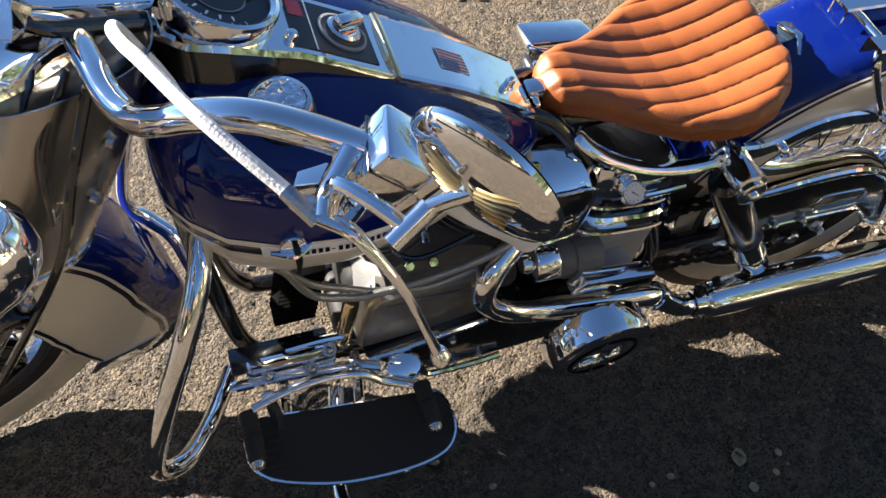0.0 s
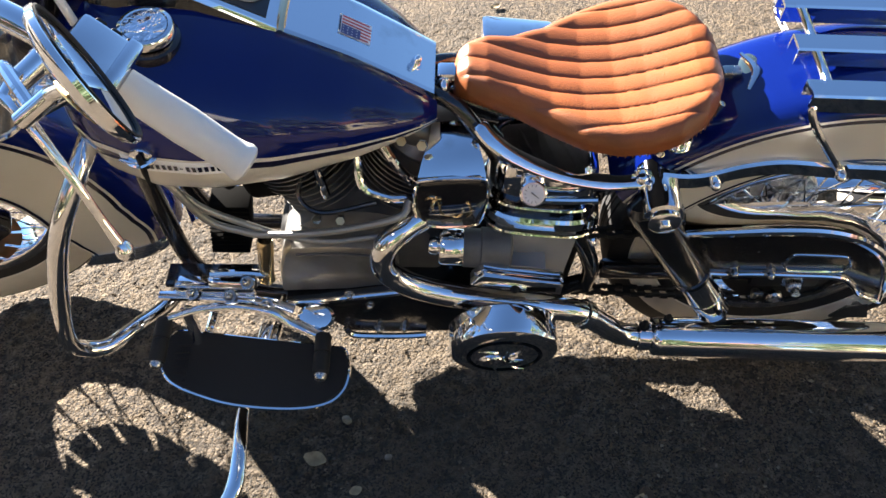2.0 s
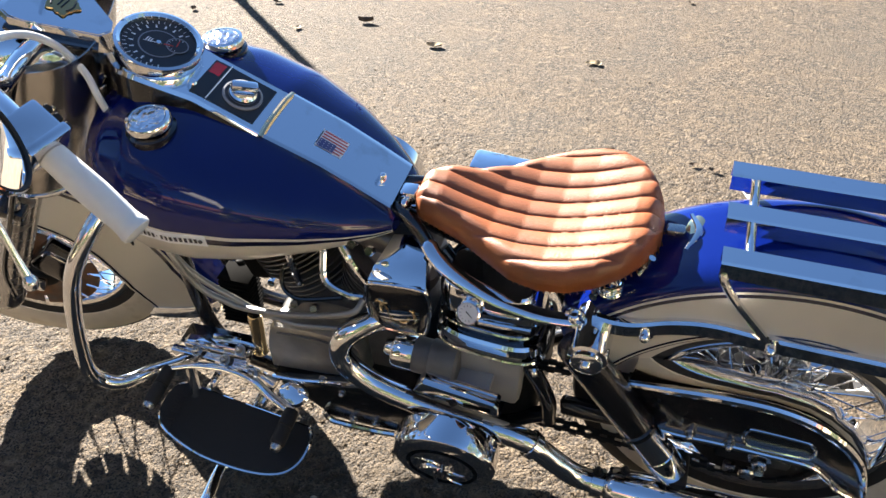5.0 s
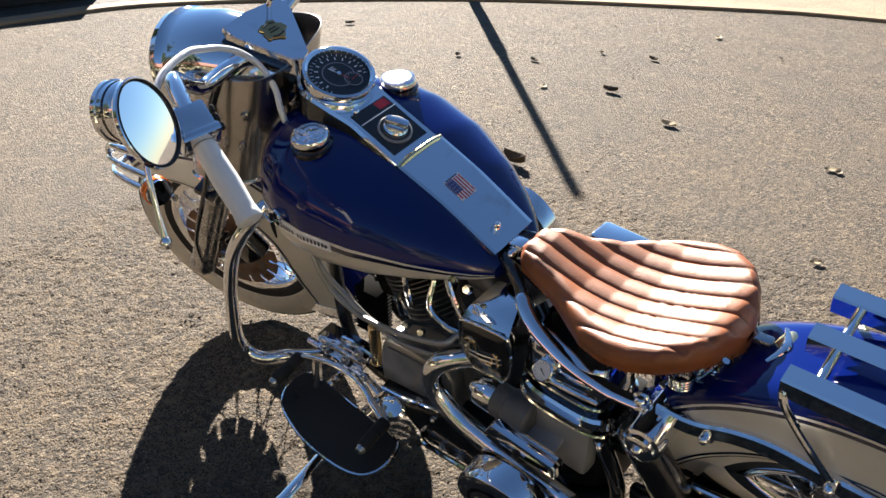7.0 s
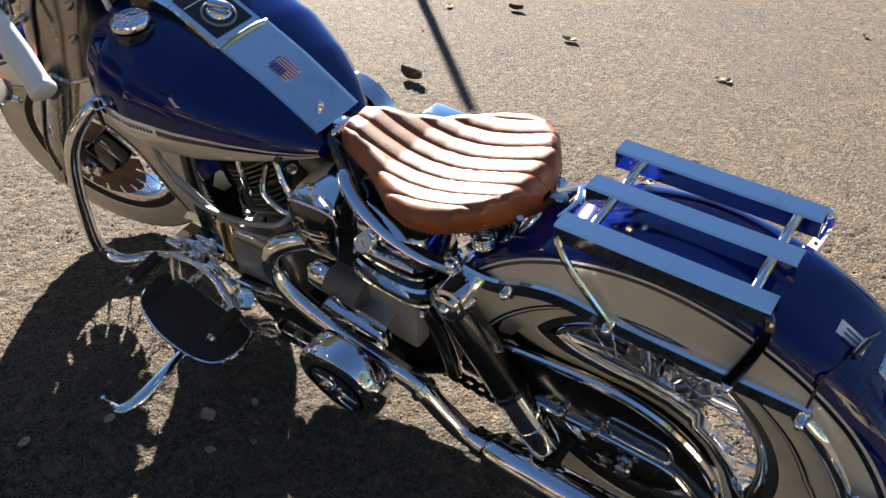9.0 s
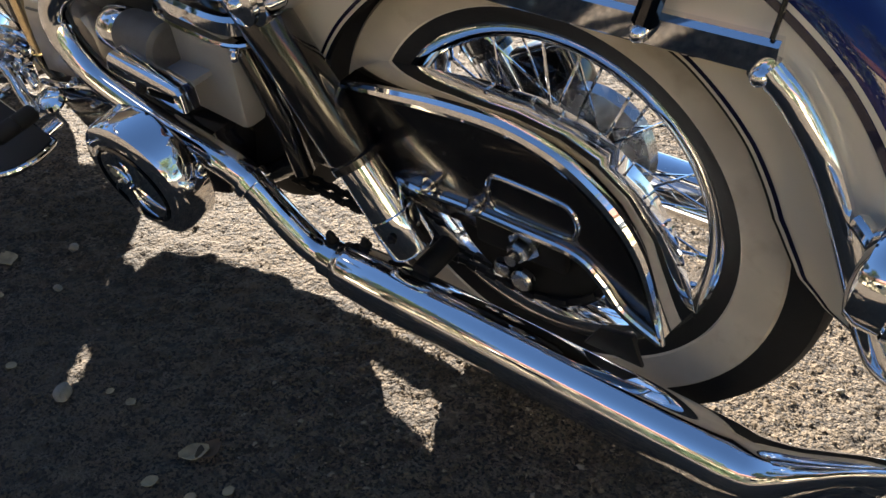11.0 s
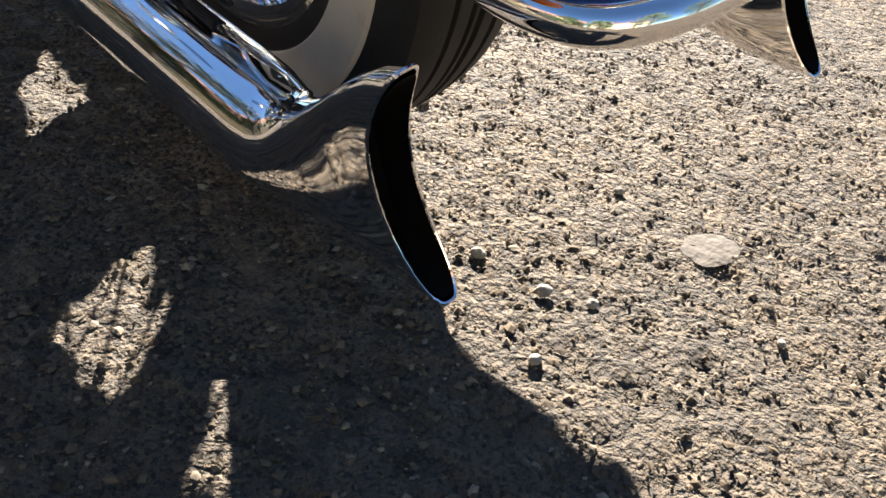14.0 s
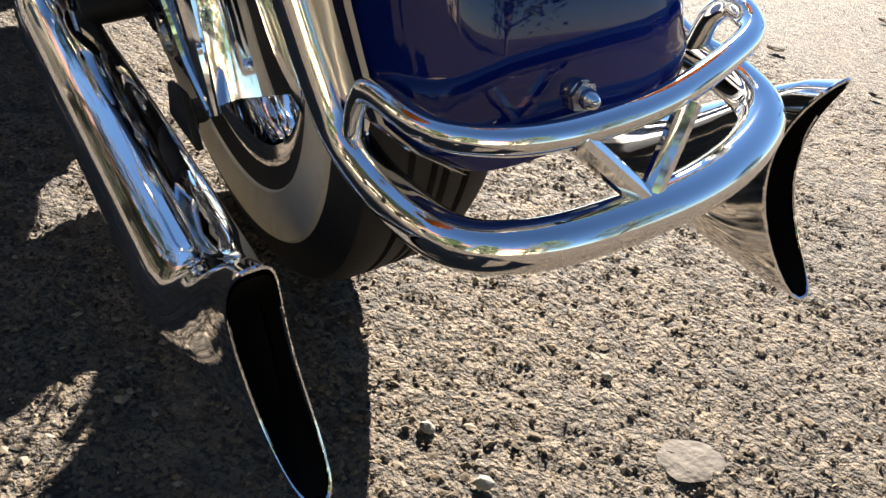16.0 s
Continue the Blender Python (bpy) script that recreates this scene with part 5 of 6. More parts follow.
board = bmesh.new()
up = [board.verts.new((x, y, board_z(x, y) + 0.010)) for x, y in BO]
dn = [board.verts.new((x, y, board_z(x, y) - 0.006)) for x, y in BO]
board.faces.new(up)
board.faces.new(dn[::-1])
for i in range(len(BO)):
    j = (i + 1) % len(BO)
    board.faces.new((up[i], up[j], dn[j], dn[i]))
board = part("footboard", board, "mat_rubber", bike, "black rubber-topped footboard with chrome rim")
board.location = (0.014, -0.012, 0.006)
part("board_rim", sweep(bmesh.new(), spline([(x, y, board_z(x, y) + 0.003) for x, y in BO + BO[:1]], 5), 0.0048, 8), "chrome", board, "chrome footboard rim")
for i in range(7):
    y0 = -0.222 - i * 0.014
    part("rubber_rib", tube([(-0.385 + 0.1 * max(0, i - 4) * 0.2, y0, board_z(-0.38, y0) + 0.0105), (-0.36, y0, board_z(-0.36, y0) + 0.0115)], 0.0022, 6, 0), "mat_rubber", board)
for x in (-0.345, -0.215):
    part("board_arm", tube([(x + 0.02, -0.11, 0.262), (x + 0.012, -0.17, 0.252), (x, -0.235, 0.240)], 0.0095, 10), "chrome", board)
part("board_post", tube([(-0.358, -0.185, 0.335), (-0.352, -0.198, 0.295), (-0.35, -0.21, 0.258)], 0.012, 12), "chrome", board)
pedal = part("gear_pedal", tube([(-0.385, -0.215, 0.325), (-0.33, -0.205, 0.338), (-0.26, -0.200, 0.343), (-0.20, -0.205, 0.335), (-0.165, -0.215, 0.310), (-0.13, -0.225, 0.297), (-0.105, -0.235, 0.297)], [0.008, 0.008, 0.009, 0.010, 0.010, 0.010, 0.009], 12, flat=0.7), "chrome", bike, "chrome heel-and-toe gear pedal with black pegs")
pedal.location = (0.013, 0.002, 0.012)
part("pedal_pad", lathe([(0, 0.009), (0.012, 0.0085), (0.022, 0.006), (0.026, 0.0), (0.024, -0.006), (0, -0.008)], (-0.122, -0.195, 0.296), (0.0, -0.45, 0.89), 28), "chrome", pedal, "oval chrome pad")
pedal.children[-1].data.transform(Matrix.Translation((-0.122, -0.195, 0.296)) @ Matrix.Diagonal((1.35, 1, 1, 1)) @ Matrix.Translation((0.122, 0.195, -0.296)))
for x, y0, y1, z in ((-0.395, -0.215, -0.300, 0.318), (-0.103, -0.235, -0.312, 0.302)):
    peg = part("peg_rubber", lathe([(0.0, 0.0), (0.0135, 0.0), (0.0150, 0.004), (0.0150, (y0 - y1) * 0.45), (0.0128, (y0 - y1) * 0.47), (0.0150, (y0 - y1) * 0.5), (0.0150, (y0 - y1) * 0.95), (0.012, (y0 - y1)), (0, (y0 - y1))], (x, y0, z), (0.02, -1, -0.08), 20), "mat_rubber", pedal, "black ribbed rubber peg")
    part("peg_end", lathe([(0.0, 0.012), (0.008, 0.011), (0.0115, 0.006), (0.0115, 0)], (x + 0.0015, y1, z - 0.006), (0.02, -1, -0.08), 18), "steel", pedal)

# ---- far side ----
# mostly unseen parts, added so the bike's shadow has no lit gaps
air = part("air_cleaner", lathe([(0, 0.062), (0.05, 0.061), (0.082, 0.055), (0.092, 0.045), (0.094, 0.030), (0.094, 0.0), (0.04, -0.01), (0.04, -0.08), (0, -0.08)], (-0.02, 0.165, 0.60), (0, 1, 0.05), 48), "chrome", bike, "round chrome air cleaner cover")
part("cover_disc", lathe([(0.0, 0.068), (0.045, 0.066), (0.05, 0.060)], (-0.02, 0.165, 0.60), (0, 1, 0.05), 40), "black_paint", air)
part("cam_cover", plate([(-0.14, 0.30), (-0.13, 0.42), (-0.05, 0.47), (0.06, 0.45), (0.09, 0.36), (0.06, 0.28), (-0.05, 0.255)], 0.09, 0.165, 0.012), "chrome", engine, "chrome cam cover")
part("side_cover", box((0.255, 0.165, 0.672), (0.13, 0.07, 0.03), 0.010, pose(0, 0, 0, -8, 6, 0)), "chrome", bike, "flat chrome cover beside the seat")
part("battery_cover", box((0.285, 0.125, 0.56), (0.20, 0.10, 0.16), 0.02, pose(0, 0, 0, 0, 8, 0), 3), "black_paint", bike, "black battery cover")
far = bmesh.new()
fo = [(x, -y, board_z(x, y)) for x, y in BO]
fu = [far.verts.new((x, y, z + 0.010)) for x, y, z in fo]
fd = [far.verts.new((x, y, z - 0.006)) for x, y, z in fo]
far.faces.new(fu[::-1])
far.faces.new(fd)
for i in range(len(fo)):
    j = (i + 1) % len(fo)
    far.faces.new((fu[j], fu[i], fd[i], fd[j]))
far = part("footboard", far, "mat_rubber", bike, "black rubber-topped footboard with chrome rim")
part("board_rim", sweep(bmesh.new(), spline([(x, y, z + 0.003) for x, y, z in fo + fo[:1]], 5), 0.0068, 8), "chrome", far, "chrome footboard rim")
for x in (-0.345, -0.215):
    part("board_arm", tube([(x + 0.02, 0.11, 0.262), (x + 0.012, 0.17, 0.252), (x, 0.235, 0.240)], 0.0095, 10), "chrome", far)
part("brake_pedal", tube([(-0.20, 0.15, 0.31), (-0.28, 0.20, 0.34), (-0.38, 0.225, 0.335), (-0.42, 0.26, 0.325)], 0.010, 10), "chrome", bike, "chrome brake pedal")
disc = part("rear_brake", lathe([(0.0, 0.085), (0.04, 0.084), (0.085, 0.080), (0.088, 0.077), (0.085, 0.060), (0.03, 0.058), (0.0, 0.058)], AXLE_R, Y, 48), "steel", bike, "small steel rear brake drum")
part("brake_arm", box((0.70, 0.100, 0.42), (0.10, 0.05, 0.08), 0.014, pose(0, 0, 0, 0, -25, 0), 3), "chrome_dark", disc)

# ---- side stand ----
stand_w = [(-0.225, -0.15, 0.205), (-0.258, -0.300, 0.158), (-0.256, -0.395, 0.146), (-0.258, -0.455, 0.136), (-0.274, -0.490, 0.126), (-0.288, -0.506, 0.134)]
stand = part("side_stand", tube(stand_w, [0.014, 0.012, 0.015, 0.017, 0.015, 0.009], 14, 8, 0.6), "chrome", bike, "chrome side stand resting on the asphalt")
part("stand_foot", tube([(-0.284, -0.500, 0.130), (-0.296, -0.508, 0.152), (-0.298, -0.511, 0.176)], [0.008, 0.006, 0.005], 8, 4), "chrome", stand)

# ---- engine guard ----
for s in (-1, 1):
    pts = [(-0.392, s * 0.03, 0.775), (-0.372, s * 0.12, 0.768), (-0.385, s * 0.205, 0.738), (-0.422, s * 0.256, 0.672), (-0.462, s * 0.272, 0.575), (-0.503, s * 0.276, 0.455), (-0.527, s * 0.276, 0.365), (-0.522, s * 0.268, 0.318), (-0.492, s * 0.250, 0.293), (-0.455, s * 0.205, 0.282), (-0.428, s * 0.135, 0.240), (-0.40, s * 0.08, 0.235)]
    part("engine_guard", tube(pts, 0.0155, 18, 10), "chrome", bike, "chrome tubular engine guard")

# ---- rear end ----
def on_tail(a, y, off=0.0015):
    """A point on the crown of the rear mudguard, a degrees up from the rear."""
    r = 0.450 + off - 0.5 * abs(y) ** 1.6
    return Vector((FC_R.x + r * math.cos(radians(a)), y, FC_R.z + r * math.sin(radians(a))))


label = part("fender_label", solid(rows_mesh([[on_tail(a, y) for y in (-0.034, -0.023, -0.012, -0.001)] for a in (59, 57, 55, 53)]), 0.001), "white_mark", rear_fender, "white label with dark bars")
for k in range(3):
    part("label_bar", rows_mesh([[on_tail(a, -0.029 + 0.0085 * k + dy, 0.0035) for dy in (0, 0.003)] for a in (57.8, 56, 54.2)]), "stripe_dark", label, smooth=False)
bump = part("rear_bumper", tube([(1.030, -0.120, 0.622), (1.055, -0.120, 0.597), (1.085, -0.118, 0.550), (1.112, -0.114, 0.487), (1.136, -0.109, 0.420), (1.156, -0.104, 0.365), (1.177, -0.101, 0.333), (1.222, -0.099, 0.320), (1.268, -0.091, 0.318), (1.292, -0.064, 0.320), (1.300, -0.019, 0.321), (1.298, 0.035, 0.321), (1.284, 0.085, 0.322), (1.262, 0.117, 0.325), (1.226, 0.128, 0.330), (1.178, 0.125, 0.340), (1.150, 0.118, 0.375), (1.134, 0.116, 0.425), (1.112, 0.117, 0.487), (1.085, 0.119, 0.550), (1.030, 0.120, 0.622)], 0.0128, 18, 8), "chrome", bike, "chrome tubular rear bumper with upper rail")
part("upper_rail", tube([(1.184, -0.100, 0.336), (1.197, -0.100, 0.362), (1.212, -0.099, 0.372), (1.253, -0.094, 0.370), (1.276, -0.073, 0.369), (1.287, -0.040, 0.369), (1.287, 0.010, 0.370), (1.273, 0.064, 0.372), (1.257, 0.100, 0.374), (1.232, 0.116, 0.376), (1.214, 0.120, 0.366), (1.200, 0.124, 0.340)], 0.0072, 14, 8), "chrome", bump)
for ya, yb in ((-0.040, -0.006), (0.026, -0.001)):
    part("rail_brace", tube([(1.289, ya, 0.366), (1.299, yb, 0.330)], 0.0062, 10, 0), "chrome", bump)
bolt(on_tail(5.0, 0.0, 0.002), (1, 0, 0.0), 0.0055, 0.010, rear_fender, name="fender_bolt")
part("bolt_seat", lathe([(0, 0.004), (0.0085, 0.004), (0.0085, -0.004), (0, -0.004)], on_tail(5.0, 0.0, 0.001), (1, 0, 0.0), 6), "steel", rear_fender)
lamp = part("tail_lamp", lathe([(0, 0.055), (0.022, 0.052), (0.036, 0.040), (0.042, 0.020), (0.044, 0.0), (0.040, -0.02), (0, -0.02)], (1.128, 0.0, 0.600), (0.88, 0, 0.25), 32), "chrome", bike, "chrome tail lamp housing on rear mudguard")
part("lamp_lens", lathe([(0, 0.068), (0.02, 0.066), (0.034, 0.058), (0.037, 0.046)], (1.128, 0.0, 0.600), (0.88, 0, 0.25), 28), "red_lens", lamp, "red lamp lens")
part("lamp_bracket", box((1.102, 0.0, 0.640), (0.05, 0.05, 0.012), 0.004, pose(0, 0, 0, 0, 45, 0)), "chrome", lamp)
part("wire", tube([(1.028, -0.118, 0.645), on_tail(57, -0.100, 0.004), on_tail(56, -0.075, 0.004), on_tail(55, -0.040, 0.008), on_tail(54, -0.005, 0.010), on_tail(52, 0.03, 0.004)], 0.0022, 6), "black_paint", rear_fender, "thin black wire")
part("wire_sleeve", tube([on_tail(55, -0.045, 0.008), on_tail(54.6, -0.028, 0.009), on_tail(54, -0.008, 0.010)], 0.0055, 8), "black_paint", rear_fender)
for s in (-1, 1):
    c = Vector((1.158, s * 0.170, 0.504))
    sig = part("rear_indicator", lathe([(0, -0.024), (0.026, -0.023), (0.039, -0.018), (0.044, -0.008), (0.045, 0.010), (0.047, 0.012), (0.047, 0.017), (0, 0.017)], c, (1, 0, -0.1), 28), "chrome", bike, "chrome indicator with amber lens")
    part("amber_lens", lathe([(0.0445, 0.016), (0.043, 0.028), (0.030, 0.044), (0.014, 0.050), (0, 0.051)], c, (1, 0, -0.1), 28), "amber", sig, "amber indicator lens")
    part("indicator_stem", tube([c + Vector((-0.01, -s * 0.02, 0)), c + Vector((-0.022, -s * 0.036, 0.0)), c + Vector((-0.036, -s * 0.052, 0.0))], 0.009, 10), "chrome", sig)

# ---- fork and headlamp ----
for s in (-1, 1):
    across = STEER.to_3x3() @ Vector((0, 0.095 * (s + 1), 0))
    top, bot = Vector((-0.53, -0.10, 0.86)) + across, Vector((-0.905, -0.076, 0.318)) + across
    d = (bot - top).normalized()
    leg = part("fork_leg", lathe([(0, 0.0), (0.022, 0.0), (0.022, 0.15), (0.030, 0.155), (0.0335, 0.17), (0.0335, 0.60), (0.036, 0.605), (0.036, 0.625), (0.028, 0.64), (0, 0.64)], top, d, 32), "steel", bike, "polished steel fork leg")
    part("axle_clamp", turned(box((-0.860, s * 0.108, 0.300), (0.05, 0.034, 0.046), 0.008, pose(0, 0, 0, 0, 30, 0)), True), "chrome", leg)
    part("axle_cap", turned(lathe([(0, 0.012), (0.014, 0.012), (0.017, 0.008), (0.017, -0.006), (0, -0.006)], (-0.864, s * 0.128, 0.312), (0, s, 0), 20), True), "chrome", leg)
part("brake_caliper", turned(box((-0.755, -0.120, 0.385), (0.075, 0.06, 0.10), 0.014, pose(0, 0, 0, 0, -32, 0), 3), True), "chrome_dark", bike, "dark front brake caliper")
cal = bike.children[-1]
for dx, dz in ((-0.012, 0.025), (0.014, -0.022)):
    part("caliper_boss", turned(lathe([(0, 0.012), (0.014, 0.010), (0.018, 0.0)], (-0.755 + dx, -0.15, 0.385 + dz), (0, -1, 0), 18), True), "chrome", part("caliper_plate", turned(box((-0.755 + dx, -0.148, 0.385 + dz), (0.03, 0.006, 0.03), 0.003), True), "chrome", cal))
# lower and upper nacelle
def ring(c, ax, r, n=40, flat=1.0):
    ax = Vector(ax).normalized()
    u = Vector((0, 1, 0))
    v = ax.cross(u).normalized()
    return [Vector(c) + u * (r * math.cos(a)) + v * (r * flat * math.sin(a)) for a in np.linspace(0, 2 * math.pi, n, False)]


AX = (-0.97, 0, -0.22)
bowl = [ring((-0.405, 0, 0.950), AX, 0.02), ring((-0.425, 0, 0.955), AX, 0.052), ring((-0.465, 0, 0.960), AX, 0.080), ring((-0.52, 0, 0.963), AX, 0.103), ring((-0.58, 0, 0.960), AX, 0.117), ring((-0.645, 0, 0.953), AX, 0.123), ring((-0.665, 0, 0.950), AX, 0.124), ring((-0.675, 0, 0.949), AX, 0.130), ring((-0.690, 0, 0.945), AX, 0.130), ring((-0.696, 0, 0.943), AX, 0.121), ring((-0.70, 0, 0.942), AX, 0.02)]
nac = part("headlamp_nacelle", turned(rows_mesh(bowl, close=True, caps=True)), "chrome", bike, "large chrome headlamp nacelle")
side = []
for z in np.linspace(1.015, 0.735, 15):
    xc, grow = -0.535 - (0.95 - z) * 0.50, 1.0 + 0.06 * math.sin((1.015 - z) / 0.28 * math.pi)
    row = []
    for a in range(-132, 133, 6):
        u, v = math.cos(radians(a)), math.sin(radians(a))
        row.append(Vector((xc + 0.112 * grow * math.copysign(abs(u) ** 0.62, u), 0.130 * grow * math.copysign(abs(v) ** 0.62, v), z)))
    side.append(row)
part("fork_shroud", turned(solid(rows_mesh(side), 0.002)), "shroud_metal", nac, "smooth polished fork shroud", sharp=70)
part("shroud_trim", turned(tube([side[-1][i] for i in range(0, len(side[-1]), 3)], 0.005, 8)), "chrome", nac)
for k in (4, 8):
    q = side[k][10]
    part("shroud_bolt", turned(lathe([(0, 0.010), (0.008, 0.008), (0.009, 0)], q, (0.5, -0.85, 0), 14)), "steel", nac)
part("fork_bracket", turned(box((-0.665, -0.02, 0.725), (0.05, 0.30, 0.02), 0.005, pose(0, 0, 0, 0, 28, 0))), "black_paint", nac, "black fork bracket")
for y in (-0.155, -0.12):
    part("bracket_stud", turned(lathe([(0, 0.028), (0.006, 0.027), (0.0065, 0.012), (0.010, 0.011), (0.010, 0), (0, 0)], (-0.652, y, 0.735), (0.4, 0, 0.9), 8)), "steel", nac)
# triangular chrome cap with gold emblem
TOPP = [(-0.366, 0.002), (-0.374, -0.020), (-0.462, -0.066), (-0.480, -0.072), (-0.494, -0.066), (-0.500, 0.0), (-0.494, 0.080), (-0.480, 0.088), (-0.462, 0.082), (-0.374, 0.024)]


def cap_z(x):
    return 1.012 + (-0.366 - x) * 0.57


bm = bmesh.new()
top = [bm.verts.new((x, y, cap_z(x))) for x, y in TOPP]
mid = [bm.verts.new((x * 1.008 - 0.0004, y * 1.05, cap_z(x) - 0.008)) for x, y in TOPP]
low = [bm.verts.new((x, y, cap_z(x) - 0.034)) for x, y in TOPP]
bm.faces.new(top)
bm.faces.new(low[::-1])
for a, b in ((top, mid), (mid, low)):
    for i in range(len(TOPP)):
        k = (i + 1) % len(TOPP)
        bm.faces.new((a[i], a[k], b[k], b[i]))
bmesh.ops.bevel(bm, geom=[e for e in bm.edges if e.verts[0] in top and e.verts[1] in top], offset=0.002, segments=2, affect="EDGES")
capp = part("bar_cap", bm, "chrome", bike, "chrome wedge cap with gold emblem", sharp=30)
EN = Vector((0.49, 0, 0.87)).normalized()
EU, EV = Vector((0.87, 0, -0.49)), Vector((0, 1, 0))
EC = Vector((-0.440, 0.006, cap_z(-0.440))) + EN * 0.0015
ring_e = []
for i in range(48):
    a = 2 * math.pi * i / 48
    r = 0.0245 + 0.0032 * math.sin(5 * a + 0.6) + 0.0016 * math.sin(11 * a)
    ring_e.append(EC + EU * (r * math.cos(a)) + EV * (1.12 * r * math.sin(a)))
bm = bmesh.new()
low_e, top_e = [bm.verts.new(p) for p in ring_e], [bm.verts.new(p.lerp(EC, 0.06) + EN * 0.0024) for p in ring_e]
bm.faces.new(top_e)
for i in range(48):
    bm.faces.new((low_e[i], low_e[(i + 1) % 48], top_e[(i + 1) % 48], top_e[i]))
part("gold_emblem", bm, "gold", capp, "gold emblem plate with dark bars")
for u, half, bow in ((-0.013, 0.014, -0.004), (-0.004, 0.010, 0.0), (0.003, 0.012, 0.0), (0.013, 0.015, 0.004)):
    pts = [EC + EN * 0.0026 + EU * (u + bow * (1 - (y / half) ** 2)) + EV * y for y in np.linspace(-half, half, 7)]
    part("emblem_lettering", sweep(bmesh.new(), pts, 0.0016, 5), "dial_black", capp)
part("cap_trim", tube([(-0.492, -0.074, 1.060), (-0.472, -0.075, 1.048), (-0.43, -0.055, 1.024), (-0.380, -0.028, 0.995)], 0.007, 10), "chrome_dark", capp)
# windscreen stay and rubber pad
part("screen_stay", tube([(-0.50, 0.045, 1.06), (-0.47, 0.062, 1.12), (-0.45, 0.07, 1.18)], 0.006, 8), "chrome", capp)

# ---- handlebar ----
bar_pts = [(-0.455, -0.035, 1.010), (-0.452, -0.075, 1.028), (-0.445, -0.120, 1.032), (-0.436, -0.165, 1.032), (-0.420, -0.205, 1.040), (-0.398, -0.245, 1.070), (-0.368, -0.280, 1.102), (-0.330, -0.308, 1.116), (-0.285, -0.333, 1.108), (-0.240, -0.356, 1.090), (-0.206, -0.371, 1.066), (-0.106, -0.401, 0.981)]
bars = part("handlebar", tube(bar_pts, 0.0145, 18, 10), "chrome", bike, "chrome handlebar with white grips")
FAR = Matrix.Translation(HEAD) @ Matrix.Rotation(radians(14), 4, Vector((0.469, 0, 0.883))) @ Matrix.Translation(-HEAD)
bar_r = [FAR @ (Matrix.Diagonal((1, -1, 1, 1)) @ (FAR.inverted() @ Vector(p))) for p in bar_pts]
part("right_bar", tube(bar_r, 0.0145, 16, 10), "chrome", bars)
G0, G1 = Vector((-0.208, -0.370, 1.067)), Vector((-0.104, -0.402, 0.979))
gd = (G1 - G0).normalized()
L = (G1 - G0).length
part("grip", lathe([(0.0150, 0.0), (0.0185, 0.002), (0.0192, 0.03), (0.0205, L * 0.5), (0.0188, L * 0.85), (0.0200, L * 0.93), (0.0215, L * 0.96), (0.0205, L), (0.016, L + 0.003), (0, L + 0.003)], G0, gd, 28), "white_grip", bars, "worn white rubber grip")
part("right_grip", lathe([(0.019, 0.0), (0.020, 0.06), (0.019, 0.12), (0, 0.122)], bar_r[-2], bar_r[-1] - bar_r[-2], 24), "white_grip", bars)
sw = Matrix.Translation(G0 - gd * 0.028 + Vector((0, 0, 0.006))) @ gd.to_track_quat("X", "Z").to_matrix().to_4x4()
box_sw = part("switch_housing", box((0, 0, 0), (0.056, 0.058, 0.050), 0.006, sw), "chrome", bars, "square chrome switch housing")
part("housing_seam", box((0, 0, 0), (0.0575, 0.0595, 0.0015), 0.0005, sw), "chrome_dark", box_sw)
part("housing_step", box((0, 0, 0), (0.016, 0.064, 0.056), 0.005, sw @ pose(0.024, 0, 0)), "chrome", box_sw)
for k in (-1, 0, 1):
    part("switch_button", box((0, 0, 0), (0.012, 0.010, 0.012), 0.003, sw @ pose(0.004 + 0.016 * k, 0.036, 0.006)), "black_metal", box_sw)
# clutch lever and perch
perch = part("lever_perch", tube([(-0.262, -0.358, 1.100), (-0.290, -0.385, 1.090), (-0.300, -0.402, 1.086)], [0.014, 0.012, 0.009], 12), "chrome", bars, "chrome clutch lever perch")
PERCH = [(-0.319, -0.362), (-0.304, -0.335), (-0.278, -0.333), (-0.253, -0.356), (-0.256, -0.381), (-0.278, -0.399), (-0.309, -0.382)]
bm = plate([(x, y) for x, y in PERCH], -1.070, -1.056, 0.003)
bm.transform(Matrix(((1, 0, 0, 0), (0, 0, 1, 0), (0, -1, 0, 0), (0, 0, 0, 1))))
bmesh.ops.recalc_face_normals(bm, faces=bm.faces)
part("perch_plate", bm, "chrome", perch, "flat chrome lever plate with two screws")
for x, y in ((-0.290, -0.386), (-0.266, -0.369)):
    part("pivot_screw", lathe([(0, 0.003), (0.005, 0.0035), (0.009, 0.006), (0.0105, 0.004), (0.0105, -0.010)], (x, y, 1.070), (0, 0, 1), 20), "steel", perch)
lever = part("clutch_lever", tube([(-0.303, -0.400, 1.088), (-0.284, -0.418, 1.084), (-0.268, -0.436, 1.064), (-0.250, -0.455, 1.028), (-0.237, -0.469, 0.985), (-0.228, -0.478, 0.955)], [0.0075, 0.0075, 0.0055, 0.0045, 0.0045, 0.0062], 12, 8, 0.75), "chrome", bars, "chrome clutch lever with ball end")
part("lever_ball", lathe([(0, 0.011), (0.006, 0.009), (0.0095, 0.003), (0.0095, -0.003), (0.0065, -0.010), (0, -0.012)], (-0.225, -0.481, 0.947), (0.2, -0.4, -0.9), 18), "chrome", lever)
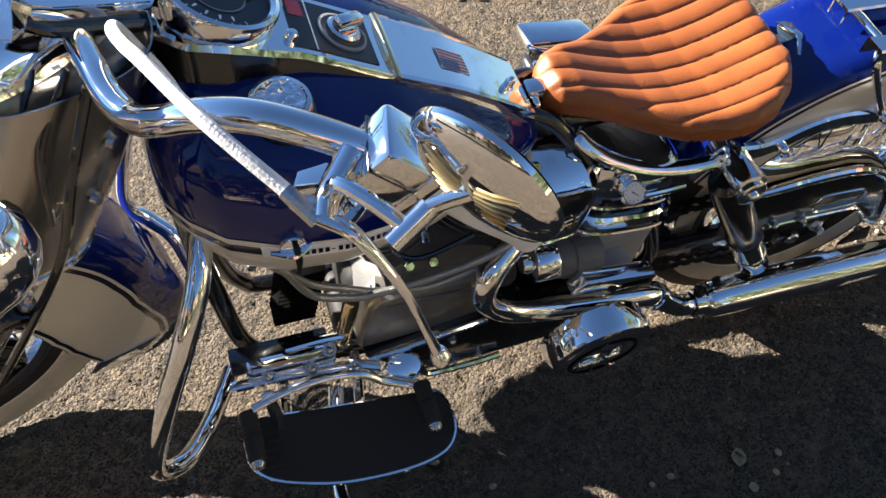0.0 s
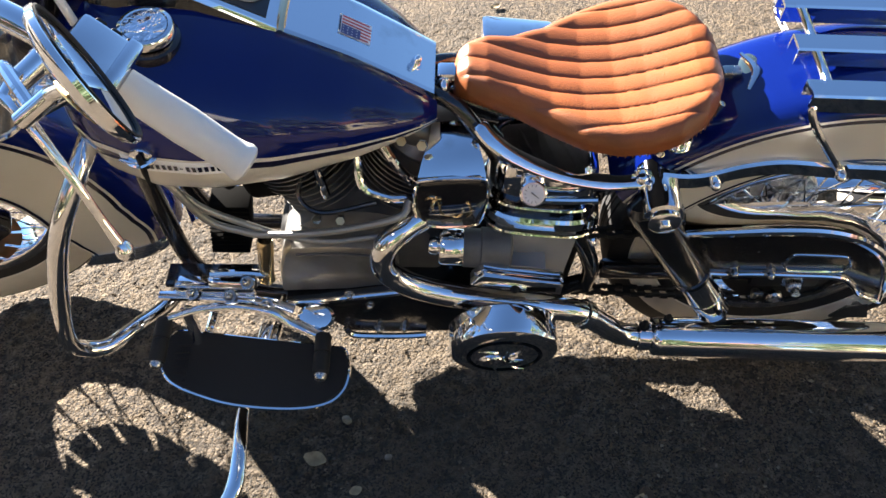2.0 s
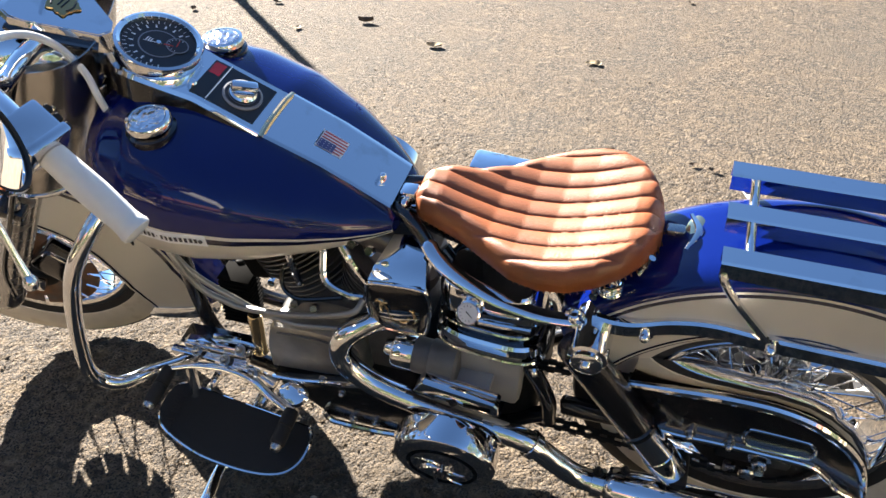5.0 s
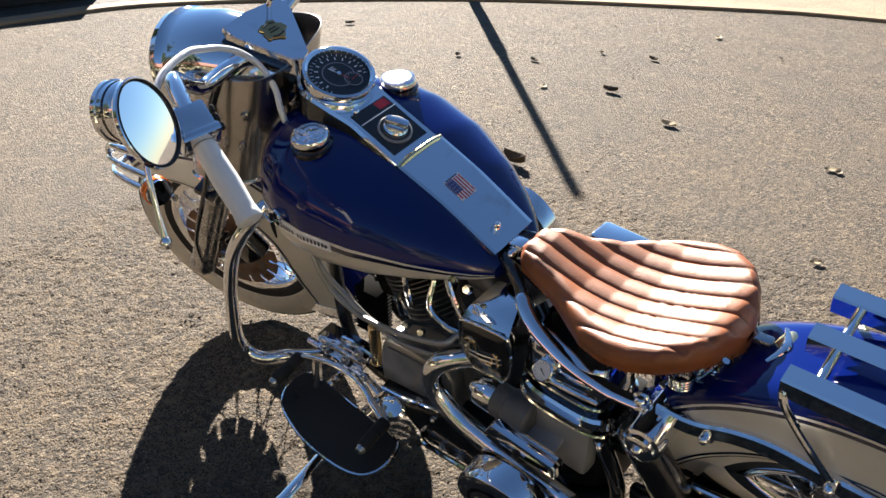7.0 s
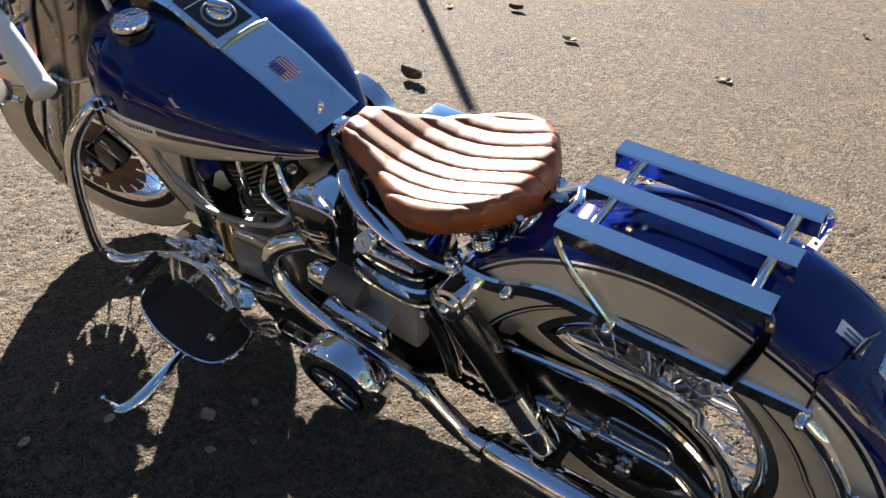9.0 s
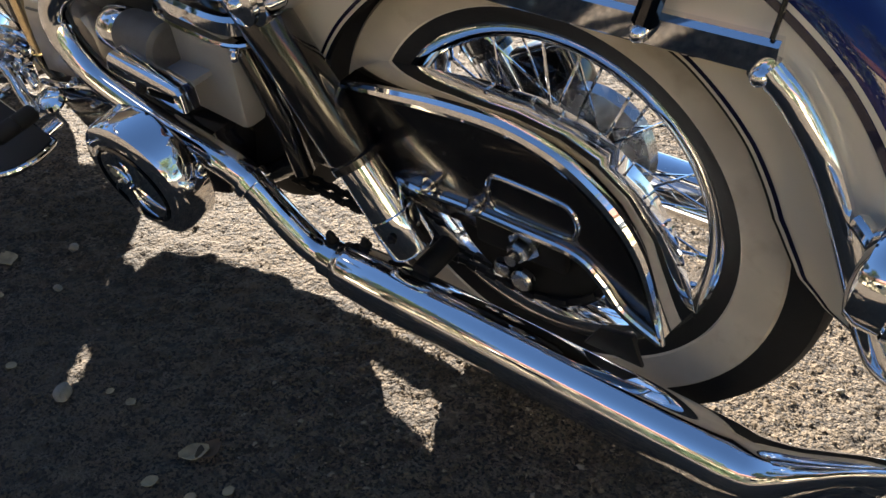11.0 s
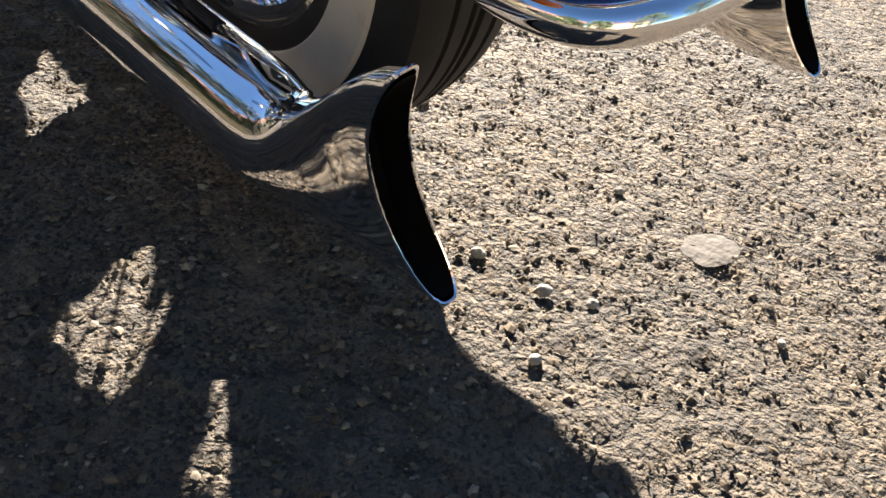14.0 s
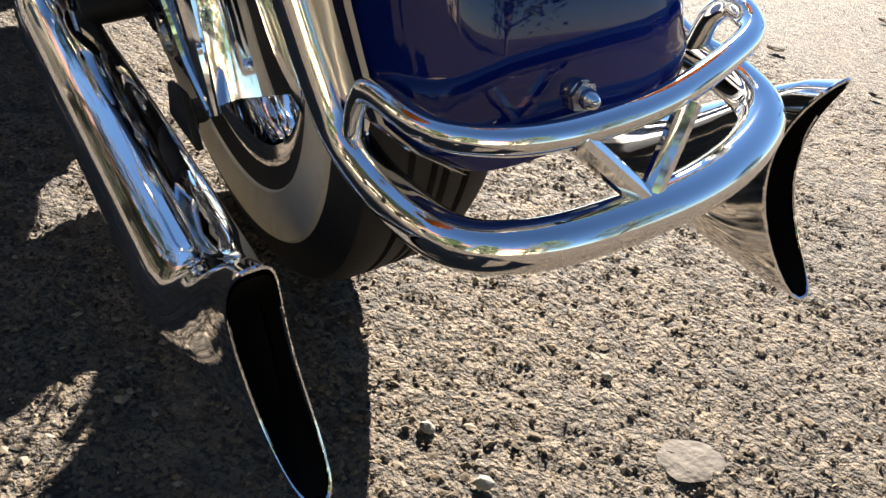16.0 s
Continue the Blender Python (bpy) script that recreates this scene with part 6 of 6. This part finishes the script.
# mirror: bowl with embossed back and domed glass
MC, MN = Vector((-0.198, -0.453, 1.150)), Vector((0.838, 0.480, 0.259)).normalized()
mir = part("mirror", lathe([(0, -0.014), (0.03, -0.0115), (0.05, -0.007), (0.062, -0.002), (0.066, 0.003), (0.066, 0.008), (0.063, 0.010), (0.0605, 0.007)], MC, MN, 48), "chrome", bike, "round chrome mirror on a short stem")
part("mirror_glass", lathe([(0.0600, 0.0068), (0.050, 0.0074), (0.040, 0.0079), (0.030, 0.0083), (0.020, 0.0086), (0.010, 0.0088), (0, 0.00885)], MC, MN, 48), "mirror_glass", mir, "slightly domed mirror glass")
part("glass_seal", lathe([(0.0598, 0.0072), (0.0605, 0.0094), (0.0628, 0.0108), (0.0645, 0.0100)], MC, MN, 48), "rubber", mir, "black rubber seal round the glass")
mu = MN.orthogonal().normalized()
mv = MN.cross(mu)
# winged gold emblem on the back, its wings level
mu = MN.cross(Vector((0, 0, 1))).normalized()
mv = mu.cross(MN)


def mirror_back(u, v):
    r2 = u * u + v * v
    return MC + mu * u + mv * v - MN * (0.0152 - 2.8 * r2)


for s in (-1, 1):
    for k in range(6):
        pts = [mirror_back(s * (0.007 + 0.034 * t * (1 - 0.07 * k)), 0.016 - 0.005 * k + 0.010 * t * (1 - 0.45 * k)) for t in (0, 0.5, 1)]
        part("back_emblem", tube(pts, [0.0016, 0.0020, 0.0008], 6, 3, 0.6), "gold", mir)
for k in range(3):
    part("emblem_lettering", sweep(bmesh.new(), [mirror_back(-0.012, -0.004 - 0.006 * k), mirror_back(0.012, -0.004 - 0.006 * k)], 0.0018, 6), "dial_black", mir)
part("mirror_stem", tube([MC - MN * 0.010, (-0.232, -0.448, 1.130), (-0.25, -0.451, 1.119)], 0.0065, 12), "chrome", mir)
part("stem_clamp", tube([(-0.264, -0.455, 1.108), (-0.232, -0.446, 1.128)], 0.0088, 14, 0), "chrome", mir)
part("stem_arm", tube([(-0.292, -0.388, 1.095), (-0.287, -0.400, 1.122), (-0.270, -0.425, 1.124), (-0.252, -0.450, 1.118)], 0.0062, 10), "chrome", mir)
# cables
part("clutch_cable", tube([(-0.306, -0.398, 1.085), (-0.320, -0.375, 1.095), (-0.347, -0.335, 1.110), (-0.372, -0.292, 1.121), (-0.398, -0.224, 1.119), (-0.410, -0.180, 1.104), (-0.416, -0.140, 1.087), (-0.415, -0.107, 1.065), (-0.410, -0.079, 1.032), (-0.401, -0.068, 1.000), (-0.388, -0.068, 0.970), (-0.376, -0.078, 0.935), (-0.37, -0.075, 0.87)], 0.0062, 10, 10), "white_cable", bars, "white sheathed clutch cable")
part("cable_sleeve", tube([(-0.305, -0.400, 1.084), (-0.322, -0.373, 1.096)], 0.0072, 10, 0), "steel", bars)
part("brake_hose", tube([(-0.455, -0.13, 1.02), (-0.50, -0.155, 0.93), (-0.545, -0.165, 0.82), (-0.62, -0.165, 0.70), (-0.72, -0.16, 0.55), (-0.77, -0.14, 0.44)], 0.0058, 8, 8), "black_paint", bike, "black rubber brake hose")
part("horn_wire", tube([(-0.47, -0.10, 1.02), (-0.52, -0.13, 0.95), (-0.54, -0.15, 0.86)], 0.004, 8), "black_paint", nac)
# passing lamp and front indicator on a chrome bar
PD = Vector((-0.965, -0.24, -0.12)).normalized()
PC = Vector((-0.588, -0.268, 0.985))
plamp = part("passing_lamp", lathe([(0, -0.062), (0.018, -0.060), (0.034, -0.052), (0.047, -0.038), (0.055, -0.020), (0.058, 0.0), (0.059, 0.018), (0.062, 0.020), (0.062, 0.030), (0.056, 0.034), (0.03, 0.040), (0, 0.042)], PC, PD, 40), "chrome", bike, "chrome bullet passing lamp")
part("lamp_ring", lathe([(0.058, 0.0), (0.0595, 0.002), (0.0595, 0.005)], PC, PD, 40), "chrome_dark", plamp)
part("lamp_bar", tube([(-0.605, -0.270, 0.925), (-0.605, -0.255, 0.895), (-0.615, -0.18, 0.875), (-0.635, 0.0, 0.87), (-0.66, 0.18, 0.875), (-0.67, 0.235, 0.92)], 0.010, 12), "chrome", bike, "chrome lamp bar")
IC = Vector((-0.722, -0.205, 0.718))
ind = part("front_indicator", lathe([(0, -0.045), (0.018, -0.040), (0.029, -0.024), (0.032, 0.0), (0.032, 0.012), (0, 0.012)], IC, (0.95, -0.1, -0.1), 28), "chrome", bike, "chrome front indicator with amber lens")
ind.data.transform(Matrix.Identity(4))
part("amber_lens", lathe([(0.031, -0.012), (0.034, -0.012), (0.034, 0.002), (0.031, 0.002)], IC, (0.95, -0.1, -0.1), 28), "amber", ind, "amber indicator lens")
# chrome rails round the front mudguard
for pts in ([(-0.76, -0.150, 0.652), (-0.89, -0.152, 0.642), (-1.00, -0.142, 0.640), (-1.085, -0.105, 0.620), (-1.13, -0.03, 0.600), (-1.135, 0.08, 0.60)], [(-0.78, -0.150, 0.690), (-0.86, -0.152, 0.690), (-0.96, -0.148, 0.690), (-1.06, -0.115, 0.672), (-1.115, -0.04, 0.655), (-1.12, 0.08, 0.65)], [(-0.84, -0.14, 0.735), (-0.925, -0.145, 0.742), (-1.01, -0.13, 0.72), (-1.07, -0.11, 0.672)]):
    part("fender_rail", tube(pts, 0.0085, 12, 8), "chrome", front_fender, "chrome rail round the mudguard")

# the front end as a whole turns a little further to the stand side
TURN = Matrix.Translation((-0.085, -0.02, 0)) @ Matrix.Rotation(radians(4.2), 4, "Z") @ Matrix.Translation((0.1, 0.02, 0))
for ob in bike.children:
    if ob.name.split(".")[0] in ("front_wheel", "front_fender", "fork_leg", "brake_caliper", "headlamp_nacelle", "bar_cap", "handlebar", "mirror", "brake_hose", "passing_lamp", "lamp_bar", "front_indicator"):
        ob.matrix_local = TURN

# ---- things lying on the ground ----
def leaf(x, y, size, turn, mat, curl=0.25):
    rows = []
    for i in range(7):
        t = i / 6 - 0.5
        w = size * 0.42 * math.cos(t * 2.9) + 0.002
        rows.append([Vector((t * size * 1.3, s * w, curl * size * (abs(s) ** 1.5) * 0.6 + curl * size * t * t * 1.4 + 0.0035)) for s in (-1, -0.4, 0.1, 0.6, 1)])
    bm = rows_mesh(rows)
    bm.transform(pose(x, y, 0, 0, 0, turn))
    ob = part("leaf", solid(bm, 0.0008), mat)
    return tagged(ob, "dry curled brown leaf on the asphalt" if mat == "leaf_brown" else "pale dry leaf lying on the asphalt", "leaf", "fallen leaves")


GROUND_LEAVES = [
    (-1.352, 3.415, 0.06, 172, 'leaf_brown', 0.4),
    (-1.236, 2.688, 0.075, 14, 'leaf_brown', 0.5),
    (-2.309, 2.651, 0.05, 305, 'leaf_brown', 0.4),
    (-0.749, 2.423, 0.075, 1, 'leaf_tan', 0.3),
    (-1.892, 2.890, 0.06, 170, 'leaf_brown', 0.3),
    (-1.558, 2.500, 0.05, 275, 'leaf_tan', 0.2),
    (-3.374, 2.738, 0.06, 55, 'leaf_brown', 0.4),
    (-1.047, 1.515, 0.11, 0, 'leaf_brown', 0.6),
    (0.277, 1.515, 0.04, 220, 'leaf_tan', 0.3),
    (-1.267, 4.195, 0.06, 285, 'leaf_tan', 0.2),
    (0.053, 2.402, 0.06, 210, 'leaf_tan', 0.2),
    (0.083, 2.392, 0.045, 285, 'leaf_tan', 0.2),
    (0.509, -0.464, 0.05, 270, 'leaf_brown', 0.25),
    (0.497, -0.478, 0.05, 60, 'leaf_tan', 0.25),
    (0.579, -0.491, 0.02, 270, 'leaf_tan', 0.1),
    (-0.122, -0.394, 0.06, 165, 'leaf_tan', 0.2),
    (0.351, -0.472, 0.02, 356, 'leaf_tan', 0.2),
    (0.309, -0.477, 0.015, 90, 'leaf_tan', 0.2),
]
LITTLE_STONES = [(1.197, -0.022, 0.008), (1.233, 0.002, 0.006), (1.126, -0.033, 0.007), (0.87, 0.12, 0.009), (0.02, -0.385, 0.008), (-0.07, -0.30, 0.011), (0.26, -0.52, 0.016), (1.36, 0.10, 0.005), (1.13, 0.17, 0.006), (1.25, -0.09, 0.006)]
for x, y, size, turn, mat, curl in GROUND_LEAVES:
    leaf(x, y, size * (0.85 if y > 0 else 0.6), turn, mat, curl)
rng = random.Random(11)
for i in range(26):
    leaf(rng.uniform(-0.6, 0.6), rng.uniform(-0.95, -0.45), rng.uniform(0.012, 0.03), rng.uniform(0, 360), rng.choice(("leaf_tan", "leaf_brown")), 0.12)
for i in range(14):
    leaf(rng.uniform(-3.0, 0.8), rng.uniform(1.4, 4.2), rng.uniform(0.015, 0.04), rng.uniform(0, 360), rng.choice(("leaf_tan", "leaf_brown")), 0.3)


def pebble(x, y, r, flat, mat, label):
    bm = bmesh.new()
    bmesh.ops.create_icosphere(bm, subdivisions=3, radius=1)
    for v in bm.verts:
        v.co *= 1 + 0.22 * noise.noise(v.co * 1.7 + Vector((x * 9, y * 9, 0)))
    bm.transform(Matrix.Translation((x, y, r * flat * 0.45)) @ pose(0, 0, 0, 0, 0, x * 500) @ Matrix.Diagonal((r, r * 0.75, r * flat, 1)))
    return tagged(part("stone", bm, mat), label, "stone", "stones")


pebble(1.246, 0.169, 0.033, 0.035, "flush_stone", "flat pale stone set in the asphalt")
for x, y, r in LITTLE_STONES:
    pebble(x, y, r, 0.7, "pale_stone", "small pale loose stone on the asphalt")

# ---- surroundings ----
KERB = [(-5.2, -1.6), (-5.15, 0.2), (-5.03, 1.25), (-4.84, 2.05), (-4.07, 3.05), (-2.98, 4.10), (-1.52, 5.06), (-0.60, 5.48), (2.0, 6.25), (5.0, 7.0)]


def strip(offset0, offset1, z0, z1, name, mat, label, category, run=KERB):
    pts = spline([(x, y, 0) for x, y in run], 6)
    rows = []
    for i, p in enumerate(pts):
        d = (pts[min(i + 1, len(pts) - 1)] - pts[max(i - 1, 0)]).normalized()
        n = Vector((-d.y, d.x, 0))
        a, b = p + n * offset0, p + n * offset1
        rows.append([Vector((a.x, a.y, z0 - 0.03)), Vector((a.x, a.y, z1 - 0.012)), Vector((a.x, a.y, z1)).lerp(Vector((b.x, b.y, z1)), min(0.4, 0.012 / max(0.03, offset1 - offset0))), Vector((b.x, b.y, z1)), Vector((b.x, b.y, z0 - 0.03))])
    return tagged(part(name, rows_mesh(rows, close=True, caps=True), mat, sharp=30), label, category, kind="structure")


strip(0.0, 0.14, 0.0, 0.022, "kerb", "concrete", "low sandy concrete kerb", "kerb")
# tarmac colour lowered to look shaded
strip(0.143, 3.6, 0.0, 0.014, "pavement", "dark_wall", "dark patched tarmac behind the kerb", "pavement", KERB[:5])
strip(0.143, 3.6, 0.0, 0.016, "pavement_sand", "sand", "pale sandy pavement behind the kerb", "pavement", KERB[4:])
wall_pts = [(-6.2, -2.6), (-5.75, 0.3), (-5.3, 1.9)]
rows = []
for x, y in wall_pts:
    rows.append([Vector((x, y, 0.03)), Vector((x, y, 0.27)), Vector((x - 0.01, y, 0.29)), Vector((x - 0.22, y + 0.06, 0.29)), Vector((x - 0.22, y + 0.06, 0.03))])
tagged(part("wall_garden", rows_mesh(rows, close=True, caps=True), "dark_wall", sharp=30), "dark low garden wall, shade included in its colour", "garden wall", kind="structure")


def bare_tree(x, y, h, seed):
    """A leafless tree: trunk and forking limbs down to twigs."""
    r = random.Random(seed)
    tree = tagged(new("bare_tree"), "leafless winter tree with fine branching twigs", "tree", "bare trees")
    tree.location = (x, y, 0)
    trunk, limbs, twigs = bmesh.new(), bmesh.new(), bmesh.new()
    base = [Vector((0, 0, -0.05)), Vector((0.02, 0.01, h * 0.12)), Vector((0.05, -0.02, h * 0.28))]
    sweep(trunk, base, [h * 0.03, h * 0.022, h * 0.017], 10)

    def grow(p, d, length, rad, depth):
        q = p + d * length * 0.5 + Vector((r.uniform(-1, 1), r.uniform(-1, 1), r.uniform(-0.3, 0.6))) * length * 0.08
        e = p + d * length
        sweep(limbs if depth > 1 else twigs, [p, q, e], [rad, rad * 0.8, rad * 0.6], 6 if depth > 1 else 3)
        if depth:
            for _ in range(r.choice((2, 3, 3))):
                nd = (d + Vector((r.uniform(-1, 1), r.uniform(-1, 1), r.uniform(-0.35, 0.75))) * 0.75).normalized()
                grow(e if r.random() < 0.7 else q, nd, length * r.uniform(0.6, 0.82), rad * 0.6, depth - 1)
    for k in range(4):
        a = k * 1.57 + r.uniform(-0.4, 0.4)
        grow(base[-1], Vector((math.cos(a) * 0.6, math.sin(a) * 0.6, 0.9)).normalized(), h * 0.22, h * 0.011, 4)
    part("trunk", trunk, "bark", tree)
    part("limbs", limbs, "bark", tree)
    part("twigs", twigs, "bark", tree)
    return tree


for x, y, h, s in ((-1.5, 11.4, 6.5, 14), (6.5, -7.5, 7.0, 3), (9.5, -3.5, 8.0, 5), (-9.5, -5.5, 7.5, 8)):
    bare_tree(x, y, h, s)


def house(x, y, turn, w, d, h, label):
    ob = tagged(new("house"), label, "house", "houses")
    ob.matrix_world = pose(x, y, 0, 0, 0, turn)
    part("wall", box((0, 0, h / 2), (w, d, h), 0.02), "house_wall", ob)
    ov = 0.4
    rows = [[Vector((-w / 2 - ov, yy, zz)), Vector((w / 2 + ov, yy, zz))] for yy, zz in ((-d / 2 - ov, h - 0.05), (0, h + d * 0.32), (d / 2 + ov, h - 0.05))]
    part("roof", solid(rows_mesh(rows), 0.12), "roof_tile", ob, smooth=False)
    for i in (-1, 1):
        bm = bmesh.new()
        bm.faces.new([bm.verts.new((i * w / 2, yy, zz)) for yy, zz in ((-d / 2, h), (d / 2, h), (0, h + d * 0.30))])
        part("gable", bm, "house_wall", ob, smooth=False)
    for k in range(int(w // 2.2)):
        xx = -w / 2 + 1.3 + k * 2.2
        for yy in (-d / 2, d / 2):
            fr = part("window", box((xx, yy, h * 0.55), (1.0, 0.08, 1.1), 0.01), "white_grip", ob)
            part("pane", box((xx, yy, h * 0.55), (0.86, 0.10, 0.96), 0.005), "window_glass", fr)
    return ob


# unseen houses, added to hold back sky light and darken chrome reflections
house(10.5, -7.5, 55, 9, 6, 3.0, "unseen low sand-coloured house with a tiled roof, added to block sky light")
house(-1.5, -11.5, 4, 12, 6, 3.0, "unseen long low sand-coloured house with red-brown roof, added to block sky light")
house(-13, -8, -40, 10, 6, 3.0, "unseen low sand-coloured house with a tiled roof, added to block sky light")


def evergreen(x, y, h, w, seed):
    """A dense dark tree, added to block sky light: trunk, limbs and a crown of many small leaf clumps."""
    r = random.Random(seed)
    tree = tagged(new("evergreen_tree"), "unseen dense dark green tree with a ragged crown, added to block sky light", "tree", "garden trees")
    tree.location = (x, y, 0)
    part("trunk", sweep(bmesh.new(), [Vector((0, 0, -0.05)), Vector((0.05, 0.03, h * 0.4)), Vector((0, 0.08, h * 0.8))], [h * 0.03, h * 0.02, h * 0.008], 8), "bark", tree)
    limbs, vs, fs = bmesh.new(), [], []
    for k in range(46):
        z = h * (0.12 + 0.85 * r.random())
        reach = w * math.sin(math.pi * min(1, (z / h) ** 0.7)) ** 0.6 * r.uniform(0.45, 1.0)
        a = r.uniform(0, 6.28)
        tip = Vector((math.cos(a) * reach, math.sin(a) * reach, z + 0.25 * r.uniform(-0.3, 1)))
        sweep(limbs, [Vector((0, 0, z * 0.85)), tip * 0.6 + Vector((0, 0, z * 0.38)), tip], [0.03, 0.02, 0.008], 4)
        for _ in range(90):
            c = tip + Vector((r.gauss(0, 0.30), r.gauss(0, 0.30), r.gauss(0, 0.24)))
            u = Vector((r.gauss(0, 1), r.gauss(0, 1), r.gauss(0, 1))).normalized()
            v = u.orthogonal().normalized()
            s = r.uniform(0.05, 0.12)
            n = len(vs)
            vs += [c - u * s, c + v * s * 0.5, c + u * s, c - v * s * 0.5]
            fs.append((n, n + 1, n + 2, n + 3))
    part("limbs", limbs, "bark", tree)
    me = bpy.data.meshes.new("crown")
    me.from_pydata([tuple(p) for p in vs], [], fs)
    me.materials.append(M["needles"])
    new("crown", me).parent = tree


# unseen trees round the scene, added to lower the ambient light
for x, y, h, w, sd in ((4.6, -5.2, 3.4, 1.5, 21), (7.8, -1.2, 5.5, 2.0, 22), (-5.8, -5.0, 4.8, 1.8, 23), (-3.0, -6.2, 4.2, 1.6, 24), (1.6, -6.6, 3.4, 1.5, 25), (8.2, 3.6, 5.0, 1.9, 26), (-8.6, -1.6, 4.6, 1.8, 27), (6.4, 13.5, 4.0, 1.7, 29)):
    evergreen(x, y, h, w, sd)
# slender leaning post whose shadow crosses the asphalt
post = part("leaning_post", tube([(-3.62, 4.34, 0.0), (-3.72, 4.22, 0.95), (-3.725, 4.21, 1.0), (-3.83, 4.09, 1.95)], [0.045, 0.042, 0.03, 0.026], 12, 0), "pole_metal", None)
tagged(post, "slender leaning dark post standing behind the kerb", "post")
